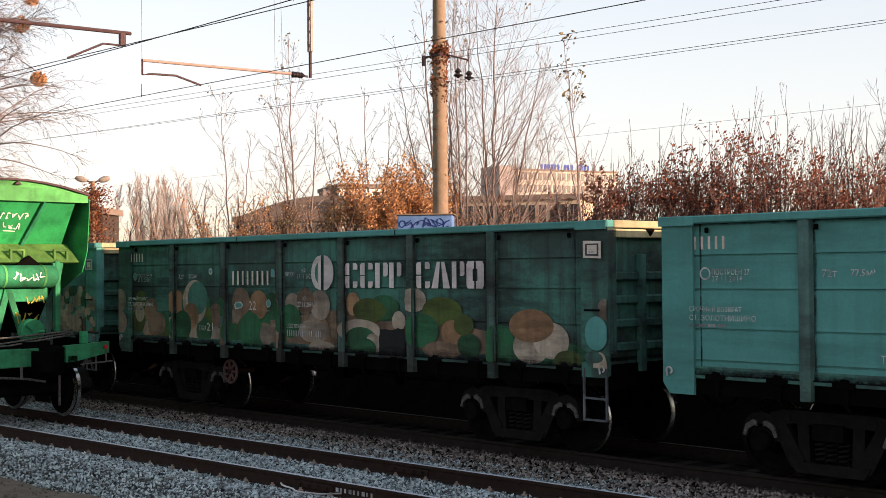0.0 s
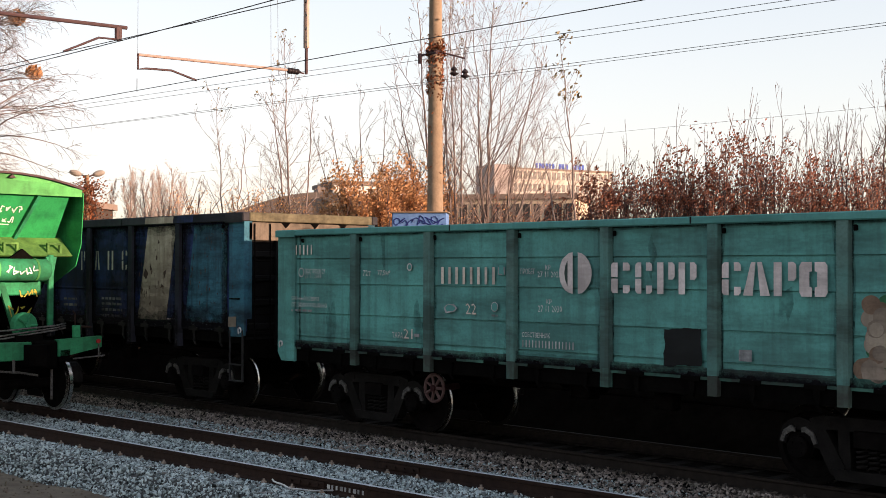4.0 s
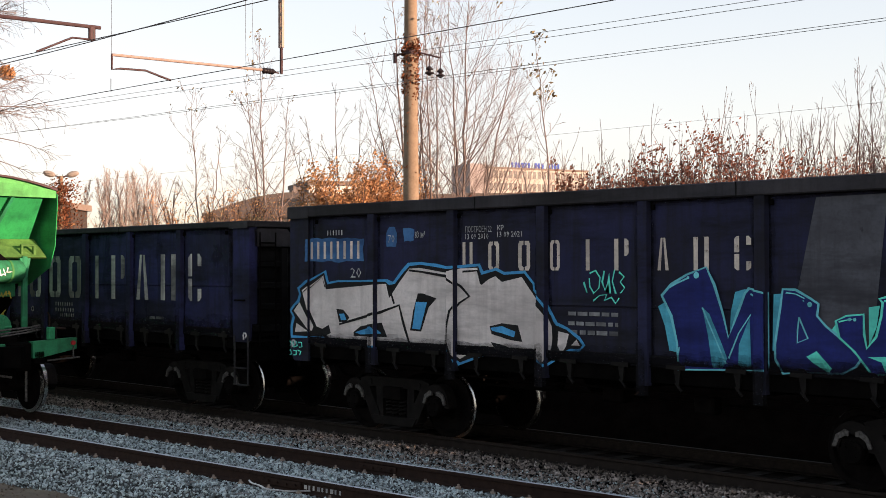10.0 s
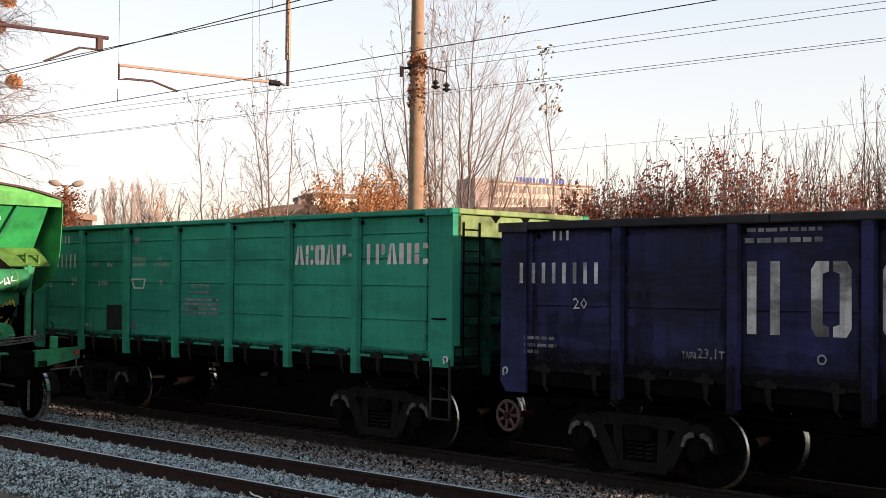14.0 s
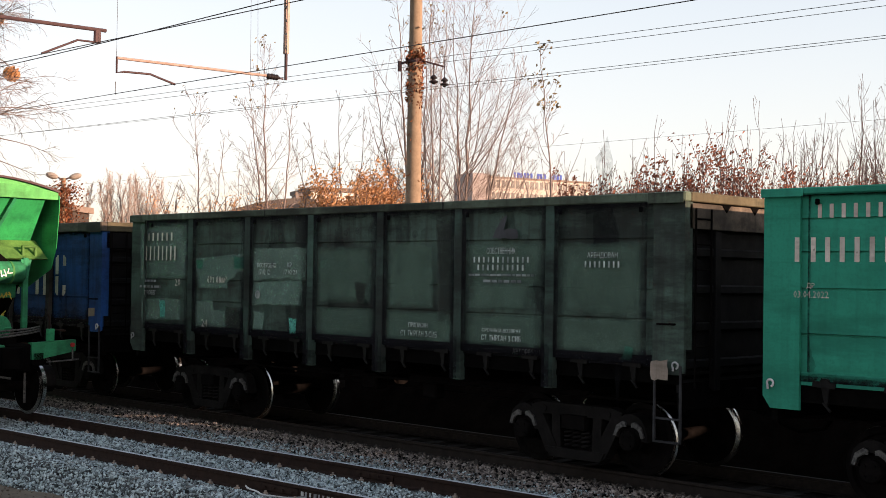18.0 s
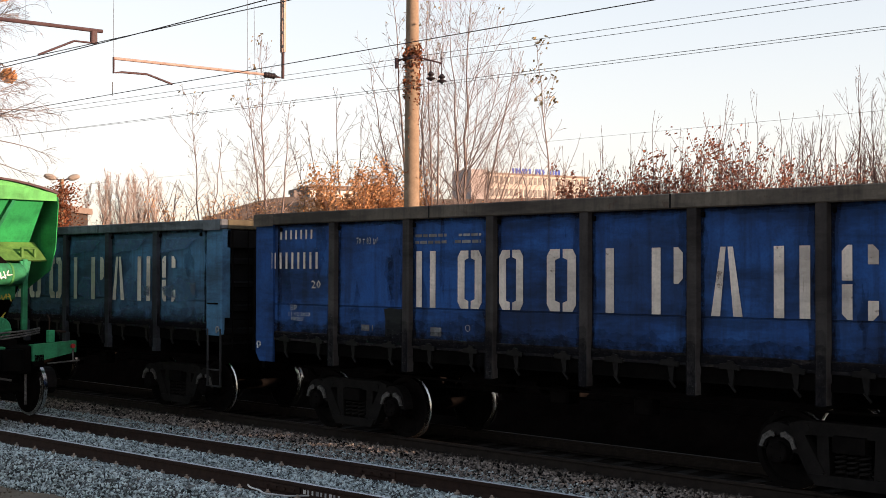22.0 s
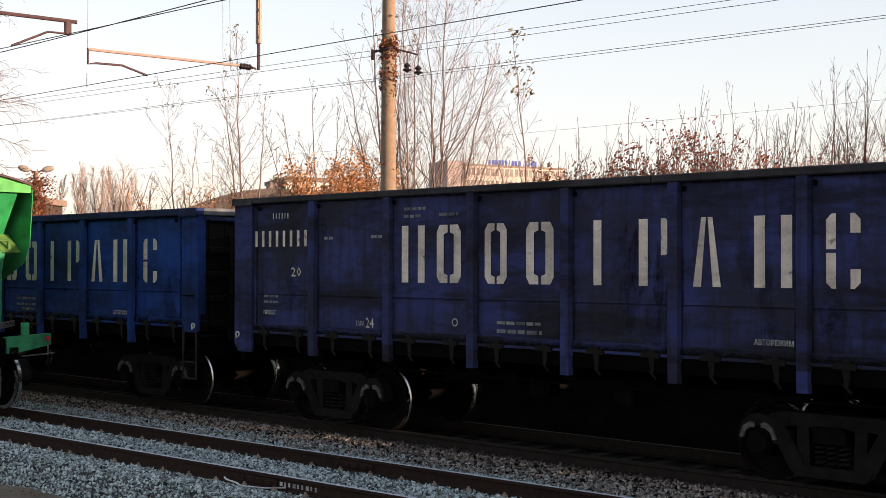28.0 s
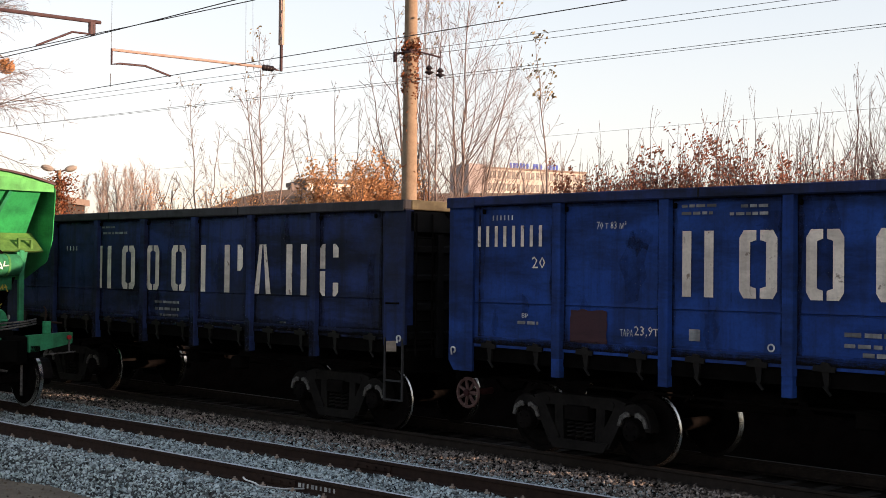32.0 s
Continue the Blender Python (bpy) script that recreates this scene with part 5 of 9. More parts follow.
def marks_d(w):
    patch(w, "painted_stripe", [(3.08, 3.40), (4.10, 3.42), (3.76, 1.58), (2.69, 1.54)], stripe_white)
    rim_coat(w, 3.10, 4.12, 0.03, 3.60, 0.16, stripe_white)
    rim_coat(w, 4.13, 4.80, 0.03, 3.60, 0.16, old_navy)
    rim_coat(w, 4.81, 5.85, 0.03, 3.60, 0.16, navy_post)
    patch(w, "painted_panel", [(4.74, 3.41), (5.82, 3.40), (5.81, 1.58), (4.42, 1.57)], teal_blue)
    patch(w, "rust_patch", [(2.99, 2.59), (3.10, 2.50), (3.02, 2.37), (2.91, 2.46)], rustspot)
    patch(w, "rust_patch", [(3.16, 2.70), (3.23, 2.58), (3.16, 2.54)], rustspot)
    patch(w, "rust_patch", [(3.47, 3.15), (3.52, 3.10), (3.45, 3.07)], rustspot)
    patch(w, "rust_patch", [(2.84, 2.25), (2.91, 2.17), (2.84, 2.07)], rustspot)
    patch(w, "rust_patch", [(3.65, 2.51), (3.77, 2.58), (3.70, 2.40)], rustspot)
    patch(w, "rust_patch", [(3.59, 2.30), (3.68, 2.24), (3.55, 2.21)], rustspot)
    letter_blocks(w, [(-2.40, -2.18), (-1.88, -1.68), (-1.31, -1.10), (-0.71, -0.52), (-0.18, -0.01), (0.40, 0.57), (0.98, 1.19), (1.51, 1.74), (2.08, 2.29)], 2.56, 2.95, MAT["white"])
    digit_bars(w, 5, -5.75, 3.11, 0.92, 0.14, MAT["white"])
    digit_bars(w, 8, -5.93, 2.72, 1.32, 0.22, MAT["white"])
    stencil(w, "20 т", -4.00, 2.75, 0.25, 0.11, MAT["dim"])
    stencil(w, "83 м³", -3.40, 2.75, 0.37, 0.13, MAT["dim"])
    digit_bars(w, 6, -1.99, 3.13, 0.92, 0.08, MAT["dim"])
    bar(w, 1.28, 2.12, 1.95, 2.02, MAT["dim"])
    bar(w, 1.28, 2.12, 1.84, 1.91, MAT["dim"])
    bar(w, 1.28, 2.12, 1.72, 1.79, MAT["dim"])
    bar(w, 1.28, 2.12, 1.60, 1.67, MAT["dim"])
    bar(w, -0.35, 0.23, 1.92, 1.98, MAT["dim"])
    bar(w, -0.35, 0.23, 1.79, 1.86, MAT["dim"])
    bar(w, 3.80, 4.14, 1.61, 1.65, MAT["white"])
    patch(w, "notice_plate", [(5.90, 1.72), (6.18, 1.73), (6.18, 1.55), (5.90, 1.54)], MAT["plate"])
    patch(w, "paint_patch", [(-5.87, 2.06), (-4.87, 2.05), (-4.87, 1.70), (-5.87, 1.71)], bright_blue)


def marks_e(w):
    patch(w, "painted_stripe", [(3.20, 3.39), (4.06, 3.40), (3.87, 1.67), (2.80, 1.63)], stripe_grey)
    patch(w, "painted_panel", [(4.81, 3.39), (5.84, 3.39), (5.83, 1.45), (4.52, 1.39)], teal_grey)
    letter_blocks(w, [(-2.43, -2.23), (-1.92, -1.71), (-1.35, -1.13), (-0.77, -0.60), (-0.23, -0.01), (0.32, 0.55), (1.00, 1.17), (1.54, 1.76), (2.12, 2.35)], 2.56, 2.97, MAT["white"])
    patch(w, "paint_patch", [(-6.00, 3.09), (-4.60, 3.07), (-4.60, 2.70), (-6.00, 2.71)], plate_blue)
    digit_bars(w, 8, -5.95, 2.75, 1.32, 0.28, MAT["white"])
    patch(w, "paint_patch", [(-4.06, 3.14), (-4.00, 3.23), (-3.89, 3.23), (-3.84, 3.13), (-3.84, 2.93), (-4.06, 2.93)], plate_blue)
    patch(w, "paint_patch", [(-3.68, 3.20), (-3.45, 3.20), (-3.45, 3.00), (-3.68, 3.00)], plate_blue)
    stencil(w, "70", -4.03, 2.99, 0.15, 0.12, MAT["dim"])
    stencil(w, "83 м³", -3.43, 3.05, 0.22, 0.10, MAT["dim"])
    digit_bars(w, 6, -5.50, 3.13, 0.42, 0.08, MAT["dim"])
    stencil(w, "20", -4.91, 2.45, 0.26, 0.16, MAT["dim"])
    stencil(w, "ПОСТРОЕН 22", -2.37, 3.11, 0.52, 0.09, MAT["dim"])
    stencil(w, "13 09 2010", -2.37, 3.01, 0.46, 0.08, MAT["dim"])
    stencil(w, "КР", -1.74, 3.13, 0.12, 0.07, MAT["dim"])
    stencil(w, "13 09 2021", -1.74, 3.03, 0.46, 0.08, MAT["dim"])
    bar(w, -0.45, 0.38, 1.96, 2.03, MAT["dim"])
    bar(w, -0.45, 0.38, 1.83, 1.90, MAT["dim"])
    bar(w, -0.45, 0.38, 1.71, 1.79, MAT["dim"])
    patch(w, "spray_outline", [(-6.37, 1.45), (-6.38, 1.66), (-6.32, 1.81), (-6.41, 1.90), (-6.33, 1.98), (-6.20, 2.08), (-6.15, 2.18), (-6.20, 2.28), (-5.99, 2.40), (-5.74, 2.49), (-5.51, 2.57), (-5.44, 2.38), (-5.20, 2.41), (-4.65, 2.41), (-4.05, 2.43), (-3.91, 2.39), (-3.72, 2.57), (-3.58, 2.68), (-3.31, 2.69), (-2.95, 2.66), (-2.73, 2.62), (-2.31, 2.65), (-2.08, 2.66), (-2.01, 2.55), (-1.75, 2.60), (-1.61, 2.54), (-1.22, 2.56), (-1.05, 2.39), (-1.04, 2.30), (-0.79, 2.08), (-0.64, 1.86), (-0.47, 1.80), (-0.25, 1.68), (-0.16, 1.57), (-0.29, 1.46), (-0.42, 1.48), (-0.62, 1.37), (-0.84, 1.25), (-1.07, 1.39), (-1.54, 1.43), (-1.98, 1.35), (-2.52, 1.18), (-2.72, 1.44), (-4.66, 1.36), (-5.34, 1.36), (-5.56, 1.44), (-5.92, 1.46)], spray_blue)
    patch(w, "spray_outline", [(-6.32, 1.49), (-6.32, 1.64), (-6.26, 1.79), (-6.35, 1.90), (-6.26, 1.98), (-6.14, 2.05), (-6.10, 2.17), (-6.14, 2.26), (-5.95, 2.37), (-5.56, 2.53), (-5.48, 2.34), (-5.20, 2.38), (-4.09, 2.39), (-4.00, 2.34), (-3.87, 2.36), (-3.67, 2.54), (-3.54, 2.63), (-3.31, 2.65), (-2.95, 2.61), (-2.73, 2.58), (-2.11, 2.62), (-2.05, 2.50), (-1.77, 2.56), (-1.62, 2.50), (-1.24, 2.52), (-1.08, 2.37), (-1.07, 2.28), (-0.82, 2.05), (-0.74, 1.90), (-0.67, 1.82), (-0.49, 1.77), (-0.28, 1.64), (-0.21, 1.57), (-0.25, 1.52), (-0.44, 1.51), (-0.84, 1.29), (-1.07, 1.42), (-1.54, 1.46), (-1.98, 1.39), (-2.48, 1.23), (-2.63, 1.30), (-2.72, 1.48), (-5.20, 1.38), (-5.56, 1.49), (-5.99, 1.49)], spray_black)
    patch(w, "spray_fill", [(-6.08, 2.24), (-5.58, 2.48), (-5.51, 2.26), (-4.52, 2.33), (-4.07, 2.36), (-4.00, 2.14), (-3.77, 2.38), (-3.55, 2.59), (-3.31, 2.60), (-2.77, 2.53), (-2.48, 2.59), (-2.13, 2.60), (-2.05, 2.35), (-1.92, 2.43), (-1.78, 2.48), (-1.65, 2.40), (-1.28, 2.47), (-1.14, 2.31), (-0.97, 2.12), (-0.84, 1.98), (-0.74, 1.80), (-0.73, 1.64), (-0.76, 1.44), (-0.86, 1.30), (-1.02, 1.39), (-1.28, 1.42), (-1.60, 1.47), (-2.03, 1.49), (-2.48, 1.28), (-2.66, 1.36), (-2.72, 1.48), (-3.50, 1.42), (-5.20, 1.38), (-5.42, 1.48), (-5.74, 1.64), (-5.95, 1.93)], spray_silver)
    patch(w, "spray_fill", [(-6.29, 1.90), (-6.14, 2.04), (-5.83, 1.65), (-5.89, 1.57)], spray_silver)
    patch(w, "spray_fill", [(-6.26, 1.55), (-6.22, 1.70), (-5.92, 1.57)], spray_silver)
    patch(w, "spray_fill", [(-0.64, 1.55), (-0.62, 1.74), (-0.44, 1.71), (-0.49, 1.55), (-0.57, 1.43)], spray_silver)
    patch(w, "spray_fill", [(-0.40, 1.56), (-0.31, 1.64), (-0.25, 1.56)], spray_silver)
    patch(w, "spray_line", [(-5.73, 1.65), (-5.77, 1.54), (-5.56, 1.49), (-5.39, 1.56), (-5.44, 1.69), (-5.60, 1.62)], spray_black)
    patch(w, "spray_line", [(-5.25, 1.95), (-5.08, 1.94), (-4.93, 1.82), (-5.00, 1.75), (-5.18, 1.74)], spray_black)
    patch(w, "spray_line", [(-4.83, 1.59), (-4.66, 1.69), (-4.17, 1.76), (-4.04, 1.54), (-4.83, 1.53)], spray_black)
    patch(w, "spray_line", [(-3.36, 2.22), (-3.25, 2.22), (-2.96, 2.15), (-3.13, 2.01), (-3.29, 1.65), (-3.53, 1.66), (-3.46, 1.96)], spray_black)
    patch(w, "spray_line", [(-1.89, 1.77), (-1.65, 1.82), (-1.35, 1.80), (-1.27, 1.57), (-1.49, 1.59), (-1.85, 1.66)], spray_black)
    patch(w, "spray_line", [(-1.87, 1.55), (-1.60, 1.51), (-1.33, 1.42), (-1.76, 1.42)], spray_black)
    patch(w, "spray_line", [(-5.18, 1.87), (-5.06, 1.88), (-5.00, 1.78), (-5.13, 1.77)], spray_blue)
    patch(w, "spray_line", [(-4.79, 1.59), (-4.36, 1.70), (-4.17, 1.59), (-4.66, 1.56)], spray_blue)
    patch(w, "spray_line", [(-3.40, 2.09), (-3.16, 2.09), (-3.31, 1.68), (-3.48, 1.69)], spray_blue)
    patch(w, "spray_line", [(-1.87, 1.75), (-1.65, 1.78), (-1.40, 1.71), (-1.42, 1.63), (-1.65, 1.68), (-1.84, 1.71)], spray_blue)
    patch(w, "spray_line", [(-5.18, 1.72), (-4.66, 1.84), (-4.20, 1.94), (-3.76, 2.05), (-3.66, 1.79), (-3.50, 1.41), (-3.54, 1.40), (-3.71, 1.78), (-3.78, 2.02), (-4.18, 1.90), (-4.65, 1.80), (-5.17, 1.69)], spray_black)
    patch(w, "spray_line", [(-3.98, 2.34), (-3.93, 2.21), (-3.86, 2.06), (-3.90, 2.05), (-3.97, 2.21), (-4.02, 2.34)], spray_black)
    patch(w, "spray_line", [(-3.55, 2.58), (-3.30, 2.56), (-2.76, 2.50), (-2.57, 2.40), (-2.43, 2.34), (-2.26, 2.19), (-2.47, 2.08), (-2.60, 1.97), (-2.67, 1.73), (-2.68, 1.53), (-2.60, 1.34), (-2.64, 1.33), (-2.73, 1.52), (-2.71, 1.73), (-2.64, 1.98), (-2.50, 2.10), (-2.31, 2.19), (-2.46, 2.31), (-2.60, 2.38), (-2.78, 2.46), (-3.31, 2.53), (-3.56, 2.55)], spray_black)
    patch(w, "spray_line", [(-2.42, 2.56), (-2.11, 2.57), (-2.04, 2.37), (-2.07, 2.37), (-2.13, 2.55), (-2.42, 2.53)], spray_black)
    patch(w, "spray_line", [(-0.98, 2.14), (-0.75, 1.95), (-0.66, 1.79), (-0.68, 1.60), (-0.75, 1.39), (-0.79, 1.39), (-0.72, 1.60), (-0.70, 1.79), (-0.78, 1.93), (-1.01, 2.12)], spray_black)
    patch(w, "spray_line", [(-6.06, 2.21), (-5.60, 2.46), (-5.51, 2.29), (-5.54, 2.29), (-5.60, 2.45), (-6.04, 2.20)], spray_black)
    patch(w, "spray_tag", [(-6.50, 1.37), (-6.41, 1.42), (-6.32, 1.36), (-6.41, 1.29), (-6.50, 1.36), (-6.47, 1.37), (-6.41, 1.30), (-6.35, 1.35), (-6.41, 1.40), (-6.48, 1.36)], spray_mint)
    patch(w, "spray_tag", [(-6.31, 1.38), (-6.21, 1.40), (-6.17, 1.32), (-6.28, 1.29), (-6.32, 1.37), (-6.29, 1.38), (-6.27, 1.31), (-6.20, 1.33), (-6.22, 1.39), (-6.30, 1.37)], spray_mint)
    patch(w, "spray_tag", [(-6.16, 1.39), (-6.07, 1.39), (-6.05, 1.31), (-6.14, 1.29), (-6.14, 1.31), (-6.08, 1.31), (-6.09, 1.38), (-6.16, 1.37)], spray_mint)
    patch(w, "spray_tag", [(-6.46, 1.23), (-6.36, 1.26), (-6.32, 1.18), (-6.42, 1.15), (-6.43, 1.16), (-6.35, 1.19), (-6.37, 1.24), (-6.45, 1.21)], spray_mint)
    patch(w, "spray_tag", [(-6.29, 1.25), (-6.20, 1.25), (-6.20, 1.17), (-6.29, 1.16), (-6.29, 1.18), (-6.23, 1.18), (-6.23, 1.24), (-6.29, 1.23)], spray_mint)
    patch(w, "spray_tag", [(-6.17, 1.26), (-6.08, 1.24), (-6.11, 1.17), (-6.14, 1.17), (-6.11, 1.23), (-6.18, 1.24)], spray_mint)
    patch(w, "spray_tag", [(-0.16, 2.41), (-0.11, 2.27), (-0.13, 2.27), (-0.19, 2.40)], spray_mint)
    patch(w, "spray_tag", [(-0.08, 2.53), (0.03, 2.57), (0.11, 2.47), (0.09, 2.33), (-0.01, 2.25), (-0.08, 2.34), (-0.09, 2.46), (-0.07, 2.46), (-0.06, 2.35), (-0.00, 2.27), (0.07, 2.33), (0.09, 2.46), (0.02, 2.55), (-0.07, 2.51)], spray_mint)
    patch(w, "spray_tag", [(0.18, 2.55), (0.15, 2.41), (0.18, 2.31), (0.22, 2.41), (0.25, 2.54), (0.28, 2.26), (0.25, 2.26), (0.23, 2.54), (0.24, 2.40), (0.18, 2.29), (0.12, 2.41), (0.16, 2.56)], spray_mint)
    patch(w, "spray_tag", [(0.35, 2.57), (0.31, 2.42), (0.37, 2.26), (0.34, 2.26), (0.29, 2.42), (0.33, 2.57)], spray_mint)
    patch(w, "spray_tag", [(0.42, 2.55), (0.50, 2.48), (0.44, 2.41), (0.51, 2.34), (0.44, 2.26), (0.42, 2.27), (0.49, 2.33), (0.42, 2.41), (0.48, 2.48), (0.40, 2.53)], spray_mint)
    patch(w, "spray_tag", [(-0.02, 2.17), (0.09, 2.24), (0.22, 2.25), (0.18, 2.18), (0.29, 2.22), (0.36, 2.14), (0.40, 2.21), (0.42, 2.20), (0.35, 2.12), (0.28, 2.20), (0.16, 2.16), (0.20, 2.24), (0.10, 2.23), (-0.01, 2.15)], spray_mint)
    patch(w, "spray_outline", [(1.02, 2.11), (1.15, 2.17), (1.23, 1.91), (1.33, 1.54), (1.19, 1.56), (1.12, 1.87)], spray_teal)
    patch(w, "spray_outline", [(2.06, 1.73), (2.08, 2.06), (2.14, 2.30), (2.29, 2.34), (2.17, 1.98)], spray_teal)
    patch(w, "spray_outline", [(2.66, 2.28), (2.79, 2.29), (2.76, 2.11), (2.70, 1.63), (2.64, 1.62)], spray_teal)
    patch(w, "spray_outline", [(3.84, 2.15), (3.97, 2.17), (3.93, 1.93), (3.84, 1.73)], spray_mint)
    patch(w, "spray_outline", [(4.27, 2.09), (4.35, 2.15), (4.45, 2.20), (4.41, 1.87), (4.37, 1.74), (4.23, 1.74)], spray_mint)
    patch(w, "spray_outline", [(3.37, 1.86), (3.45, 1.96), (3.51, 1.79)], spray_mint)
    patch(w, "spray_outline", [(1.06, 2.25), (1.21, 2.40), (1.45, 2.52), (1.74, 2.61), (1.87, 2.39), (1.98, 2.06), (2.05, 1.76), (2.14, 2.02), (2.26, 2.29), (2.32, 2.36), (2.60, 2.30), (2.60, 1.38), (1.31, 1.32), (1.29, 1.66), (1.20, 1.99)], spray_cyan)
    patch(w, "spray_fill", [(1.10, 2.24), (1.24, 2.38), (1.47, 2.50), (1.73, 2.59), (1.83, 2.38), (1.95, 2.05), (2.04, 1.74), (2.18, 2.02), (2.29, 2.28), (2.34, 2.33), (2.58, 2.28), (2.57, 1.40), (1.33, 1.34), (1.32, 1.66), (1.24, 2.00)], spray_navy)
    patch(w, "spray_outline", [(2.77, 2.35), (2.95, 2.35), (3.14, 2.25), (3.25, 2.18), (3.23, 2.04), (3.34, 1.93), (3.60, 1.75), (3.76, 1.57), (3.70, 1.48), (3.53, 1.39), (3.00, 1.38), (2.77, 1.35), (2.66, 1.52), (2.66, 1.71), (2.73, 2.11)], spray_cyan)
    patch(w, "spray_fill", [(2.79, 2.33), (2.94, 2.32), (3.12, 2.23), (3.22, 2.17), (3.20, 2.04), (3.31, 1.92), (3.57, 1.73), (3.73, 1.57), (3.67, 1.49), (3.52, 1.41), (2.99, 1.40), (2.79, 1.37), (2.69, 1.53), (2.69, 1.70), (2.76, 2.11)], spray_navy)
    patch(w, "spray_outline", [(3.43, 1.99), (3.57, 2.06), (3.79, 2.08), (3.80, 1.86), (3.82, 1.71), (3.91, 1.83), (3.97, 2.05), (3.99, 2.20), (3.95, 2.25), (4.08, 2.29), (4.23, 2.27), (4.22, 2.05), (4.16, 1.82), (4.14, 1.64), (4.17, 1.42), (3.87, 1.39), (3.66, 1.65), (3.47, 1.80)], spray_mint)
    patch(w, "spray_fill", [(3.46, 1.99), (3.58, 2.04), (3.77, 2.06), (3.77, 1.85), (3.81, 1.68), (3.94, 1.82), (4.00, 2.05), (4.02, 2.21), (3.98, 2.24), (4.08, 2.26), (4.21, 2.25), (4.19, 2.06), (4.13, 1.83), (4.11, 1.64), (4.15, 1.43), (3.88, 1.42), (3.68, 1.66), (3.50, 1.81)], spray_navy)
    patch(w, "spray_outline", [(4.40, 1.83), (4.41, 1.99), (4.47, 2.18), (4.60, 2.30), (4.73, 2.35), (4.89, 2.33), (5.03, 2.23), (5.12, 2.10), (5.21, 1.92), (5.11, 1.88), (5.18, 1.85), (5.35, 1.88), (5.61, 1.91), (5.65, 1.80), (5.71, 1.63), (5.86, 1.44), (5.08, 1.41), (4.65, 1.41), (4.50, 1.49), (4.43, 1.68)], spray_mint)
    patch(w, "spray_fill", [(4.43, 1.83), (4.44, 1.98), (4.50, 2.17), (4.62, 2.29), (4.73, 2.33), (4.88, 2.31), (5.01, 2.22), (5.10, 2.09), (5.19, 1.93), (5.08, 1.88), (5.17, 1.83), (5.35, 1.86), (5.60, 1.89), (5.62, 1.80), (5.68, 1.62), (5.84, 1.45), (5.08, 1.43), (4.66, 1.43), (4.52, 1.50), (4.46, 1.69)], spray_navy)
    patch(w, "spray_line", [(1.68, 2.11), (1.78, 2.03), (1.95, 1.68), (2.03, 1.50), (1.96, 1.38), (1.82, 1.38), (1.76, 1.76)], spray_teal)
    patch(w, "spray_line", [(2.34, 2.00), (2.36, 1.40), (2.18, 1.39), (2.19, 1.67)], spray_teal)
    patch(w, "spray_line", [(1.69, 2.11), (1.86, 1.76), (2.02, 1.44), (2.00, 1.43), (1.84, 1.76), (1.67, 2.10)], spray_cyan)
    patch(w, "spray_line", [(2.04, 1.51), (2.18, 1.81), (2.35, 2.04), (2.36, 2.03), (2.20, 1.81), (2.06, 1.50)], spray_cyan)
    patch(w, "spray_line", [(3.00, 2.02), (3.11, 1.78), (2.96, 1.72), (2.96, 1.87), (2.98, 2.02), (3.00, 2.02), (2.98, 1.87), (2.97, 1.73), (3.09, 1.78), (2.98, 2.01)], spray_cyan)
    patch(w, "spray_line", [(1.35, 1.61), (1.33, 1.48), (1.36, 1.34), (1.34, 1.34), (1.31, 1.48), (1.33, 1.61)], spray_cyan)
    patch(w, "spray_line", [(3.08, 1.57), (3.21, 1.64), (3.40, 1.45), (3.36, 1.40), (3.17, 1.50)], spray_mint)
    patch(w, "spray_line", [(3.83, 1.60), (4.13, 1.62), (4.13, 1.42), (4.03, 1.44), (3.99, 1.55)], spray_mint)
    patch(w, "spray_line", [(4.64, 1.88), (4.69, 1.92), (4.77, 1.86), (4.80, 1.80), (5.14, 1.90), (5.19, 1.87), (5.12, 1.78), (4.94, 1.72), (4.71, 1.69), (4.64, 1.77)], spray_mint)
    patch(w, "spray_line", [(4.71, 1.68), (4.95, 1.71), (4.99, 1.59), (4.90, 1.51), (4.78, 1.57)], teal_grey)
    patch(w, "spray_line", [(4.65, 1.75), (4.70, 1.61), (4.83, 1.51), (4.95, 1.49), (5.03, 1.54), (5.10, 1.68), (5.12, 1.78), (5.15, 1.78), (5.13, 1.68), (5.05, 1.52), (4.95, 1.46), (4.81, 1.49), (4.68, 1.60), (4.62, 1.75)], spray_mint)
    patch(w, "spray_line", [(1.14, 2.32), (1.30, 2.41), (1.46, 2.47), (1.47, 2.45), (1.31, 2.39), (1.15, 2.31)], spray_cyan)
    patch(w, "spray_line", [(2.36, 2.29), (2.42, 2.26), (2.41, 2.24), (2.35, 2.27)], spray_cyan)
    patch(w, "spray_line", [(2.83, 2.31), (2.96, 2.29), (3.07, 2.24), (3.06, 2.23), (2.95, 2.28), (2.82, 2.29)], spray_cyan)
    patch(w, "spray_line", [(3.48, 1.99), (3.59, 2.01), (3.65, 2.02), (3.65, 2.01), (3.59, 2.00), (3.49, 1.97)], spray_mint)
    patch(w, "spray_line", [(4.02, 2.23), (4.10, 2.24), (4.11, 2.22), (4.03, 2.21)], spray_mint)
    patch(w, "spray_line", [(4.48, 2.10), (4.54, 2.22), (4.63, 2.29), (4.64, 2.27), (4.56, 2.21), (4.49, 2.10)], spray_mint)
    patch(w, "spray_line", [(5.15, 1.80), (5.35, 1.85), (5.44, 1.86), (5.44, 1.84), (5.35, 1.83), (5.16, 1.79)], spray_mint)
    disc(w, 1.60, 2.50, 0.04, spray_cyan)
    disc(w, 1.48, 2.47, 0.02, spray_cyan)
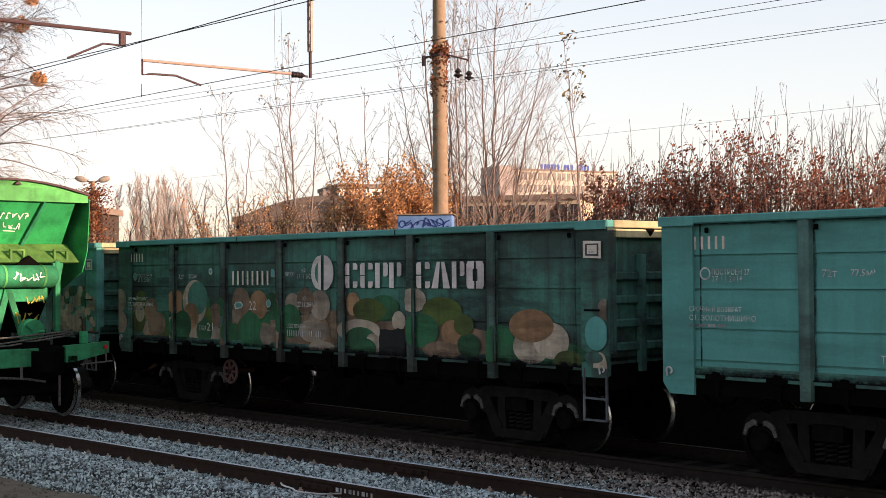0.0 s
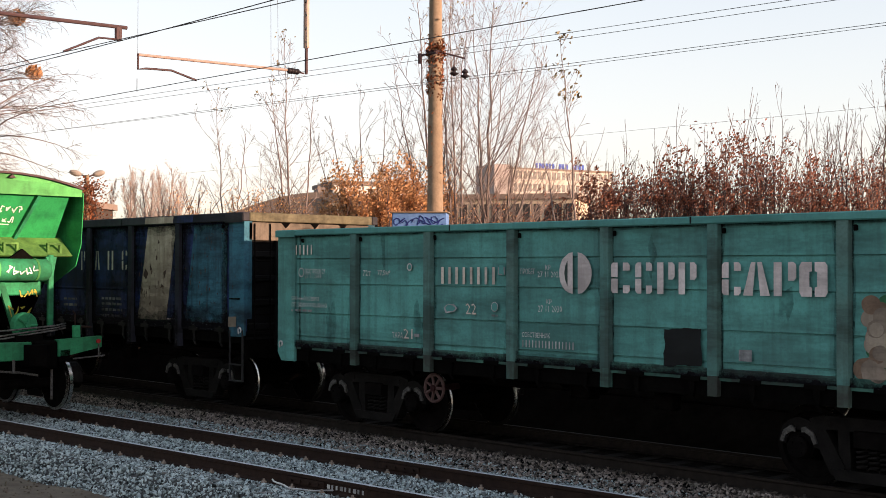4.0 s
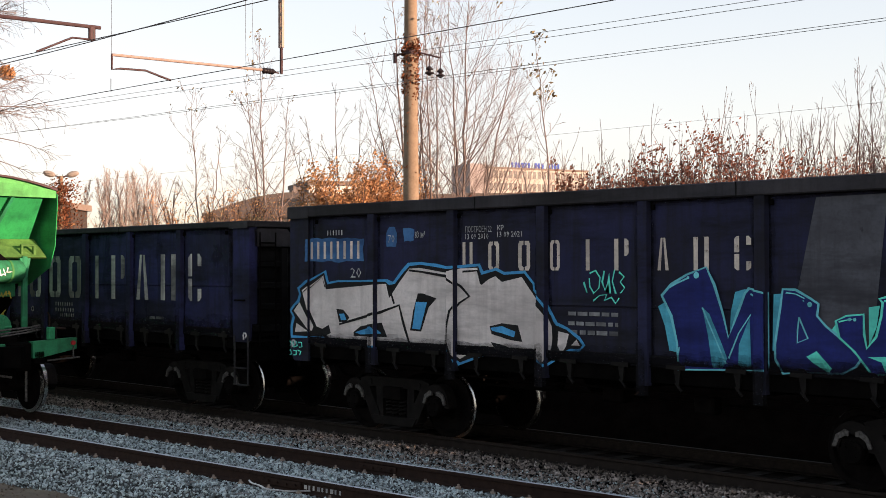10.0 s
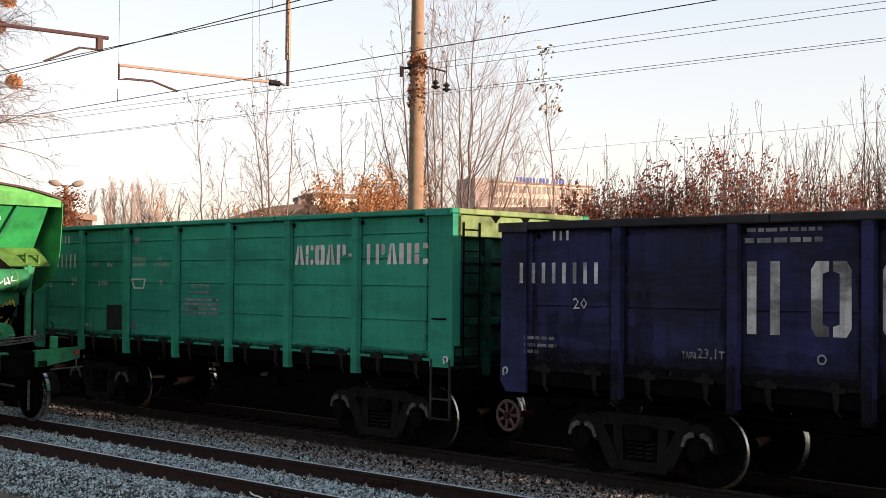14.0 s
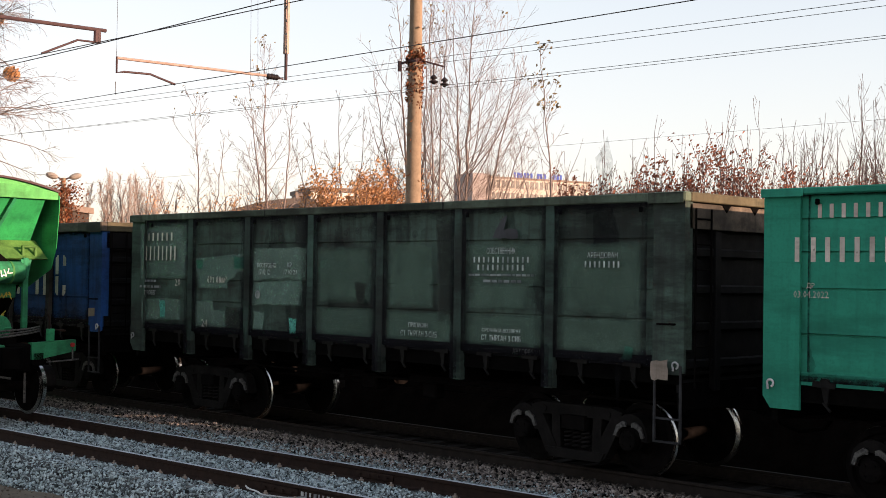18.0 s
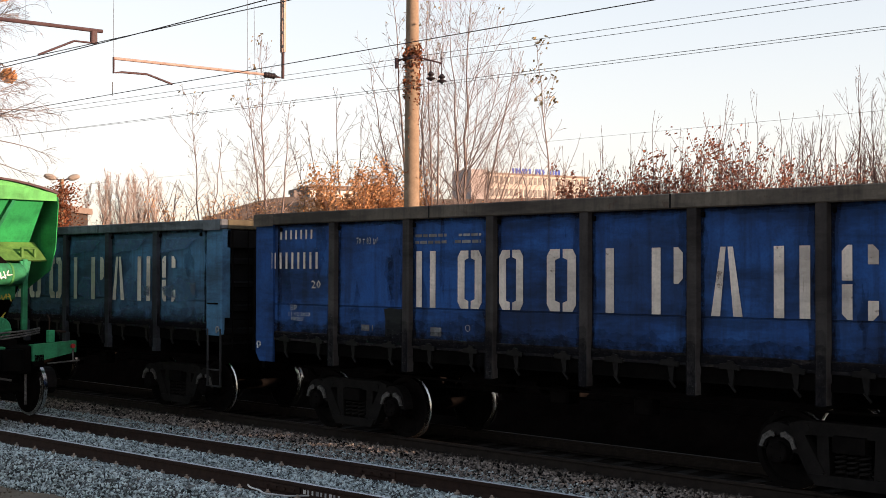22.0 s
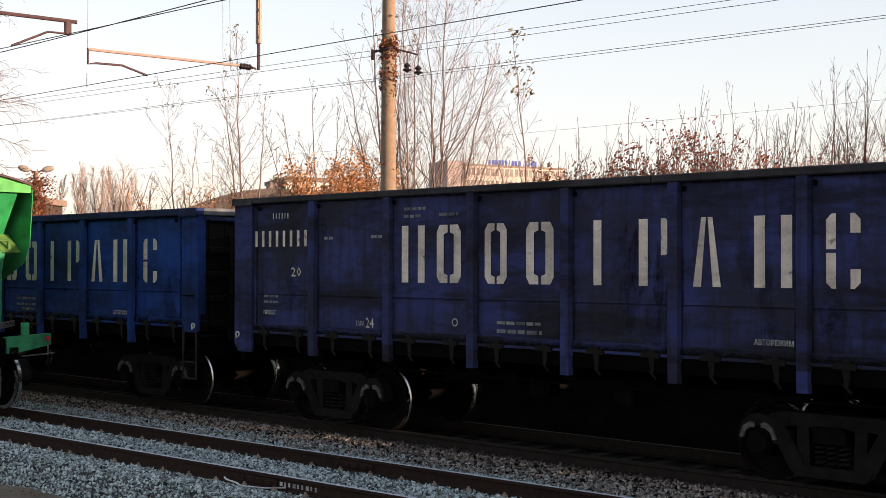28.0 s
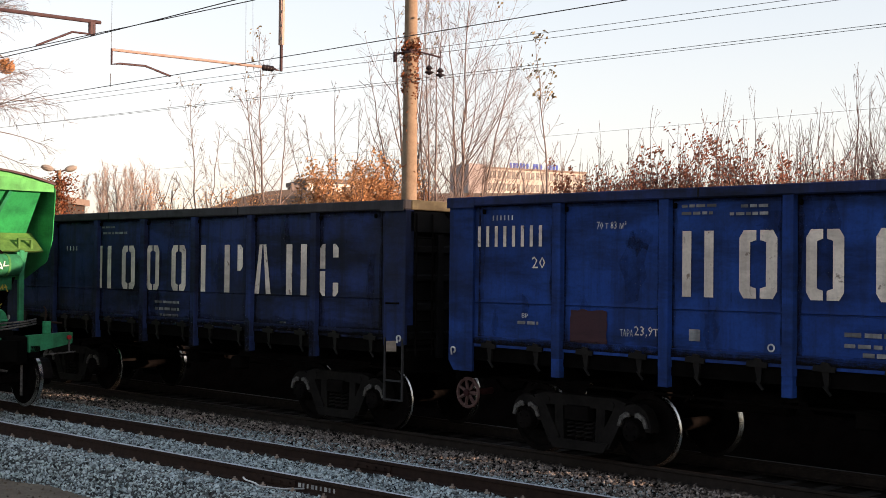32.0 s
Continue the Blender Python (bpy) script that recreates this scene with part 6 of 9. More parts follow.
    disc(w, 2.51, 2.21, 0.03, spray_cyan)
    disc(w, 2.43, 2.23, 0.01, spray_cyan)
    disc(w, 3.13, 2.17, 0.03, spray_cyan)
    disc(w, 3.05, 2.21, 0.01, spray_cyan)
    disc(w, 3.68, 2.01, 0.02, spray_cyan)
    disc(w, 3.62, 2.01, 0.02, spray_cyan)
    disc(w, 4.16, 2.21, 0.02, spray_cyan)
    disc(w, 4.73, 2.29, 0.03, spray_cyan)
    disc(w, 4.65, 2.27, 0.01, spray_cyan)
    disc(w, 5.49, 1.85, 0.03, spray_cyan)
    disc(w, 5.41, 1.85, 0.01, spray_cyan)
    disc(w, 4.88, 1.67, 0.02, spray_cyan)
    disc(w, 2.41, 1.79, 0.01, spray_cyan)
    stencil(w, "2020", 5.91, 1.61, 0.24, 0.11, MAT["mint"])


def marks_f(w):
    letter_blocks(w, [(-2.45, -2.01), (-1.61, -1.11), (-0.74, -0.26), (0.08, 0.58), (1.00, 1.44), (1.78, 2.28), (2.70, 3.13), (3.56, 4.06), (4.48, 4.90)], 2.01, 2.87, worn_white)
    digit_bars(w, 8, -6.09, 2.59, 1.46, 0.28, MAT["dim"])
    digit_bars(w, 3, -5.51, 3.17, 0.35, 0.13, MAT["dim"])
    stencil(w, "20", -5.12, 2.25, 0.24, 0.15, MAT["dim"])
    stencil(w, "ТАРА", -3.37, 1.67, 0.21, 0.09, MAT["dim"])
    stencil(w, "23,1т", -3.14, 1.67, 0.38, 0.14, MAT["dim"])
    bar(w, -5.95, -5.42, 1.82, 1.88, MAT["dim"])
    bar(w, -5.95, -5.41, 1.72, 1.78, MAT["dim"])
    bar(w, -5.94, -5.69, 1.63, 1.69, MAT["dim"])
    digit_bars(w, 8, -0.49, 1.84, 0.77, 0.07, MAT["dim"])
    digit_bars(w, 8, -0.49, 1.72, 0.82, 0.07, MAT["dim"])
    digit_bars(w, 8, -0.27, 1.61, 0.60, 0.07, MAT["dim"])
    bar(w, 3.18, 3.66, 1.65, 1.72, MAT["dim"])
    bar(w, -2.49, -1.47, 3.22, 3.28, MAT["dim"])
    bar(w, -2.48, -1.46, 3.09, 3.17, MAT["dim"])
    disc(w, -1.47, 1.75, 0.06, MAT["dim"])
    disc(w, -1.47, 1.75, 0.04, navy)


def marks_g(w):
    letter_blocks(w, [(2.64, 2.89), (2.93, 3.13), (3.18, 3.42), (3.46, 3.68), (3.73, 3.95), (4.02, 4.18), (4.39, 4.61), (4.67, 4.88), (4.93, 5.16), (5.21, 5.48), (5.55, 5.84)], 2.86, 3.18, MAT["logo"],
                  (WEDGE, HOOK, RING, WEDGE, FLAG, DASH, POST, FLAG, WEDGE, PAIR, HOOK), 0.36)
    digit_bars(w, 6, -5.77, 3.33, 0.88, 0.16, MAT["white"])
    digit_bars(w, 8, -6.04, 2.83, 1.43, 0.28, MAT["white"])
    stencil(w, "20", -4.84, 2.46, 0.22, 0.17, MAT["white"])
    stencil(w, "69,5 т", -3.97, 2.84, 0.26, 0.10, MAT["white"])
    stencil(w, "88 м³", -3.41, 2.84, 0.23, 0.11, MAT["white"])
    patch(w, "black_square", [(-3.41, 2.08), (-2.84, 2.09), (-2.83, 1.60), (-3.40, 1.58)], MAT["blackpatch"])
    bar(w, -2.39, -2.21, 3.28, 3.47, MAT["dim"])
    patch(w, "emblem", [(-2.50, 2.61), (-1.96, 2.61), (-2.03, 2.41), (-2.39, 2.41)], MAT["white"])
    patch(w, "emblem", [(-2.45, 2.58), (-2.02, 2.58), (-2.07, 2.44), (-2.35, 2.44)], green)
    stencil(w, "ПОСТРОЕН 5", -2.47, 2.94, 0.50, 0.08, MAT["white"])
    stencil(w, "03.04.2019", -2.46, 2.84, 0.47, 0.08, MAT["white"])
    stencil(w, "КР", -1.55, 2.95, 0.13, 0.07, MAT["dim"])
    stencil(w, "03.04.2030", -1.67, 2.84, 0.52, 0.08, MAT["white"])
    disc(w, -1.43, 2.53, 0.05, MAT["dim"])
    stencil(w, "СОБСТВЕННИК", -0.40, 2.45, 0.58, 0.07, MAT["dim"])
    bar(w, -0.45, 0.24, 2.35, 2.41, MAT["dim"])
    bar(w, -0.65, 0.49, 2.21, 2.27, MAT["dim"])
    bar(w, -0.65, 0.49, 2.13, 2.19, MAT["dim"])
    bar(w, -0.65, 0.49, 2.05, 2.11, MAT["dim"])
    bar(w, -0.65, 0.49, 1.97, 2.03, MAT["dim"])
    bar(w, -4.25, -3.97, 1.63, 1.71, MAT["dim"])
    bar(w, -2.47, -2.29, 1.63, 1.82, MAT["dim"])
    stencil(w, "ДР", -5.86, 2.52, 0.10, 0.07, MAT["white"])
    stencil(w, "03.04.2022", -6.00, 2.42, 0.44, 0.08, MAT["white"])
    stencil(w, "120 КМ/Ч", -3.73, 2.46, 0.38, 0.10, MAT["white"])
    bar(w, 3.24, 3.46, 1.47, 1.51, MAT["dim"])


def marks_h(w):
    for a, b in zip(POSTS[2:], POSTS[3:] + (5.93,)):
        patch(w, "paint_patch", [(a + 0.13, 2.06), (b - 0.16, 2.08), (b - 0.15, 1.60), (a + 0.14, 1.58)], moss_clean)
    patch(w, "paint_patch", [(2.66, 3.06), (4.06, 3.07), (4.08, 2.52), (2.68, 2.53)], moss_clean)
    patch(w, "paint_patch", [(4.42, 3.04), (5.74, 3.05), (5.73, 2.16), (4.44, 2.15)], moss_clean)
    patch(w, "paint_patch", [(-6.04, 3.51), (-4.56, 3.5), (-4.53, 2.53), (-6.0, 2.51)], old_mint2)
    patch(w, "paint_patch", [(-5.98, 2.11), (-4.78, 2.11), (-4.76, 1.74), (-5.97, 1.7)], old_mint2)
    patch(w, "paint_patch", [(-5.43, 2.07), (-5.24, 2.07), (-5.23, 1.76), (-5.41, 1.77)], mint_patch)
    patch(w, "paint_patch", [(-4.22, 2.85), (-2.82, 2.94), (-2.79, 2.68), (-3.22, 2.48), (-3.26, 2.35), (-4.11, 2.35), (-4.21, 2.64)], old_mint)
    patch(w, "paint_patch", [(-3.08, 2.91), (-2.77, 2.89), (-2.77, 2.68), (-3.05, 2.69)], mint_patch2)
    patch(w, "paint_patch", [(-4.22, 2.84), (-4.02, 2.84), (-4.04, 2.67), (-4.21, 2.67)], mint_patch2)
    patch(w, "paint_patch", [(-4.19, 2.09), (-3.67, 2.1), (-3.65, 1.95), (-3.28, 1.93), (-3.27, 1.67), (-4.18, 1.63)], old_mint2)
    patch(w, "paint_patch", [(-3.28, 2.01), (-2.73, 1.99), (-2.72, 1.65), (-3.27, 1.62)], old_stain)
    patch(w, "paint_patch", [(-2.48, 3.03), (-1.08, 3.03), (-1.07, 2.53), (-2.46, 2.51)], old_mint2)
    patch(w, "paint_patch", [(-2.46, 2.46), (-1.16, 2.5), (-1.19, 2.09), (-2.45, 2.08)], old_mint)
    patch(w, "paint_patch", [(-2.45, 1.96), (-2.14, 1.94), (-2.19, 1.65), (-2.44, 1.66)], old_mint)
    patch(w, "paint_patch", [(-1.47, 1.87), (-1.27, 1.87), (-1.27, 1.62), (-1.45, 1.61)], mint_patch)
    patch(w, "paint_patch", [(-0.66, 2.84), (-0.34, 2.84), (-0.34, 2.7), (-0.64, 2.7)], mint_patch2)
    patch(w, "paint_patch", [(-0.69, 3.03), (0.51, 3.02), (0.56, 2.2), (-0.67, 2.16)], moss_clean)
    patch(w, "paint_patch", [(1.01, 3.08), (1.92, 3.07), (1.94, 2.16), (1.03, 2.16)], moss_clean)
    patch(w, "paint_patch", [(2.72, 2.52), (3.82, 2.51), (3.82, 2.16), (2.72, 2.15)], moss_clean)
    patch(w, "paint_patch", [(2.02, 3.45), (2.34, 3.44), (2.37, 2.01), (2.08, 2.0)], old_stain)
    patch(w, "paint_patch", [(-1.37, 3.58), (-1.01, 3.57), (-1.0, 3.09), (-1.31, 3.09)], old_stain)
    patch(w, "paint_patch", [(0.2, 2.48), (0.48, 2.48), (0.41, 2.17), (0.25, 2.16)], old_stain)
    patch(w, "paint_patch", [(5.94, 1.58), (6.20, 1.60), (6.20, 1.36), (5.94, 1.35)], MAT["plate"])
    patch(w, "paint_patch", [(5.49, 1.75), (5.64, 1.73), (5.61, 1.56), (5.45, 1.58)], mint_patch2)
    disc(w, -0.03, 3.27, 0.05, old_stain)
    disc(w, 0.25, 3.30, 0.05, old_stain)
    disc(w, -0.58, 3.02, 0.05, old_stain)
    disc(w, 1.23, 2.67, 0.05, old_stain)
    disc(w, 1.57, 3.23, 0.06, old_stain)
    disc(w, 1.24, 2.17, 0.05, old_stain)
    disc(w, 4.55, 3.19, 0.05, old_stain)
    disc(w, 4.77, 2.16, 0.05, old_stain)
    disc(w, 3.77, 3.14, 0.07, old_stain)
    patch(w, "paint_patch", [(3.15, 3.15), (3.38, 3.46), (3.43, 3.46), (3.36, 3.28), (3.63, 3.28), (3.64, 3.15)], MAT["frameink"])
    digit_bars(w, 6, -5.86, 3.20, 0.94, 0.15, MAT["white"])
    digit_bars(w, 8, -5.92, 2.83, 1.11, 0.27, MAT["white"])
    stencil(w, "20", -4.87, 2.36, 0.18, 0.13, MAT["white"])
    stencil(w, "69т 88м³", -3.83, 2.43, 0.60, 0.12, MAT["white"])
    stencil(w, "ПОСТРОЕНО", -2.34, 2.71, 0.52, 0.08, MAT["dim"])
    stencil(w, "17 02 12", -2.29, 2.59, 0.30, 0.09, MAT["dim"])
    stencil(w, "КР", -1.51, 2.72, 0.12, 0.08, MAT["dim"])
    stencil(w, "17 02 23", -1.60, 2.60, 0.35, 0.08, MAT["dim"])
    disc(w, -2.32, 2.25, 0.07, MAT["dim"])
    disc(w, -2.32, 2.25, 0.05, old_mint2)
    stencil(w, "24", -3.98, 1.64, 0.19, 0.13, MAT["white"])
    bar(w, -5.88, -5.51, 2.42, 2.48, MAT["dim"])
    bar(w, -6.00, -5.33, 2.31, 2.37, MAT["dim"])
    stencil(w, "ПРОБЕГ", -5.89, 2.18, 0.39, 0.08, MAT["dim"])
    stencil(w, "СОБСТВЕННИК", 3.06, 2.93, 0.55, 0.09, MAT["dim"])
    digit_bars(w, 12, 2.78, 2.81, 1.11, 0.08, MAT["dim"])
    digit_bars(w, 10, 2.86, 2.70, 0.94, 0.08, MAT["dim"])
    bar(w, 2.71, 4.00, 2.62, 2.66, MAT["dim"])
    bar(w, 3.00, 3.72, 2.53, 2.58, MAT["dim"])
    stencil(w, "АРЕНДОВАН", 4.88, 2.86, 0.50, 0.09, MAT["dim"])
    digit_bars(w, 8, 4.82, 2.75, 0.62, 0.08, MAT["dim"])
    stencil(w, "ПРИПИСАН", 1.47, 1.84, 0.41, 0.07, MAT["dim"])
    stencil(w, "СТ. ТЫРГАН З-СИБ", 1.30, 1.70, 0.78, 0.09, MAT["dim"])
    stencil(w, "СРОЧНЫЙ ВОЗВРАТ", 2.99, 1.83, 0.74, 0.07, MAT["dim"])
    stencil(w, "СТ. ТЫРГАН З-СИБ", 2.98, 1.71, 0.75, 0.08, MAT["dim"])
    stencil(w, "АВТОРЕЖИМ", 3.58, 1.54, 0.55, 0.08, MAT["dim"])


def marks_i(w):
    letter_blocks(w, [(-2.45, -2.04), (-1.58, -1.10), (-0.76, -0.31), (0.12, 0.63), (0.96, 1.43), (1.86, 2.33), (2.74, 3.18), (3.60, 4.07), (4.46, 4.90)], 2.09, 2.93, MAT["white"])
    digit_bars(w, 7, -5.81, 3.16, 0.94, 0.15, MAT["white"])
    digit_bars(w, 8, -5.99, 2.67, 1.27, 0.27, MAT["white"])
    stencil(w, "20", -4.94, 2.35, 0.24, 0.13, MAT["white"])
    stencil(w, "70 т 83 м³", -3.82, 3.05, 0.51, 0.11, MAT["dim"])
    bar(w, -2.47, -1.81, 3.14, 3.20, MAT["dim"])
    bar(w, -2.47, -1.81, 3.04, 3.10, MAT["dim"])
    bar(w, -1.56, -1.11, 3.14, 3.19, MAT["dim"])
    bar(w, -1.64, -1.11, 3.04, 3.10, MAT["dim"])
    stencil(w, "ВР", -5.48, 1.98, 0.16, 0.09, MAT["dim"])
    stencil(w, "11 02 2023", -5.53, 1.89, 0.56, 0.06, MAT["dim"])
    stencil(w, "ПРОБЕГ", -5.46, 1.81, 0.34, 0.06, MAT["dim"])
    bar(w, -3.69, -3.42, 1.70, 1.83, MAT["dim"])
    bar(w, -2.14, -1.91, 1.67, 1.85, MAT["dim"])
    disc(w, -1.37, 1.81, 0.05, MAT["dim"])
    disc(w, -1.37, 1.81, 0.04, vivid_blue)
    patch(w, "notice_plate", [(5.94, 1.86), (6.19, 1.87), (6.19, 1.71), (5.94, 1.69)], MAT["plate"])
    patch(w, "paint_patch", [(-3.15, 2.05), (-2.72, 2.06), (-2.72, 1.53), (-3.14, 1.52)], MAT["blackpatch"])


def marks_j(w):
    patch(w, "paint_patch", [(-5.23, 2.63), (-4.78, 2.62), (-4.80, 2.41), (-5.14, 2.36)], light_stain)
    patch(w, "paint_patch", [(-4.11, 2.71), (-3.71, 2.84), (-3.31, 2.7), (-3.07, 2.53), (-3.21, 2.34), (-3.70, 2.39), (-4.06, 2.32)], light_stain)
    patch(w, "paint_patch", [(-3.51, 3.13), (-2.85, 3.16), (-2.78, 2.95), (-3.32, 2.91)], light_stain)
    patch(w, "paint_patch", [(-4.12, 3.22), (-3.71, 3.24), (-3.81, 3.04), (-4.12, 3.0)], light_stain)
    patch(w, "paint_patch", [(-3.70, 2.0), (-3.21, 2.04), (-3.23, 1.8), (-3.50, 1.79)], light_stain)
    patch(w, "paint_patch", [(-2.30, 3.03), (-1.87, 3.07), (-1.66, 2.83), (-1.91, 2.59), (-2.21, 2.66)], light_stain)
    patch(w, "paint_patch", [(-2.34, 1.97), (-1.70, 2.04), (-1.53, 1.85), (-2.12, 1.74)], light_stain)
    patch(w, "paint_patch", [(-4.72, 2.34), (-4.53, 2.33), (-4.53, 2.12), (-4.68, 2.14)], ochre_stain)
    patch(w, "paint_patch", [(-5.75, 2.46), (-5.45, 2.47), (-5.45, 2.23), (-5.73, 2.24)], ochre_stain)
    patch(w, "paint_patch", [(-3.98, 2.29), (-3.75, 2.3), (-3.78, 2.17), (-3.96, 2.17)], ochre_stain)
    patch(w, "paint_patch", [(-6.48, 2.72), (-6.20, 2.67), (-6.19, 1.61), (-6.43, 1.65)], ochre_stain)
    patch(w, "paint_patch", [(1.06, 2.2), (1.56, 2.55), (2.06, 2.42), (2.26, 2.15), (1.71, 2.02)], light_stain)
    patch(w, "paint_patch", [(1.01, 1.68), (1.61, 1.62), (2.21, 1.75), (2.11, 1.95), (1.31, 1.92)], light_stain)
    patch(w, "paint_patch", [(0.96, 2.95), (1.91, 3.05), (2.21, 3.25), (1.11, 3.25)], light_stain)
    patch(w, "paint_patch", [(2.76, 2.2), (3.26, 2.55), (3.76, 2.42), (3.96, 2.15), (3.41, 2.02)], light_stain)
    patch(w, "paint_patch", [(2.71, 1.68), (3.31, 1.62), (3.91, 1.75), (3.81, 1.95), (3.01, 1.92)], light_stain)
    patch(w, "paint_patch", [(2.66, 2.95), (3.61, 3.05), (3.91, 3.25), (2.81, 3.25)], light_stain)
    patch(w, "paint_patch", [(4.46, 2.2), (4.96, 2.55), (5.46, 2.42), (5.66, 2.15), (5.11, 2.02)], light_stain)
    patch(w, "paint_patch", [(4.41, 1.68), (5.01, 1.62), (5.61, 1.75), (5.51, 1.95), (4.71, 1.92)], light_stain)
    patch(w, "paint_patch", [(4.36, 2.95), (5.31, 3.05), (5.61, 3.25), (4.51, 3.25)], light_stain)
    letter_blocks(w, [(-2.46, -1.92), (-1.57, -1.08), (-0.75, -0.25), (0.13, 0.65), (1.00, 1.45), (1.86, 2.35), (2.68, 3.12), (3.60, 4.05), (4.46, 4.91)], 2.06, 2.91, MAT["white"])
    digit_bars(w, 7, -5.80, 3.23, 0.98, 0.13, MAT["dim"])
    patch(w, "paint_patch", [(-6.03, 3.10), (-4.58, 3.12), (-4.57, 2.78), (-6.02, 2.78)], deep_blue)
    patch(w, "paint_patch", [(-5.96, 2.11), (-4.99, 2.15), (-5.01, 1.56), (-5.95, 1.54)], deep_blue)
    patch(w, "paint_patch", [(-4.22, 1.85), (-3.35, 1.85), (-3.34, 1.53), (-4.22, 1.53)], deep_blue)
    patch(w, "paint_patch", [(-3.25, 2.12), (-2.76, 2.13), (-2.74, 1.54), (-3.23, 1.54)], deep_blue)
    patch(w, "paint_patch", [(-2.15, 1.82), (-1.90, 1.81), (-1.89, 1.54), (-2.14, 1.55)], deep_blue)
    patch(w, "paint_patch", [(-4.91, 2.79), (-4.54, 2.79), (-4.53, 2.38), (-4.90, 2.38)], deep_blue)
    digit_bars(w, 8, -5.99, 2.78, 1.43, 0.27, MAT["white"])
    stencil(w, "20", -4.83, 2.39, 0.26, 0.16, MAT["white"])
    stencil(w, "23", -3.97, 1.57, 0.19, 0.14, MAT["white"])
    stencil(w, ",6 т", -3.77, 1.57, 0.16, 0.09, MAT["dim"])
    stencil(w, "70 т 83 м³", -3.80, 2.86, 0.52, 0.10, MAT["dim"])
    stencil(w, "ТАРА", -4.20, 1.58, 0.20, 0.08, MAT["dim"])
    stencil(w, "ДР 0624", -5.82, 2.00, 0.39, 0.08, MAT["dim"])
    stencil(w, "19.10.20-23", -5.85, 1.89, 0.45, 0.06, MAT["dim"])
    stencil(w, "ПРОБЕГ", -5.76, 1.78, 0.30, 0.07, MAT["dim"])
    patch(w, "paint_patch", [(4.47, 2.33), (4.84, 2.38), (4.90, 2.14), (4.55, 2.16)], ochre_stain)
    patch(w, "paint_patch", [(5.37, 2.42), (5.59, 2.41), (5.58, 2.19), (5.44, 2.22)], ochre_stain)
    patch(w, "paint_patch", [(3.84, 2.36), (4.07, 2.33), (4.04, 2.15), (3.86, 2.15)], ochre_stain)
    bar(w, -2.38, -1.39, 3.24, 3.29, MAT["dim"])
    bar(w, -2.38, -1.79, 3.17, 3.21, MAT["dim"])


def marks_k(w):
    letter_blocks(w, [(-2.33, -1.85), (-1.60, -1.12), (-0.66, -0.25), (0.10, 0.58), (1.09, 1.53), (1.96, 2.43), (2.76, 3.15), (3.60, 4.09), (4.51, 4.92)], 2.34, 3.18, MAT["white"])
    digit_bars(w, 6, -5.42, 3.36, 0.45, 0.09, MAT["dim"])
    digit_bars(w, 8, -5.92, 2.90, 1.46, 0.26, MAT["white"])
    stencil(w, "20", -4.92, 2.41, 0.25, 0.15, MAT["white"])
    stencil(w, "24", -3.12, 1.64, 0.18, 0.15, MAT["white"])
    stencil(w, "ТАРА", -3.35, 1.66, 0.20, 0.08, MAT["dim"])
    bar(w, -0.43, 0.36, 1.78, 1.84, MAT["dim"])
    bar(w, -0.43, 0.38, 1.66, 1.73, MAT["dim"])
    bar(w, -0.24, 0.36, 1.55, 1.62, MAT["dim"])
    stencil(w, "АВТОРЕЖИМ", 3.60, 1.67, 0.51, 0.07, MAT["dim"])
    bar(w, -2.28, -1.83, 3.41, 3.47, MAT["dim"])
    bar(w, -2.28, -1.90, 3.30, 3.36, MAT["dim"])
    bar(w, -1.55, -1.17, 3.31, 3.37, MAT["dim"])
    bar(w, -5.63, -5.26, 2.06, 2.12, MAT["dim"])
    bar(w, -5.63, -5.26, 1.97, 2.02, MAT["dim"])
    stencil(w, "ПРОБЕГ", -5.63, 1.78, 0.33, 0.07, MAT["dim"])
    disc(w, -1.23, 1.78, 0.06, MAT["dim"])
    disc(w, -1.23, 1.78, 0.04, navy)
    bar(w, -4.09, -3.89, 3.00, 3.06, MAT["dim"])
    bar(w, -3.00, -2.75, 3.01, 3.07, MAT["dim"])


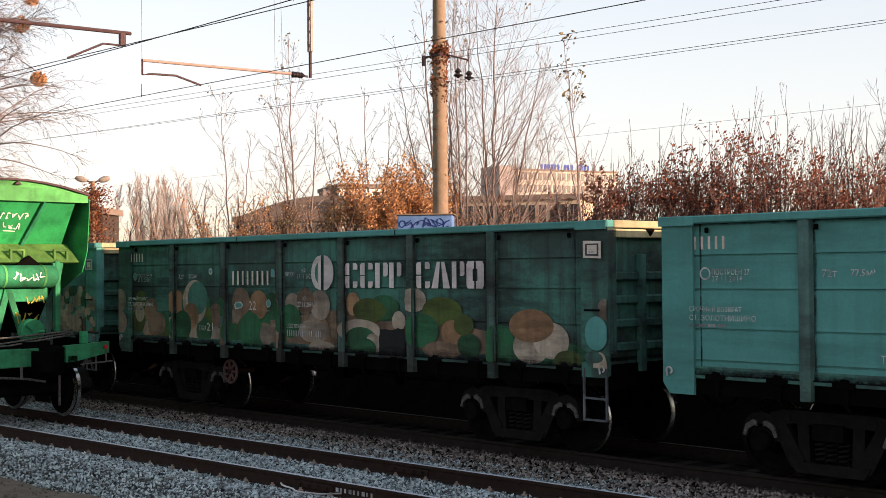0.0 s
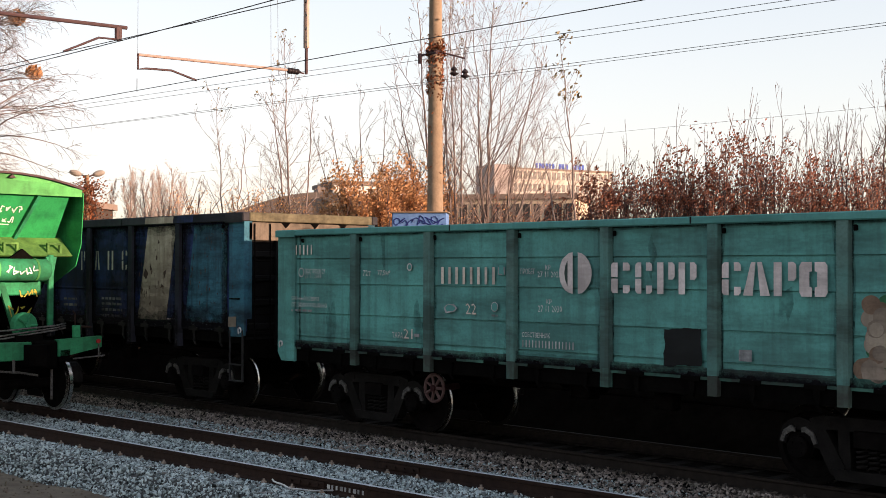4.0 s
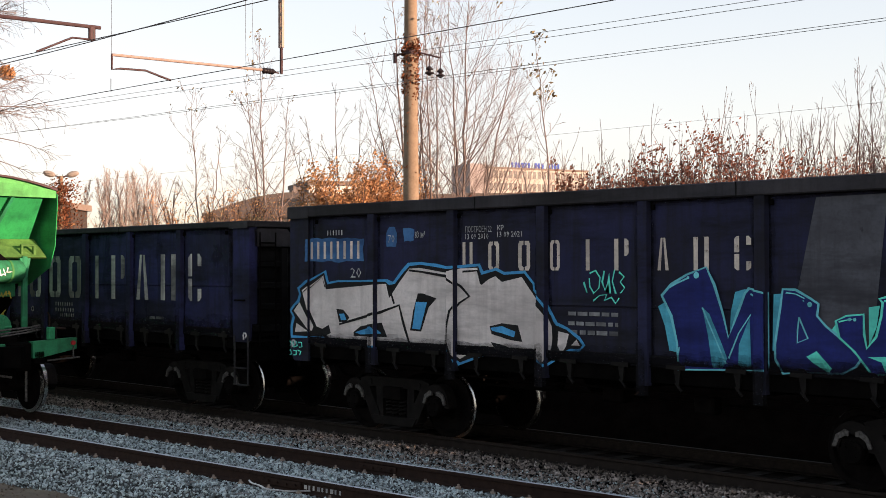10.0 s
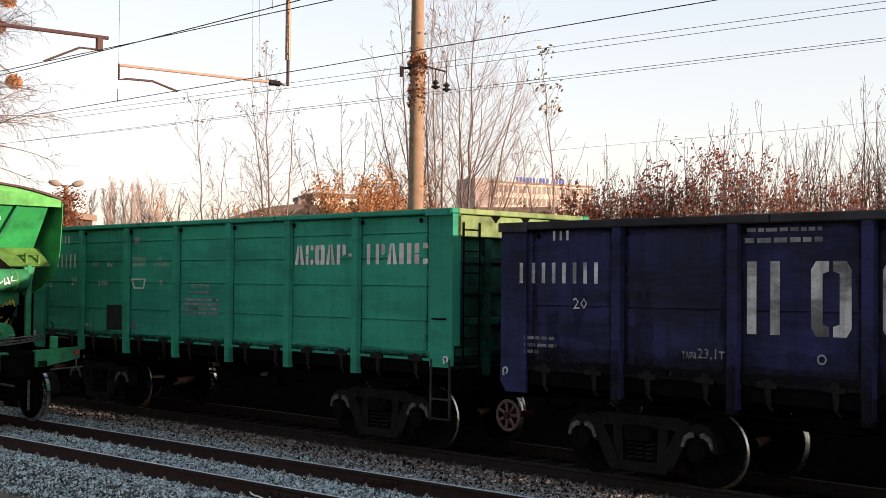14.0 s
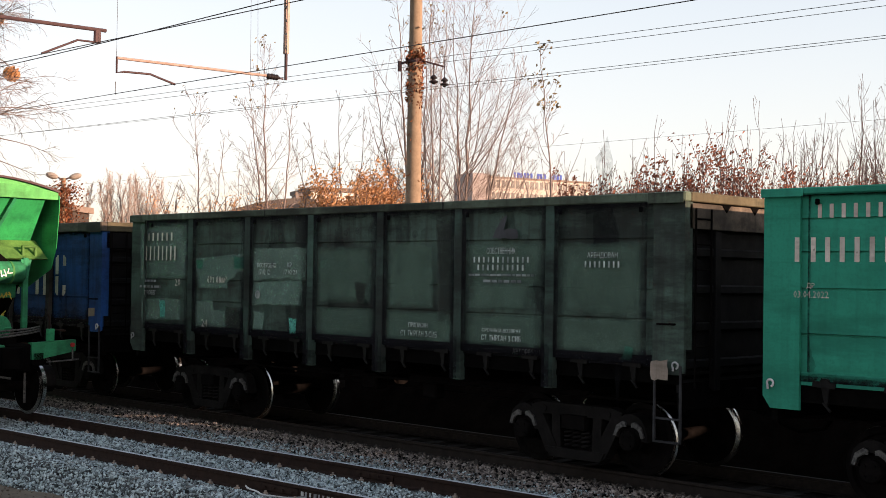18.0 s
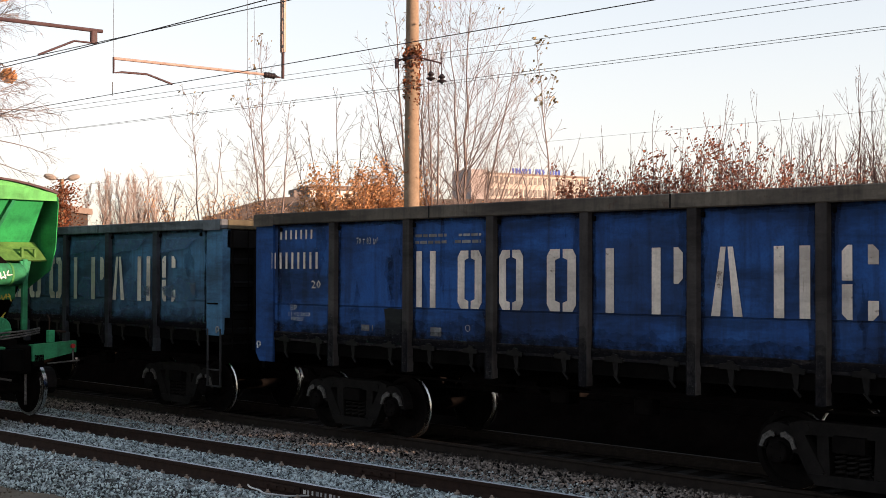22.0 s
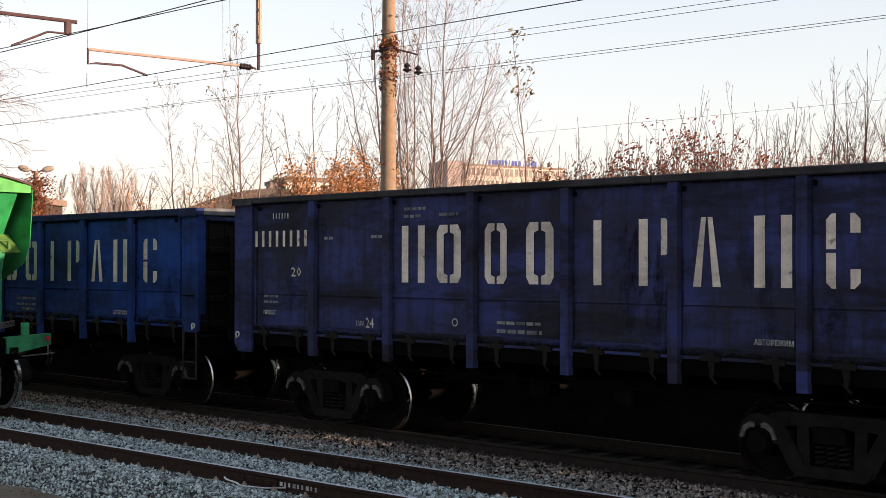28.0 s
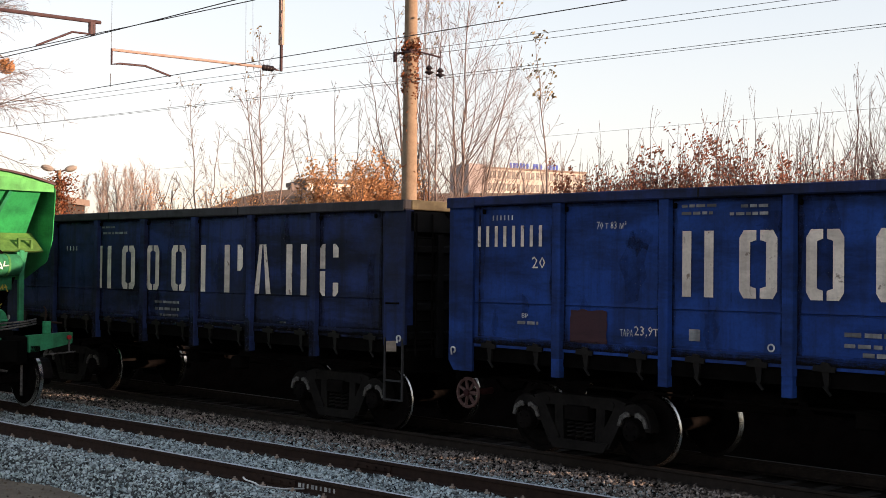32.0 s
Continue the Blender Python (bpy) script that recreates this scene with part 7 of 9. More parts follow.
def marks_l(w):
    letter_blocks(w, [(-2.38, -1.93), (-1.57, -1.06), (-0.69, -0.22), (0.16, 0.65), (1.04, 1.47), (1.87, 2.33), (2.78, 3.19), (3.58, 4.06), (4.62, 5.07)], 2.27, 3.08, MAT["white"])
    digit_bars(w, 6, -5.60, 3.27, 0.43, 0.07, MAT["dim"])
    digit_bars(w, 8, -5.91, 2.90, 1.31, 0.29, MAT["white"])
    stencil(w, "20", -4.84, 2.60, 0.24, 0.16, MAT["white"])
    stencil(w, "70 т 83 м³", -3.72, 3.12, 0.48, 0.10, MAT["dim"])
    stencil(w, "ТАРА", -3.33, 1.74, 0.21, 0.09, MAT["dim"])
    stencil(w, "23,9т", -3.10, 1.74, 0.37, 0.14, MAT["white"])
    patch(w, "paint_patch", [(-4.16, 2.05), (-3.55, 2.06), (-3.54, 1.58), (-4.15, 1.56)], redblack)
    bar(w, -0.21, 0.59, 1.87, 1.94, MAT["dim"])
    bar(w, -0.21, 0.62, 1.75, 1.81, MAT["dim"])
    bar(w, 0.01, 0.58, 1.65, 1.72, MAT["dim"])
    stencil(w, "АВТОРЕЖИМ", 3.59, 1.65, 0.48, 0.08, MAT["dim"])
    bar(w, -2.39, -1.86, 3.37, 3.42, MAT["dim"])
    bar(w, -1.55, -1.18, 3.35, 3.40, MAT["dim"])
    bar(w, -2.39, -1.94, 3.28, 3.33, MAT["dim"])
    bar(w, -1.70, -1.18, 3.26, 3.31, MAT["dim"])
    bar(w, -2.27, -2.11, 1.73, 1.93, MAT["dim"])
    disc(w, -1.13, 1.70, 0.05, MAT["dim"])
    disc(w, -1.13, 1.70, 0.03, royal_blue)
    stencil(w, "ВР", -5.01, 1.92, 0.11, 0.06, MAT["dim"])
    bar(w, -5.09, -4.71, 1.83, 1.89, MAT["dim"])


def marks_m(w):
    letter_blocks(w, [(-2.59, -2.11), (-1.71, -1.24), (-0.82, -0.39), (0.03, 0.50), (0.81, 1.30), (1.71, 2.25), (2.59, 3.05), (3.47, 4.01), (4.35, 4.81)], 2.12, 2.96, MAT["white"])
    bar(w, -0.52, 0.30, 1.88, 1.94, MAT["dim"])
    bar(w, -0.51, 0.30, 1.75, 1.82, MAT["dim"])
    bar(w, -0.34, 0.27, 1.64, 1.70, MAT["dim"])
    bar(w, -2.47, -1.98, 3.31, 3.36, MAT["dim"])
    bar(w, -2.42, -1.53, 3.19, 3.25, MAT["dim"])
    patch(w, "notice_plate", [(6.01, 1.47), (6.23, 1.48), (6.24, 1.32), (6.01, 1.31)], MAT["plate"])
    bar(w, 3.31, 3.49, 1.64, 1.68, MAT["dim"])
    digit_bars(w, 4, -3.90, 2.87, 0.51, 0.09, MAT["dim"])

# ---- the train ----
WAGONS = []


# soot: rise of the dark foot film, soot and painted shade together
def add(left, marks=None, soot=0.0, edges=0.0, late=False, scars=(), over=(), **style):
    w, spin = wagon(style, pose(left + HALF, RAIL_Y, 0))
    low = style.get("bottom", 1.42)
    if edges and not late:
        dark_edges(w, low + 0.02, style["top"] - style["rim"], edges, int(-left) + 7)
    for k, (n, u0, u1, z0, z1, mat, size) in enumerate(scars):
        rust_scars(w, n, u0, u1, z0, z1, int(-left) + k, mat, size)
    if marks:
        marks(w)
    if soot:
        dark_skirt(w, low + 0.02, soot, int(-left))
    if edges and late:
        dark_edges(w, low + 0.02, style["top"] - style["rim"], edges, int(-left) + 7)
    for k, (n, u0, u1, z0, z1, mat, size) in enumerate(over):
        rust_scars(w, n, u0, u1, z0, z1, int(-left) + 50 + k, mat, size)
    WAGONS.append((w, left + HALF, spin))
    return w


FIVE = (1.45, 1.84, 2.33, 2.75)
# cream: sunlight on the teal wagons' end tops, painted in
sunlit_cream = paint("sunlit_cream_top", (0.36, 0.31, 0.18), (0.46, 0.40, 0.25), (0.16, 0.16, 0.10), 0.6)
UZ = dict(ladder=False, latch=MAT["near_black"], bandpaint=sunlit_cream, endrail=sunlit_cream, band=0.13, steppaint=grey_rim, top=3.25, rim=0.10, bottom=1.25, foot=1.04, ribs=FIVE, rimpaint=teal, ends=teal_old, feet=teal_post, chord=teal_old)
# unseen wagons ahead, already past, added to keep the ground in shade
for i in (3, 2, 1):
    add(3.15 + 13.85 * i, label="unseen teal open freight wagon, added for its shade", paint=teal_old, plain=True, **UZ)
add(3.15, marks_a, label="clean teal open freight wagon with white stencils", paint=teal, posts=teal_trim, **UZ, soot=0.05, edges=0.05)
add(-10.53, marks_b, late=True, label="sooty teal open freight wagon with camouflage blotches", wheel=(-2.65, 0.78), paint=teal_old, posts=teal_post, **UZ, scars=((6, -5.8, 5.8, 1.7, 2.9, MAT["skirt"], 0.3),), soot=0.06, edges=0.05)
add(-24.25, marks_c, label="teal open freight wagon with pale emblem and black square", wheel=(-2.65, 0.78), paint=teal_dim, posts=teal_trim, **UZ, scars=((6, -5.8, 5.8, 1.5, 2.9, MAT["skirt"], 0.3),), soot=0.07, edges=0.05)
add(-38.06, marks_d, late=True, label="worn navy open freight wagon with a dirty white stripe", paint=old_navy, posts=navy_post, rimpaint=dark_rim, ends=MAT["endshade"], corner=teal_blue, corner_rear=old_navy, top=3.60, rim=0.16, bottom=1.47, foot=1.12, ribs=(2.16,), scars=((18, -5.8, 5.8, 1.7, 3.2, MAT["skirt"], 0.42),), soot=0.22, edges=0.26, over=((22, 2.6, 4.1, 1.6, 3.2, None, 0.045), (30, 4.3, 6.3, 1.5, 3.3, None, 0.04), (12, -5.9, 2.4, 1.5, 3.2, MAT["skirt"], 0.07)))
add(-51.82, marks_e, bandpaint=MAT["endshade"], label="ink-blue open freight wagon covered in silver and turquoise graffiti", paint=ink_navy, posts=ink_navy, rimpaint=dark_rim, ends=MAT["endshade"], corner=teal_grey, corner_rear=ink_navy, top=3.62, rim=0.18, bottom=1.36, foot=1.10, ribs=(2.08,), soot=0.10, edges=0.08, over=((14, 2.6, 6.3, 2.4, 3.3, MAT["skirt"], 0.05),))
add(-65.76, marks_f, label="dull dark navy open freight wagon with large pale letters", endrail=dark_rim, bandpaint=dark_rim, wheel=(-6.40, 0.72), paint=navy, posts=navy, rimpaint=dark_rim, ends=MAT["endshade"], top=3.43, rim=0.11, bottom=1.42, foot=1.10, ribs=(1.52, 2.28), scars=((18, -5.8, 5.8, 1.7, 3.2, MAT["skirt"], 0.42),), soot=0.18, edges=0.10)
add(-79.53, marks_g, chord=green, label="freshly painted green open freight wagon with white letters", paint=green, feet=green, posts=green, rimpaint=green, ends=green_end, top=3.68, rim=0.08, bottom=1.44, foot=1.15, ribs=(2.0, 2.52, 2.94, 3.32), soot=0.06, edges=0.04, endrail=sunlit_green, bandpaint=sunlit_green)
add(-93.44, marks_h, late=True, label="old moss-green open freight wagon with paint touch-ups", paint=moss, posts=moss_post, rimpaint=moss_rim, ends=MAT["endshade"], top=3.70, rim=0.12, bottom=1.52, foot=1.12, ribs=(2.09, 2.47, 3.12), scars=((26, -2.4, 5.8, 2.0, 3.4, MAT["skirt"], 0.55),), soot=0.10, edges=0.13, over=((20, -5.8, 5.8, 1.6, 3.4, MAT["skirt"], 0.08),))
add(-107.37, marks_i, bandpaint=MAT["endshade"], chord=grime_post, label="vivid blue open freight wagon with brown dusty posts", paint=vivid_blue, posts=grime_post, rimpaint=brown_rim, ends=MAT["endshade"], corner=vivid_blue, top=3.60, rim=0.19, bottom=1.49, foot=1.12, ribs=(2.07,), scars=((18, -5.8, 5.8, 1.7, 3.2, MAT["skirt"], 0.42),), soot=0.18, edges=0.10, over=((14, -5.8, 6.2, 1.6, 3.3, MAT["skirt"], 0.06),))
add(-121.17, marks_j, bandpaint=MAT["endshade"], chord=blue_grime, label="faded pale blue open freight wagon with grey posts", paint=sky_blue, posts=blue_grime, rimpaint=grey_rim, ends=MAT["endshade"], top=3.55, rim=0.17, bottom=1.58, foot=1.12, ribs=(2.09,), scars=((18, -5.8, 5.8, 1.7, 3.2, MAT["skirt"], 0.42),), soot=0.18, edges=0.08, over=((16, -5.8, 6.2, 1.6, 3.3, MAT["skirt"], 0.06),))
add(-135.13, marks_k, chord=dull_navy, endrail=dark_rim, bandpaint=dark_rim, band=0.1, label="dusty navy open freight wagon with large white letters", paint=dull_navy, posts=dull_navy, rimpaint=dark_rim, ends=MAT["endshade"], top=3.72, rim=0.10, bottom=1.48, foot=1.15, ribs=(2.1,), scars=((18, -5.8, 5.8, 1.7, 3.2, MAT["skirt"], 0.42),), soot=0.06, edges=0.04, over=((14, -5.8, 6.2, 1.6, 3.3, MAT["skirt"], 0.06),))
add(-149.01, marks_l, chord=royal_blue, endrail=grey_rim, bandpaint=deep_navy, band=0.1, label="royal blue open freight wagon with bright white letters", wheel=(-6.16, 0.79), paint=royal_blue, posts=royal_blue, rimpaint=deep_navy, ends=MAT["endshade"], top=3.61, rim=0.13, bottom=1.50, foot=1.14, ribs=(2.10,), scars=((18, -5.8, 5.8, 1.7, 3.2, MAT["skirt"], 0.42),), soot=0.08, edges=0.08, over=((14, -5.8, 6.2, 1.6, 3.3, MAT["skirt"], 0.05),))
add(-162.75, marks_m, bandpaint=MAT["endshade"], chord=deep_navy, label="dark navy open freight wagon with white letters", paint=deep_navy, posts=deep_navy, rimpaint=dark_rim, ends=MAT["endshade"], top=3.62, rim=0.15, bottom=1.50, foot=1.14, ribs=(2.10,), scars=((18, -5.8, 5.8, 1.7, 3.2, MAT["skirt"], 0.42),), soot=0.11, edges=0.10, over=((14, -5.8, 6.2, 1.6, 3.3, MAT["skirt"], 0.06),))
add(-176.61, None, label="plain dark open freight wagon at the train's tail", paint=ink_navy, posts=ink_navy, rimpaint=dark_rim, top=3.5, rim=0.13)

# ---- standing hopper wagon on the near track ----
def hopper():
    bright = paint("bright_green_paint", (0.010, 0.27, 0.075), (0.014, 0.32, 0.095), (0.008, 0.10, 0.04), 0.5)
    lime = paint("dusty_lime_paint", (0.055, 0.27, 0.075), (0.085, 0.33, 0.10), (0.04, 0.13, 0.045), 0.5)
    # lip yellowed by dust and low sun, both put into its paint
    olive = paint("sunlit_dusty_lip", (0.078, 0.195, 0.045), (0.12, 0.235, 0.060), (0.034, 0.085, 0.025), 0.6)
    frame_green = paint("frame_green_paint", (0.012, 0.20, 0.085), (0.02, 0.24, 0.11), (0.016, 0.05, 0.03), 0.5)
    tag = paint("white_tag", (0.62, 0.66, 0.62), (0.70, 0.74, 0.70), (0.4, 0.45, 0.4), 0.3)
    gold = paint("yellow_tag", (0.35, 0.30, 0.04), (0.42, 0.36, 0.06), (0.15, 0.13, 0.03), 0.4)
    red = paint("red_marker", (0.30, 0.02, 0.02), (0.35, 0.03, 0.03), (0.1, 0.02, 0.02), 0.4)
    # local frame: x = 0 at the end wall's top, the wagon runs to -x; rail tops at z = 0
    h = thing("hopper_wagon", "bright green covered hopper wagon with arched roof", "freight wagon", NEAR @ pose(-4.0, -0.02, 0))
    arch = [(1.58 * math.sin(a), 3.98 + 0.24 * (math.cos(a * 1.0) ** 2)) for a in np.linspace(-math.pi / 2, math.pi / 2, 15)]
    bm = B()
    prism(bm, arch + [(1.58, 3.92), (-1.58, 3.92)], "x", -12.4, -0.04)
    part("roof", bm, lime, h)
    bm = B()
    prism(bm, [(y * 1.01, z + 0.025) for y, z in arch] + [(y * 0.99, z - 0.01) for y, z in arch[::-1]], "x", -12.4, 0.03)
    part("roof_edge", bm, MAT["darksteel"], h)
    bm = B()
    crease = [(1.56, 3.98), (0.9, 4.07), (0, 4.10), (-0.9, 4.07), (-1.56, 3.98)]
    prism(bm, crease + [(-1.56, 3.84), (1.56, 3.84)], "x", -0.04, 0.0)
    part("gable", bm, lime, h)
    bm = B()
    prism(bm, [(0.08, 4.13), (0.22, 4.13), (0.15, 4.19)], "x", -0.05, 0.05)
    part("roof_hatch_lug", bm, MAT["darksteel"], h)
    for s in (-1, 1):
        bm = B()
        prism(bm, [(-12.4, 3.92), (0.0, 3.92), (0.02, 3.75), (-0.06, 2.95), (-0.25, 2.55), (-1.1, 2.2), (-11.2, 2.2), (-12.4, 2.9)], "y", s * 1.58 - 0.008, s * 1.58 + 0.008)
        part("side_wall", bm, bright, h)
        for x in np.arange(-11.5, -0.6, 1.25):
            bm = B()
            box(bm, x - 0.05, x + 0.05, min(s * 1.60, s * 1.68), max(s * 1.60, s * 1.68), 2.2, 3.9)
            part("side_post", bm, bright, h)
    # sloping end, then the lower lip
    bm = B()
    prism(bm, [(-0.14, 3.86), (-0.10, 3.86), (-0.66, 3.05), (-0.70, 3.05)], "y", -1.55, 1.36)
    part("end_slope", bm, bright, h)
    bm = B()
    prism(bm, [(-0.66, 3.09), (-0.62, 3.07), (-0.16, 2.74), (-0.20, 2.72)], "y", -1.55, 1.46)
    part("end_lip", bm, olive, h)
    bm = B()
    prism(bm, [(-0.11, 3.84), (-0.03, 3.84), (-0.58, 3.04), (-0.66, 3.04)], "y", 0.60, 0.66)
    rib = part("end_rib", bm, frame_green, h)
    rib.matrix_basis = pose(0, 0.62, 3.45, 0, 0, 0) @ pose(0, 0, 0, -14, 0, 0) @ pose(0, -0.62, -3.45)
    # solid near-black wedges: the dark of the openings put into colour
    for y in (-0.62, 0.42):
        bm = B()
        prism(bm, [(y - 0.28, 2.66), (y + 0.28, 2.66), (y + 0.02, 2.86)], "x", -0.19, -0.12)
        part("gusset_opening", bm, MAT["near_black"], h)
    for y in (0.12, 0.98):
        bm = B()
        for o in (0, 0.25):
            box(bm, -0.28, -0.22, y + o, y + o + 0.05, 2.74, 2.95, 0.01)
        box(bm, -0.28, -0.22, y, y + 0.3, 2.94, 2.98, 0.01)
        part("lifting_loop", bm, olive, h)
    # reservoir across the end
    bm = B()
    lathe(bm, [(0.02, -1.5), (0.15, -1.49), (0.20, -1.43), (0.20, 0.77), (0.15, 0.83), (0.02, 0.84)], 24, "y")
    tank = part("air_reservoir", bm, frame_green, h, "round green air reservoir", pose(0.1, 0, 2.48), smooth=True)
    for y in (-0.2, 0.55):
        bm = B()
        lathe(bm, [(0.195, y - 0.02), (0.208, y - 0.02), (0.208, y + 0.02), (0.195, y + 0.02)], 24, "y")
        part("strap", bm, lime, tank)
    bm = B()
    box(bm, 0.04, 0.12, 0.83, 0.93, 1.45, 2.75, 0.01)
    prism(bm, [(0.78, 2.72), (0.99, 2.72), (0.93, 2.4), (0.83, 2.4)], "x", 0.05, 0.11)
    part("stanchion", bm, frame_green, h)
    for y0, y1 in ((-0.25, 0.0), (0.28, -0.02), (-1.2, -0.95)):
        bm = B()
        prism(bm, [(y0 - 0.06, 1.4), (y0 + 0.06, 1.4), (y1 + 0.06, 2.3), (y1 - 0.06, 2.3)], "x", -0.1, -0.04)
        part("brace", bm, frame_green, h)
    bm = B()
    box(bm, -0.55, -0.08, -1.4, 0.8, 2.02, 2.28, 0.02)
    part("cross_girder", bm, frame_green, h)
    bm = B()
    prism(bm, [(-1.1, 2.25), (-0.9, 2.25), (-1.6, 1.4), (-1.9, 1.4)], "y", -1.3, 1.3)
    part("chute", bm, MAT["near_black"], h)
    # brake drum and rods on the platform
    bm = B()
    lathe(bm, [(0.02, -0.09), (0.2, -0.09), (0.22, -0.07), (0.22, 0.07), (0.2, 0.09), (0.02, 0.09)], 20, "x")
    part("brake_drum", bm, frame_green, h, at=pose(0.75, 0.02, 1.52))
    bm = B()
    for i in range(5):
        a = i * 2 * math.pi / 5
        rod(bm, (0.86, 0.02, 1.52), (0.86, 0.02 + 0.2 * math.cos(a), 1.52 + 0.2 * math.sin(a)), 0.018, n=6)
    rod(bm, (0.8, 0.02, 1.52), (0.92, 0.02, 1.52), 0.05, n=10)
    part("drum_spokes", bm, frame_green, h)
    for y, z0, z1 in ((-0.6, 1.34, 1.46), (-0.5, 1.30, 1.42), (-0.4, 1.44, 1.5)):
        bm = B()
        path_rod(bm, [(0.5, -1.5, z0 - 0.05), (0.95, y, z0), (0.9, 0.55, z1), (0.6, 0.9, z1 + 0.02)], 0.016, 6)
        part("brake_rod", bm, MAT["bright"], h)
    bm = B()
    box(bm, 0.85, 1.12, -1.4, -0.02, 0.93, 1.24, 0.015)
    part("end_beam", bm, frame_green, h)
    bm = B()
    prism(bm, [(0.48, 1.26), (1.33, 1.30), (1.33, 1.10), (0.62, 0.97), (0.48, 0.97)], "x", 0.98, 1.12)
    part("end_beam", bm, frame_green, h)
    bm = B()
    rod(bm, (1.1, 1.25, 1.21), (1.16, 1.25, 1.21), 0.04, n=12)
    part("red_lamp", bm, red, h, "small round red tail marker")
    bm = B()
    box(bm, 1.0, 1.1, 0.80, 0.92, 1.28, 1.50, 0.01)
    part("bracket", bm, frame_green, h)
    bm = B()
    path_rod(bm, [(1.08, 0.82, 1.5), (1.08, 0.82, 1.7), (1.08, 0.78, 1.76)], 0.014)
    path_rod(bm, [(1.05, 0.95, 1.48), (1.05, 1.15, 1.46)], 0.02)
    part("uncoupling_lever", bm, MAT["rust"], h)
    bm = B()
    path_rod(bm, [(1.14, 0.75, 0.92), (1.14, 1.38, 0.95)], 0.014)
    path_rod(bm, [(1.13, 1.26, 1.15), (1.13, 1.26, 0.95)], 0.014)
    part("handrail", bm, MAT["bright"], h)
    bm = B()
    path_rod(bm, [(1.05, -1.5, 0.85), (1.05, -0.2, 0.72), (1.1, 0.1, 0.66)], 0.02)
    path_rod(bm, [(1.12, -0.35, 0.95), (1.12, -0.35, 0.72)], 0.025)
    path_rod(bm, [(1.0, 0.42, 1.1), (1.0, 0.42, 0.22)], 0.022)
    part("brake_hanger", bm, MAT["bright"], h)
    bm = B()
    box(bm, 0.3, 1.1, 0.05, 0.48, 0.75, 1.25, 0.03)
    box(bm, 0.9, 1.12, 0.5, 0.72, 0.86, 1.1, 0.02)
    prism(bm, [(1.0, -0.16), (1.0, 0.16), (1.35, 0.2), (1.5, 0.05), (1.38, -0.2)], "z", 0.85, 1.2)
    box(bm, -11.5, 1.0, -0.25, 0.25, 0.95, 1.35)
    part("draft_gear", bm, MAT["near_black"], h)
    spin = []
    for x in (-0.38, -10.6):
        bogie(h, x, spin)
    # painted scrawls on the end slope and reservoir: plain strokes
    def scrawl(name, strokes, mat, at):
        bm = B()
        for pts in strokes:
            for p, q in zip(pts[:-1], pts[1:]):
                d = Vector((0, q[0] - p[0], q[1] - p[1]))
                n = Vector((0, -d.z, d.y)).normalized() * 0.010
                a, b = Vector((0, *p)), Vector((0, *q))
                bm.faces.new([bm.verts.new(v) for v in (a - n, b - n, b + n, a + n)])
        ob = part(name, bm, mat, h)
        ob.matrix_basis = at
    rnd = random.Random(4)
    def scribble(y, z, w, ht):
        pts = [(y, z + ht * rnd.random())]
        for i in range(4):
            pts.append((y + w * rnd.random(), z + ht * rnd.random()))
        return pts
    row = [scribble(-0.04 + k * 0.115, -0.02, 0.10, 0.17) for k in range(5)]
    row2 = [scribble(-0.05 + k * 0.115, -0.22, 0.10, 0.15) for k in range(4)]
    lean = pose(-0.318, 0, 3.52, 0, 34.6, 0)
    scrawl("scrawl", row + row2 + [[(0.1, -0.25), (0.34, -0.26)]], tag, lean)
    row3 = [scribble(-0.10 + k * 0.125, -0.09, 0.11, 0.18) for k in range(5)]
    scrawl("scrawl", row3, tag, pose(0.306, 0.02, 2.48))
    scrawl("scrawl", [scribble(0.26 + k * 0.09, 1.98, 0.08, 0.16) for k in range(4)], gold, pose(-0.07, 0.1, 0))
    scrawl("scrawl", [scribble(0.02 + k * 0.12, 1.62, 0.11, 0.22) for k in range(4)], gold, pose(-0.03, 0.1, 0))


hopper()

# ---- overhead line: pole, portal, hanging struts, arms and wires ----
POLE = (-22.3, 21.1)
bm = B()
rod(bm, (0, 0, -0.7), (0, 0, 11.0), 0.225, 0.135, 20)
pole = thing("catenary_pole", "tall tapered concrete pole with dry climbing leaves", "pole", pose(*POLE, 0), bm=bm, material=MAT["concrete"], smooth=True)
pole.data.set_sharp_from_angle(angle=radians(50))
bm = B()
lathe(bm, [(0.155, 7.70), (0.18, 7.70), (0.18, 7.80), (0.155, 7.80)], 20, "z")
part("pole_clamp", bm, MAT["darksteel"], pole)


bm = B()
path_rod(bm, [(0.08, 0.08, 7.78), (0.49, 0.51, 7.63)], 0.022)
path_rod(bm, [(0.49, 0.51, 7.80), (0.49, 0.51, 7.30)], 0.012)
path_rod(bm, [(0.31, 0.32, 7.69), (0.31, 0.32, 7.38)], 0.012)
bracket = part("feeder_bracket", bm, MAT["darksteel"], pole)
for dx, dy, z in ((0.31, 0.32, 7.30), (0.49, 0.51, 7.24)):
    bm = B()
    lathe(bm, [(0.025, z - 0.10), (0.04, z - 0.08), (0.11, z - 0.05), (0.11, z - 0.025), (0.045, z), (0.045, z + 0.03), (0.085, z + 0.045), (0.085, z + 0.07), (0.025, z + 0.13)], 14, "z")
    part("insulator", bm, MAT["insulator"], bracket, "dark porcelain bell insulator", pose(dx, dy, 0), smooth=True)
bm = B()
path_rod(bm, [(-0.1, -0.1, 7.75), (-0.25, -0.27, 7.68)], 0.025)
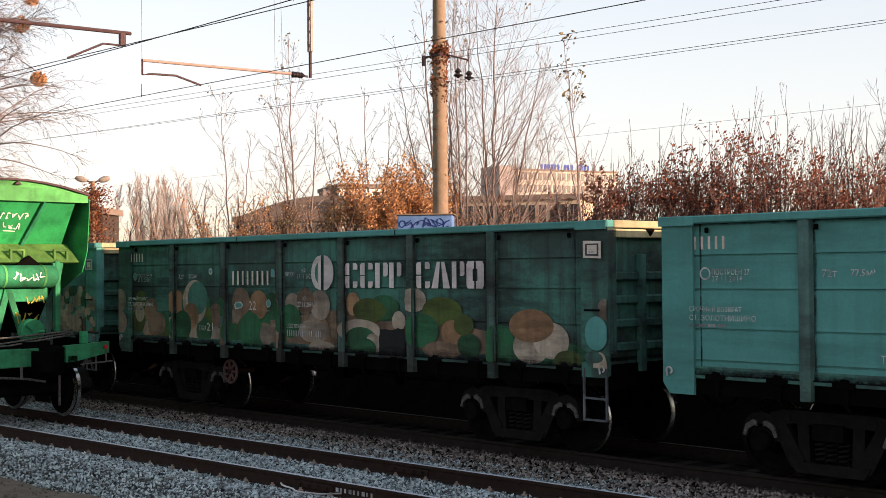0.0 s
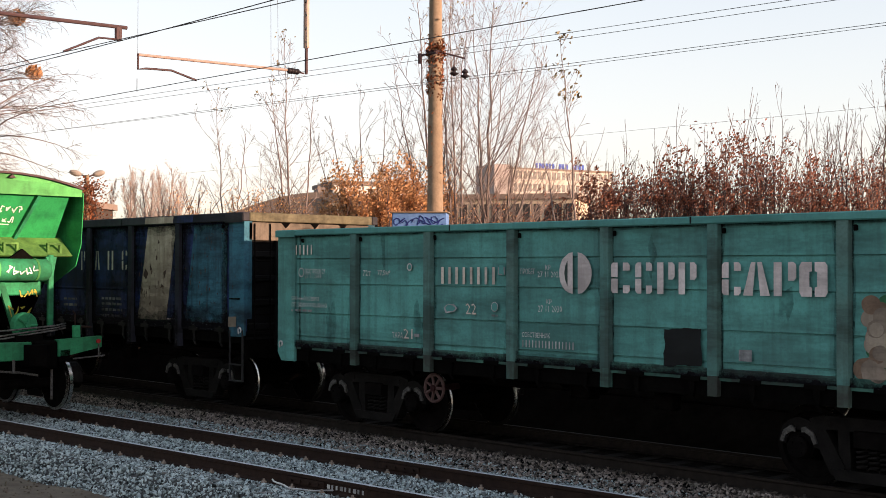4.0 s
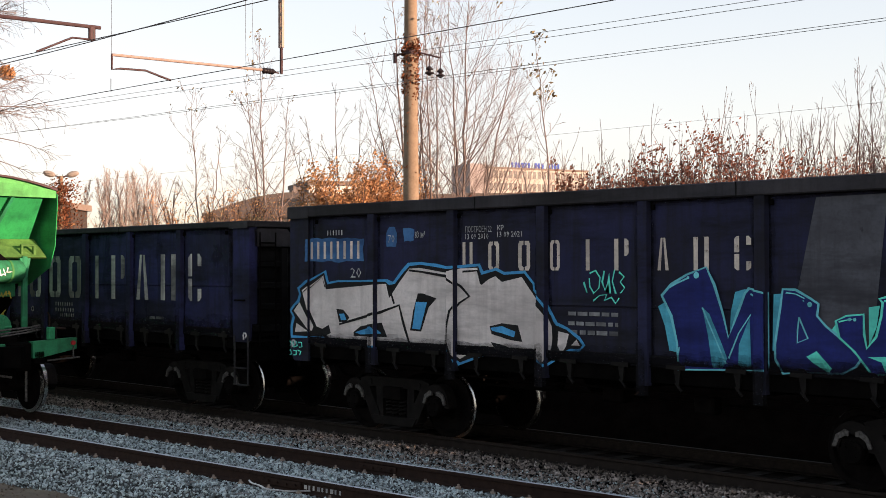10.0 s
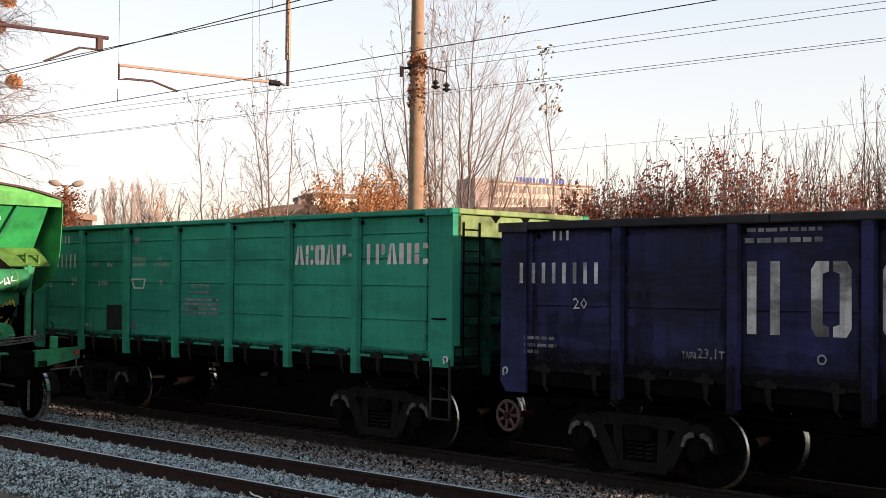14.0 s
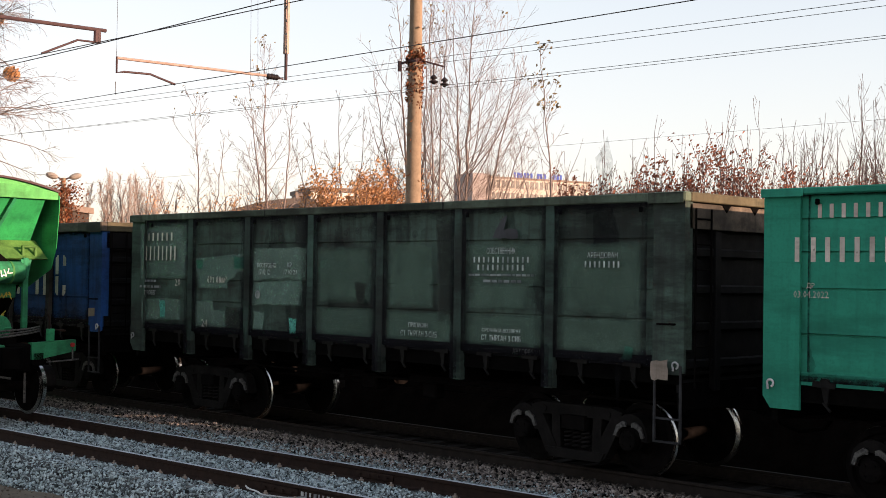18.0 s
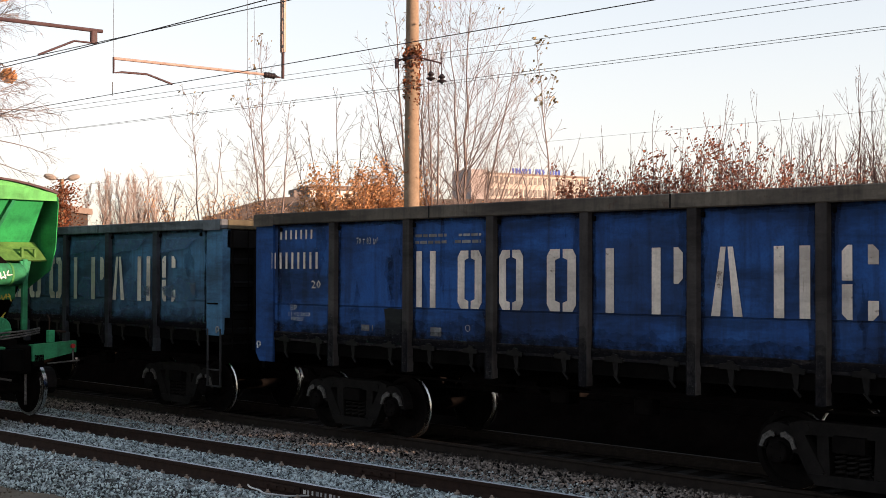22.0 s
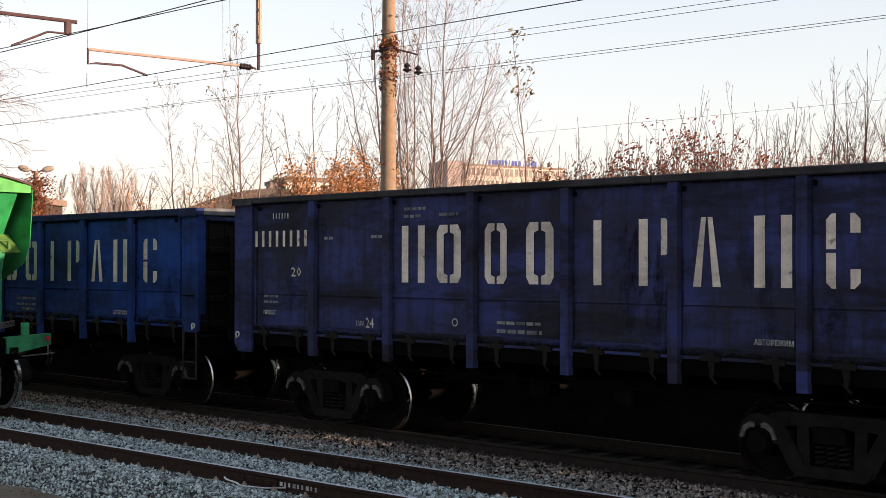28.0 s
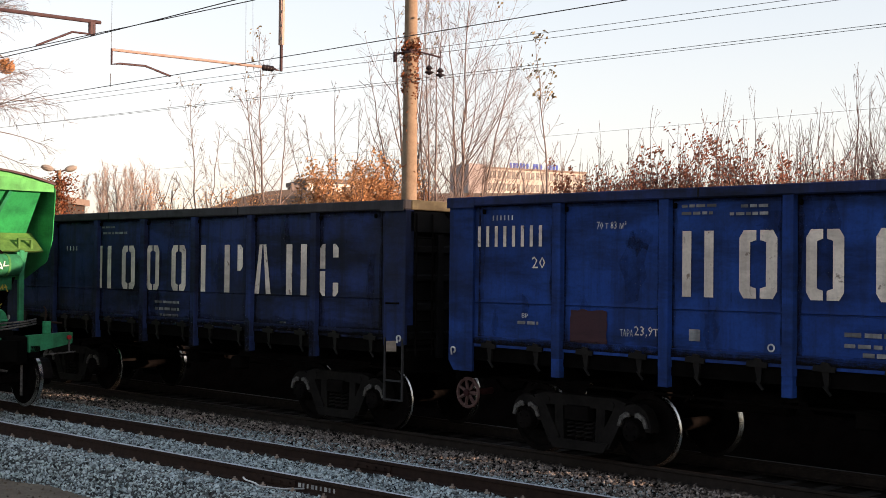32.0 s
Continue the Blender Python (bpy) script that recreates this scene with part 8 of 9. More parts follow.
rod(bm, (-0.25, -0.27, 7.50), (-0.25, -0.27, 7.74), 0.05, n=10)
part("feeder_bracket", bm, MAT["darksteel"], pole)

# portal beam and far pole, above and beside the view
PX = -22.6
portal = thing("portal_beam", "steel lattice cross beam over the tracks", "beam", pose(PX, 0, 0))
for z in (9.6, 10.2):
    for x in (-0.3, 0.3):
        bm = B()
        box(bm, x - 0.04, x + 0.04, 1.0, 20.95, z - 0.04, z + 0.04)
        part("chord", bm, MAT["galv"], portal)
for i in range(20):
    bm = B()
    a, b = (9.6, 10.2) if i % 2 else (10.2, 9.6)
    rod(bm, (0.3, 1.0 + i, a), (0.3, 2.0 + i, b), 0.025, n=6)
    rod(bm, (-0.3, 1.0 + i, a), (-0.3, 2.0 + i, b), 0.025, n=6)
    part("lattice_bar", bm, MAT["galv"], portal)
bm = B()
rod(bm, (0, 0, -0.7), (0, 0, 11), 0.225, 0.135, 20)
thing("catenary_pole", "concrete pole carrying the cross beam's near end", "pole", pose(PX, 0.9, 0), bm=bm, material=MAT["concrete"], smooth=True)

K = 22.6 / 19.5


def up(z):
    return EYE_Z + (z - EYE_Z) * K


# first arm: strut down from the beam, cantilever towards the near side
arm = thing("cantilever_arm", "rust-pink hanging strut with a horizontal registration arm", "overhead line", pose(PX, 0, 0))
bm = B()
y0 = 15.06 * K
for dx in (-0.05, 0.05):
    box(bm, dx - 0.018, dx + 0.018, y0 - 0.03, y0 + 0.03, up(6.8), 9.6)
for z in np.arange(up(6.9), 9.5, 0.3):
    box(bm, -0.05, 0.05, y0 - 0.02, y0 + 0.02, z, z + 0.05)
box(bm, -0.36, 0.36, y0 - 0.05, y0 + 0.05, 9.52, 9.60)
part("strut", bm, MAT["galv"], arm)
bm = B()
rod(bm, (0, y0, up(6.3)), (0, y0, up(6.8)), 0.035, n=8)
part("strut_foot", bm, MAT["darksteel"], arm)
bm = B()
rod(bm, (0, 14.60 * K, up(6.33)), (0, 11.44 * K, up(6.25)), 0.030, n=8)
part("arm_tube", bm, MAT["galv"], arm)
bm = B()
lathe(bm, [(0.02, 0), (0.04, 0.02)] + [q for i in range(4) for q in ((0.066, 0.05 + i * 0.075), (0.066, 0.07 + i * 0.075), (0.038, 0.085 + i * 0.075), (0.038, 0.105 + i * 0.075))] + [(0.02, 0.38)], 14, "y")
part("insulator", bm, MAT["insulator"], arm, "dark ribbed insulator", pose(0, 14.60 * K, up(6.325)), smooth=True)
bm = B()
path_rod(bm, [(0, 15.0 * K, up(6.31)), (0, 14.6 * K, up(6.33))], 0.02)
part("link", bm, MAT["darksteel"], arm)
bm = B()
path_rod(bm, [(0, 11.44 * K, up(6.27)), (0, 11.44 * K, up(6.0)), (0, 11.60 * K, up(6.03)), (0, 12.1 * K, up(6.05)), (0, 12.61 * K, up(5.93))], 0.022)
part("steady_arm", bm, MAT["darksteel"], arm)
# second arm, its strut beyond the view
arm2 = thing("cantilever_arm", "dark hanging registration arm of the near track's line", "overhead line", pose(PX, 0, 0))
bm = B()
rod(bm, (0, 6.2 * K, up(6.55)), (0, 11.22 * K, up(6.68)), 0.038, n=8)
part("arm_tube", bm, MAT["darksteel"], arm2)
bm = B()
box(bm, -0.05, 0.05, 6.1 * K, 6.3 * K, up(6.3), 9.6)
box(bm, -0.36, 0.36, 6.1 * K, 6.3 * K, 9.52, 9.60)
part("strut", bm, MAT["darksteel"], arm2)
bm = B()
box(bm, -0.04, 0.04, 11.0 * K, 11.12 * K, up(6.44), up(6.68), 0.02)
part("drop_bracket", bm, MAT["darksteel"], arm2)
bm = B()
path_rod(bm, [(0, 11.05 * K, up(6.46)), (0, 10.7 * K, up(6.45)), (0, 10.06 * K, up(6.14))], 0.022)
part("steady_arm", bm, MAT["darksteel"], arm2)


def wire(label, y, z, sag=0.0, x0=-100.0, x1=25.0, r=0.0078, low=-30.0, tilt=0.0):
    cu = bpy.data.curves.new("overhead_wire", "CURVE")
    cu.dimensions, cu.bevel_depth, cu.bevel_resolution = "3D", r, 1
    sp = cu.splines.new("POLY")
    xs = np.linspace(x0, x1, 48)
    sp.points.add(len(xs) - 1)
    for p, x in zip(sp.points, xs):
        p.co = (x, y, z + sag * ((x - low) / 10.0) ** 2 + tilt * (x + 20.0), 1)
    cu.materials.append(MAT["wire"])
    return tagged(new("overhead_wire", cu), label, "wire", "overhead wires")


def ydist(y, z11):
    """Height at distance y of a line that stands at height z11 above y = 11."""
    return EYE_Z + (z11 - EYE_Z) * y / 11.0


wire("dark contact wire above the train", 12.61 * K, ydist(12.61 * K, 5.50), tilt=-0.0058)
wire("dark contact wire above the near track", 11.66, ydist(11.66, 6.43), tilt=-0.012)
wire("dark sagging carrier wire above the near track", 11.66, ydist(11.66, 6.40), 0.085, -60, 20, 0.0085, -24)
wire("thin feeder wire on the pole", 20.2, 7.527, r=0.0055, tilt=-0.0190)
wire("thin feeder wire on the pole", 20.4, 7.445, r=0.0055, tilt=-0.0180)
wire("thin feeder wire beyond the pole", 20.6, 6.955, r=0.0055, tilt=-0.0152)
wire("thin feeder wire beyond the pole", 20.75, 6.925, 0.012, r=0.005, low=-20, tilt=-0.0152)
wire("thin telegraph wire behind the trees", 40.0, ydist(40.0, 4.08), 0.0, -120, 60, 0.005)
bm = B()
rod(bm, (-22.6, 12.61 * K, up(5.93)), (-22.6, 12.61 * K, ydist(12.61 * K, 5.50)), 0.012)
rod(bm, (-24.95, 12.61 * K, ydist(12.61 * K, 5.50)), (-24.95, 12.61 * K, ydist(12.61 * K, 5.72)), 0.008)
thing("wire_dropper", "thin clamp holding the contact wire", "wire", bm=bm, material=MAT["wire"])
for x in (-25.5, -20.5, -15.5):
    bm = B()
    rod(bm, (x, 11.66, ydist(11.66, 6.43)), (x, 11.66, ydist(11.66, 6.40) + 0.085 * ((x + 24) / 10.0) ** 2 + 0.2), 0.006)
    thing("wire_dropper", "thin dropper wire of the near line", "wire", bm=bm, material=MAT["wire"])

# thin hangers that run up from the arms out of view
for x, y, z, x2, y2 in ((-22.6, 13.25, 6.63, -22.6, 13.25), (-22.6, 16.7, 6.8, -22.75, 16.75), (-22.6, 16.5, 6.8, -22.5, 16.4), (-22.6, 11.4, 7.3, -22.6, 11.4)):
    bm = B()
    rod(bm, (x, y, z), (x2, y2, 9.6), 0.004, n=5)
    thing("hanger_wire", "thin hanger wire between arm and cross beam", "wire", bm=bm, material=MAT["wire"])

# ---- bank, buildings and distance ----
# bank added behind the train: blocks low sun, its black stands for shade
bank_black = rough_stuff("bank_near_black", (0.003, 0.0024, 0.002), (0.008, 0.006, 0.005), 2.5, 0.95, 0.03, spec=0.0)
strip("bank", bank_black, [(16.9, -0.6), (17.7, -0.2), (18.7, 1.3), (19.6, 2.5), (20.4, 2.9), (24.0, 2.8), (30.0, 2.1), (48.0, 1.0), (75.0, 0.0)], -220, 120, step=2.0, bumpy=0.25, label="near-black bank added behind the track to block low sun")


def bearing(yaw, dist):
    return -math.sin(radians(yaw)) * dist, math.cos(radians(yaw)) * dist


def height(el, dist):
    return EYE_Z + dist * math.tan(radians(el))


plaster = rough_stuff("cream_plaster", (0.42, 0.375, 0.33), (0.50, 0.45, 0.40), 0.35, 0.9, 0.02)
greywall = rough_stuff("grey_facade", (0.22, 0.185, 0.16), (0.30, 0.26, 0.22), 0.3, 0.9, 0.02)
glass = rough_stuff("dark_window_glass", (0.028, 0.027, 0.028), (0.05, 0.048, 0.048), 0.8, 0.3, 0)
roofing = rough_stuff("dull_roofing", (0.19, 0.14, 0.115), (0.26, 0.20, 0.165), 0.4, 0.9, 0.02)
signblue = rough_stuff("blue_sign", (0.05, 0.08, 0.32), (0.07, 0.11, 0.40), 1.0, 0.6, 0)
whitewall = rough_stuff("white_facade", (0.70, 0.66, 0.60), (0.80, 0.76, 0.70), 0.4, 0.9, 0.02)


def block(name, label, a, b, depth, z0, z1, mat, rows, cols, wide=0.32):
    """A building whose long face runs from a to b (x, y), with built windows on that face and its left end."""
    a, b = Vector((*a, 0)), Vector((*b, 0))
    run = b - a
    ln = run.length
    m = Matrix.Translation(a) @ Matrix.Rotation(math.atan2(run.y, run.x), 4, "Z")
    hse = thing(name, label, "building", m)
    bm = B()
    box(bm, 0, ln, 0, depth, z0, z1)
    wall = part("wall", bm, mat, hse)
    bm = B()
    box(bm, -0.3, ln + 0.3, -0.3, depth + 0.3, z1, z1 + 0.5)
    part("roof", bm, roofing, hse)
    if rows:
        ch, cw = (z1 - 3.0) / rows, ln / cols
        bm = B()
        box(bm, -cw * wide, cw * wide, -0.06, 0.02, -ch * 0.30, ch * 0.30)
        me = mesh_of("window", bm, glass)
        bm = B()
        box(bm, -cw * (wide + 0.04), cw * (wide + 0.04), -0.16, -0.0, -ch * 0.36, -ch * 0.31)
        sill = mesh_of("sill", bm, mat)
        for r in range(rows):
            for c in range(cols):
                wdw = part("window", me, None, hse, at=pose((c + 0.5) * cw, 0, 3.0 + (r + 0.55) * ch))
                part("sill", sill, None, wdw)
    return hse


D = 372.0
roof_z = height(4.46, D)
b1 = block("office_building", "long cream office building with rows of windows", bearing(43.12, D), bearing(38.75, D * 1.05), 16, 0, roof_z, plaster, 8, 21)
# left end of the office: its shade is put into a greyer facade
bm = B()
box(bm, -5.7, -0.05, 0.8, 12.0, 0, height(4.66, D))
part("stair_tower", bm, rough_stuff("shaded_end_facade", (0.30, 0.26, 0.25), (0.38, 0.33, 0.31), 0.3, 0.9, 0.02), b1, "taller left end, its shade in the grey colour")
sr = random.Random(8)
for i in range(15):
    if i not in (6, 10):
        bm = B()
        x, wd = 8.2 + i * 1.15, sr.uniform(0.55, 0.85)
        box(bm, x, x + wd, 0.8, 1.0, roof_z + 0.5, roof_z + 2.1)
        if i % 2:
            box(bm, x + wd * 0.25, x + wd * 1.15, 0.75, 0.95, roof_z + 1.1, roof_z + 1.5)
        part("sign_letter", bm, signblue, b1, "blue roof sign letter, unreadable")
for i in range(16):
    bm = B()
    box(bm, i * 1.75 + 0.6, i * 1.75 + 0.75, 0.0, 0.15, roof_z + 0.5, roof_z + 1.3)
    part("railing_post", bm, greywall, b1)
b2 = block("low_building", "wide low building with a shallow vaulted roof", bearing(55.6, 130), bearing(51.0, 126), 30, 0, height(2.3, 126), greywall, 2, 8)
bm = B()
arc = [(-0.6 + 11.2 * q, height(2.3, 126) + 0.4 + 2.2 * math.sin(math.pi * (0.04 + 0.56 * q))) for q in np.linspace(0, 1, 12)]
prism(bm, arc + [(10.6, height(2.3, 126)), (-0.6, height(2.3, 126))], "y", 2.0, 26.0)
part("vaulted_roof", bm, roofing, b2)
wb = block("white_building", "sunlit white flat-roofed building behind bare trees", (-116.7, 94.2), (-112.2, 103.6), 10, 0, height(3.72, 150), whitewall, 4, 6, 0.12)
# shaded left side of the white building, its shade painted grey-brown
bm = B()
box(bm, -1.7, -0.02, 0.8, 3.0, 0, height(3.70, 150))
part("side_wing", bm, rough_stuff("shaded_side_facade", (0.17, 0.135, 0.12), (0.23, 0.185, 0.165), 0.4, 0.9, 0.02), wb, "left side wall, its shade in the grey-brown colour")
block("far_building", "distant grey-brown building behind a street lamp", bearing(63.4, 110), bearing(61.3, 108.5), 4, 0, height(2.55, 110), rough_stuff("brown_facade", (0.05, 0.038, 0.033), (0.075, 0.058, 0.05), 0.4, 0.9, 0.02), 2, 6)
block("long_shed", "long low sunlit tan shed behind the thicket", bearing(51.3, 128), bearing(40.4, 122), 9, 0, height(3.05, 126), rough_stuff("tan_facade", (0.46, 0.36, 0.27), (0.56, 0.45, 0.34), 0.35, 0.9, 0.02), 2, 24)
# pale painted cabinet beside the pole
bm = B()
box(bm, 0, 1.30, 0, 0.7, 1.2, 3.92, 0.02)
x, y = bearing(48.5, 30.5)
cab = thing("relay_cabinet", "pale blue relay cabinet with scrawled graffiti", "cabinet", pose(x, y, 0, 0, 0, 42.0), bm=bm, material=paint("pale_blue_cabinet", (0.075, 0.155, 0.33), (0.11, 0.20, 0.39), (0.05, 0.10, 0.20), 0.5))
bm = B()
box(bm, -0.05, 1.35, -0.05, 0.75, 3.92, 3.95, 0.01)
part("lid", bm, MAT["concrete"], cab)
bm = B()
sr = random.Random(3)
line = []
for i in range(8):
    cx, cz, r1, r2 = 0.12 + i * 0.15, 3.73 + sr.uniform(-0.04, 0.04), sr.uniform(0.05, 0.10), sr.uniform(0.06, 0.13)
    line += [(cx + r1 * math.cos(q * 0.9 + i), -0.004, cz + r2 * math.sin(q * 0.9 + i * 2)) for q in range(6)]
path_rod(bm, line, 0.012)
part("scrawl", bm, spray_navy, cab, "dark blue sprayed scrawl")
# double-headed street lamp wrapped in dry creeper
x, y = bearing(61.7, 62.0)
lamp = thing("street_lamp", "double-headed street lamp overgrown with dry creeper", "street lamp", pose(x, y, 0))
bm = B()
rod(bm, (0, 0, 0), (0, 0, height(4.0, 62)), 0.16, 0.10, 10)
part("post", bm, MAT["concrete"], lamp)
for s in (-1, 1):
    bm = B()
    ux, uy = math.cos(radians(61.7)), math.sin(radians(61.7))
    path_rod(bm, [(0, 0, height(3.9, 62)), (s * 0.22 * ux, s * 0.22 * uy, height(4.0, 62)), (s * 0.34 * ux, s * 0.34 * uy, height(4.03, 62))], 0.04)
    part("bracket", bm, MAT["darksteel"], lamp)
    bm = B()
    bmesh.ops.create_icosphere(bm, subdivisions=2, radius=1, matrix=Matrix.Translation((s * 0.52 * ux, s * 0.52 * uy, height(4.08, 62))) @ Matrix.Rotation(radians(61.7), 4, "Z") @ Matrix.Rotation(-s * 0.25, 4, "Y") @ Matrix.Diagonal((0.30, 0.17, 0.15, 1)))
    part("lamp_head", bm, greywall, lamp, "grey oval lamp head")

# ---- bare trees, shrubs and dry leaves ----
class Tubes:
    """Collects tapered branches as one mesh."""
    def __init__(self):
        self.v, self.f = [], []

    def limb(self, pts, radii, n=5):
        base = len(self.v)
        for i, (p, r) in enumerate(zip(pts, radii)):
            d = (pts[min(i + 1, len(pts) - 1)] - pts[max(i - 1, 0)]).normalized()
            a = d.orthogonal().normalized()
            b = d.cross(a)
            for k in range(n):
                t = 2 * math.pi * k / n
                self.v.append(p + (a * math.cos(t) + b * math.sin(t)) * r)
        for i in range(len(pts) - 1):
            for k in range(n):
                q = base + i * n
                self.f.append((q + k, q + (k + 1) % n, q + n + (k + 1) % n, q + n + k))

    def mesh(self, name, mat):
        return raw_mesh(name, [tuple(v) for v in self.v], self.f, mat)


class Leaves:
    def __init__(self):
        self.v, self.f = [], []

    def leaf(self, p, size, rnd):
        a = Vector((rnd.gauss(0, 1), rnd.gauss(0, 1), rnd.gauss(0, 1))).normalized()
        b = a.orthogonal().normalized()
        c = a.cross(b)
        i = len(self.v)
        s = size * rnd.uniform(0.6, 1.3)
        self.v += [p - b * s * 0.5, p + c * s * 0.32 + a * s * 0.1, p + b * s * 0.6, p - c * s * 0.32 + a * s * 0.1]
        self.f += [(i, i + 1, i + 2), (i, i + 2, i + 3)]

    def mesh(self, name, mat):
        return raw_mesh(name, [tuple(v) for v in self.v], self.f, mat)


def wander(p, d, length, steps, rnd, bend=0.12, rise=0.0):
    pts = [p.copy()]
    d = d.normalized()
    for _ in range(steps):
        d = (d + Vector((rnd.gauss(0, bend), rnd.gauss(0, bend), rnd.gauss(0, bend) + rise))).normalized()
        p = p + d * (length / steps)
        pts.append(p.copy())
    return pts


def grow(tub, p, d, length, r, depth, rnd, tips, spread=0.6, rise=0.05, kids=5, first=0.25, thin=0.005):
    steps = 6 if depth > 1 else 4
    pts = wander(p, d, length, steps, rnd, 0.07 if depth > 2 else 0.13, rise)
    rad = [max(r * (1 - 0.85 * i / steps), thin) for i in range(steps + 1)]
    tub.limb(pts, rad, 6 if depth > 2 else 4 if depth > 1 else 3)
    if depth <= 1:
        tips.append(pts[-1])
        tips.append(pts[-2])
        return
    for k in range(kids):
        t = first + (1 - first) * (k + rnd.random()) / kids
        i = min(int(t * steps), steps - 1)
        q = pts[i].lerp(pts[i + 1], t * steps - i)
        ax = (pts[i + 1] - pts[i]).normalized()
        side = ax.orthogonal().normalized()
        side.rotate(Matrix.Rotation(rnd.uniform(0, 6.283), 3, ax))
        nd = (ax * 0.9 + side * spread * 0.75 + Vector((0, 0, 0.22))).normalized()
        grow(tub, q, nd, length * (1.05 - 0.62 * t) * rnd.uniform(0.42, 0.62), rad[i] * 0.55, depth - 1, rnd, tips, spread, rise, kids, 0.2, thin)


def leafy(m, share=0.35):
    """Thin dry leaves: part of the light on one face comes out of the other."""
    nt = m.node_tree
    b = nt.nodes["Principled BSDF"]
    thin, both = nt.nodes.new("ShaderNodeBsdfTranslucent"), nt.nodes.new("ShaderNodeMixShader")
    nt.links.new(b.inputs["Base Color"].links[0].from_socket, thin.inputs["Color"])
    both.inputs[0].default_value = share
    nt.links.new(b.outputs[0], both.inputs[1])
    nt.links.new(thin.outputs[0], both.inputs[2])
    nt.links.new(both.outputs[0], nt.nodes["Material Output"].inputs["Surface"])
    return m


rust_leaf = leafy(rough_stuff("dry_rust_leaves", (0.22, 0.080, 0.052), (0.38, 0.155, 0.098), 3, 0.7, 0, per_piece=True, spread=(-0.4, 0.7)))
orange_leaf = leafy(rough_stuff("dry_orange_leaves", (0.56, 0.27, 0.12), (0.70, 0.40, 0.21), 3, 0.7, 0, per_piece=True, spread=(-1.0, 0.8)))
pale_leaf = leafy(rough_stuff("dry_pale_leaves", (0.42, 0.25, 0.16), (0.55, 0.36, 0.24), 3, 0.7, 0, per_piece=True))
creeper_leaf = leafy(rough_stuff("dry_red_brown_leaves", (0.22, 0.075, 0.035), (0.34, 0.13, 0.065), 3, 0.7, 0, per_piece=True))
tan_leaf = leafy(rough_stuff("dry_tan_leaves", (0.28, 0.21, 0.12), (0.38, 0.30, 0.17), 3, 0.7, 0, per_piece=True))


def tree(label, xy, top, seed, lean=(0, 0), r=0.09, kids=8, spread=0.55, depth=4, leaves=0, leafmat=None, leaf_low=0.6, z0=1.8, bark="bark", leaf_size=0.10, first=0.25, rise=0.05, limb=0.5, twigs=5, reach=0.60, thin=0.005):
    rnd = random.Random(seed)
    t = thing("tree", label, "tree", pose(*xy, z0), "trees behind the track")
    tub, trunk, tips = Tubes(), Tubes(), []
    ht = top - z0
    d = Vector((lean[0], lean[1], 1)).normalized()
    pts = wander(Vector((0, 0, -0.3)), d, ht, 9, rnd, 0.035, 0.02)
    rad = [max(r * (1 - 0.9 * i / 9), 0.012) for i in range(10)]
    trunk.limb(pts, rad, 8)
    n = kids * 3
    for k in range(n):
        u = first + (0.98 - first) * (k + rnd.random()) / n
        i = min(int(u * 9), 8)
        q = pts[i].lerp(pts[i + 1], u * 9 - i)
        a = rnd.uniform(0, 6.283)
        nd = Vector((math.cos(a) * spread, math.sin(a) * spread, rnd.uniform(0.75, 1.1)))
        grow(tub, q, nd, ht * (reach - (reach - 0.1) * u) * rnd.uniform(0.65, 1.15), max(rad[i] * limb, 0.006), depth - 1, rnd, tips, spread, rise, twigs, 0.2, thin)
    part("trunk", trunk.mesh("trunk", MAT[bark]), None, t)
    part("crown", tub.mesh("crown", MAT[bark]), None, t)
    if leaves:
        lv = Leaves()
        high = [p for p in tips if p.z > ht * leaf_low] or tips
        for _ in range(leaves):
            p = rnd.choice(high) + Vector((rnd.gauss(0, 0.14), rnd.gauss(0, 0.14), rnd.gauss(0, 0.14)))
            lv.leaf(p, leaf_size, rnd)
        part("foliage", lv.mesh("foliage", leafmat or tan_leaf), None, t)
    return t


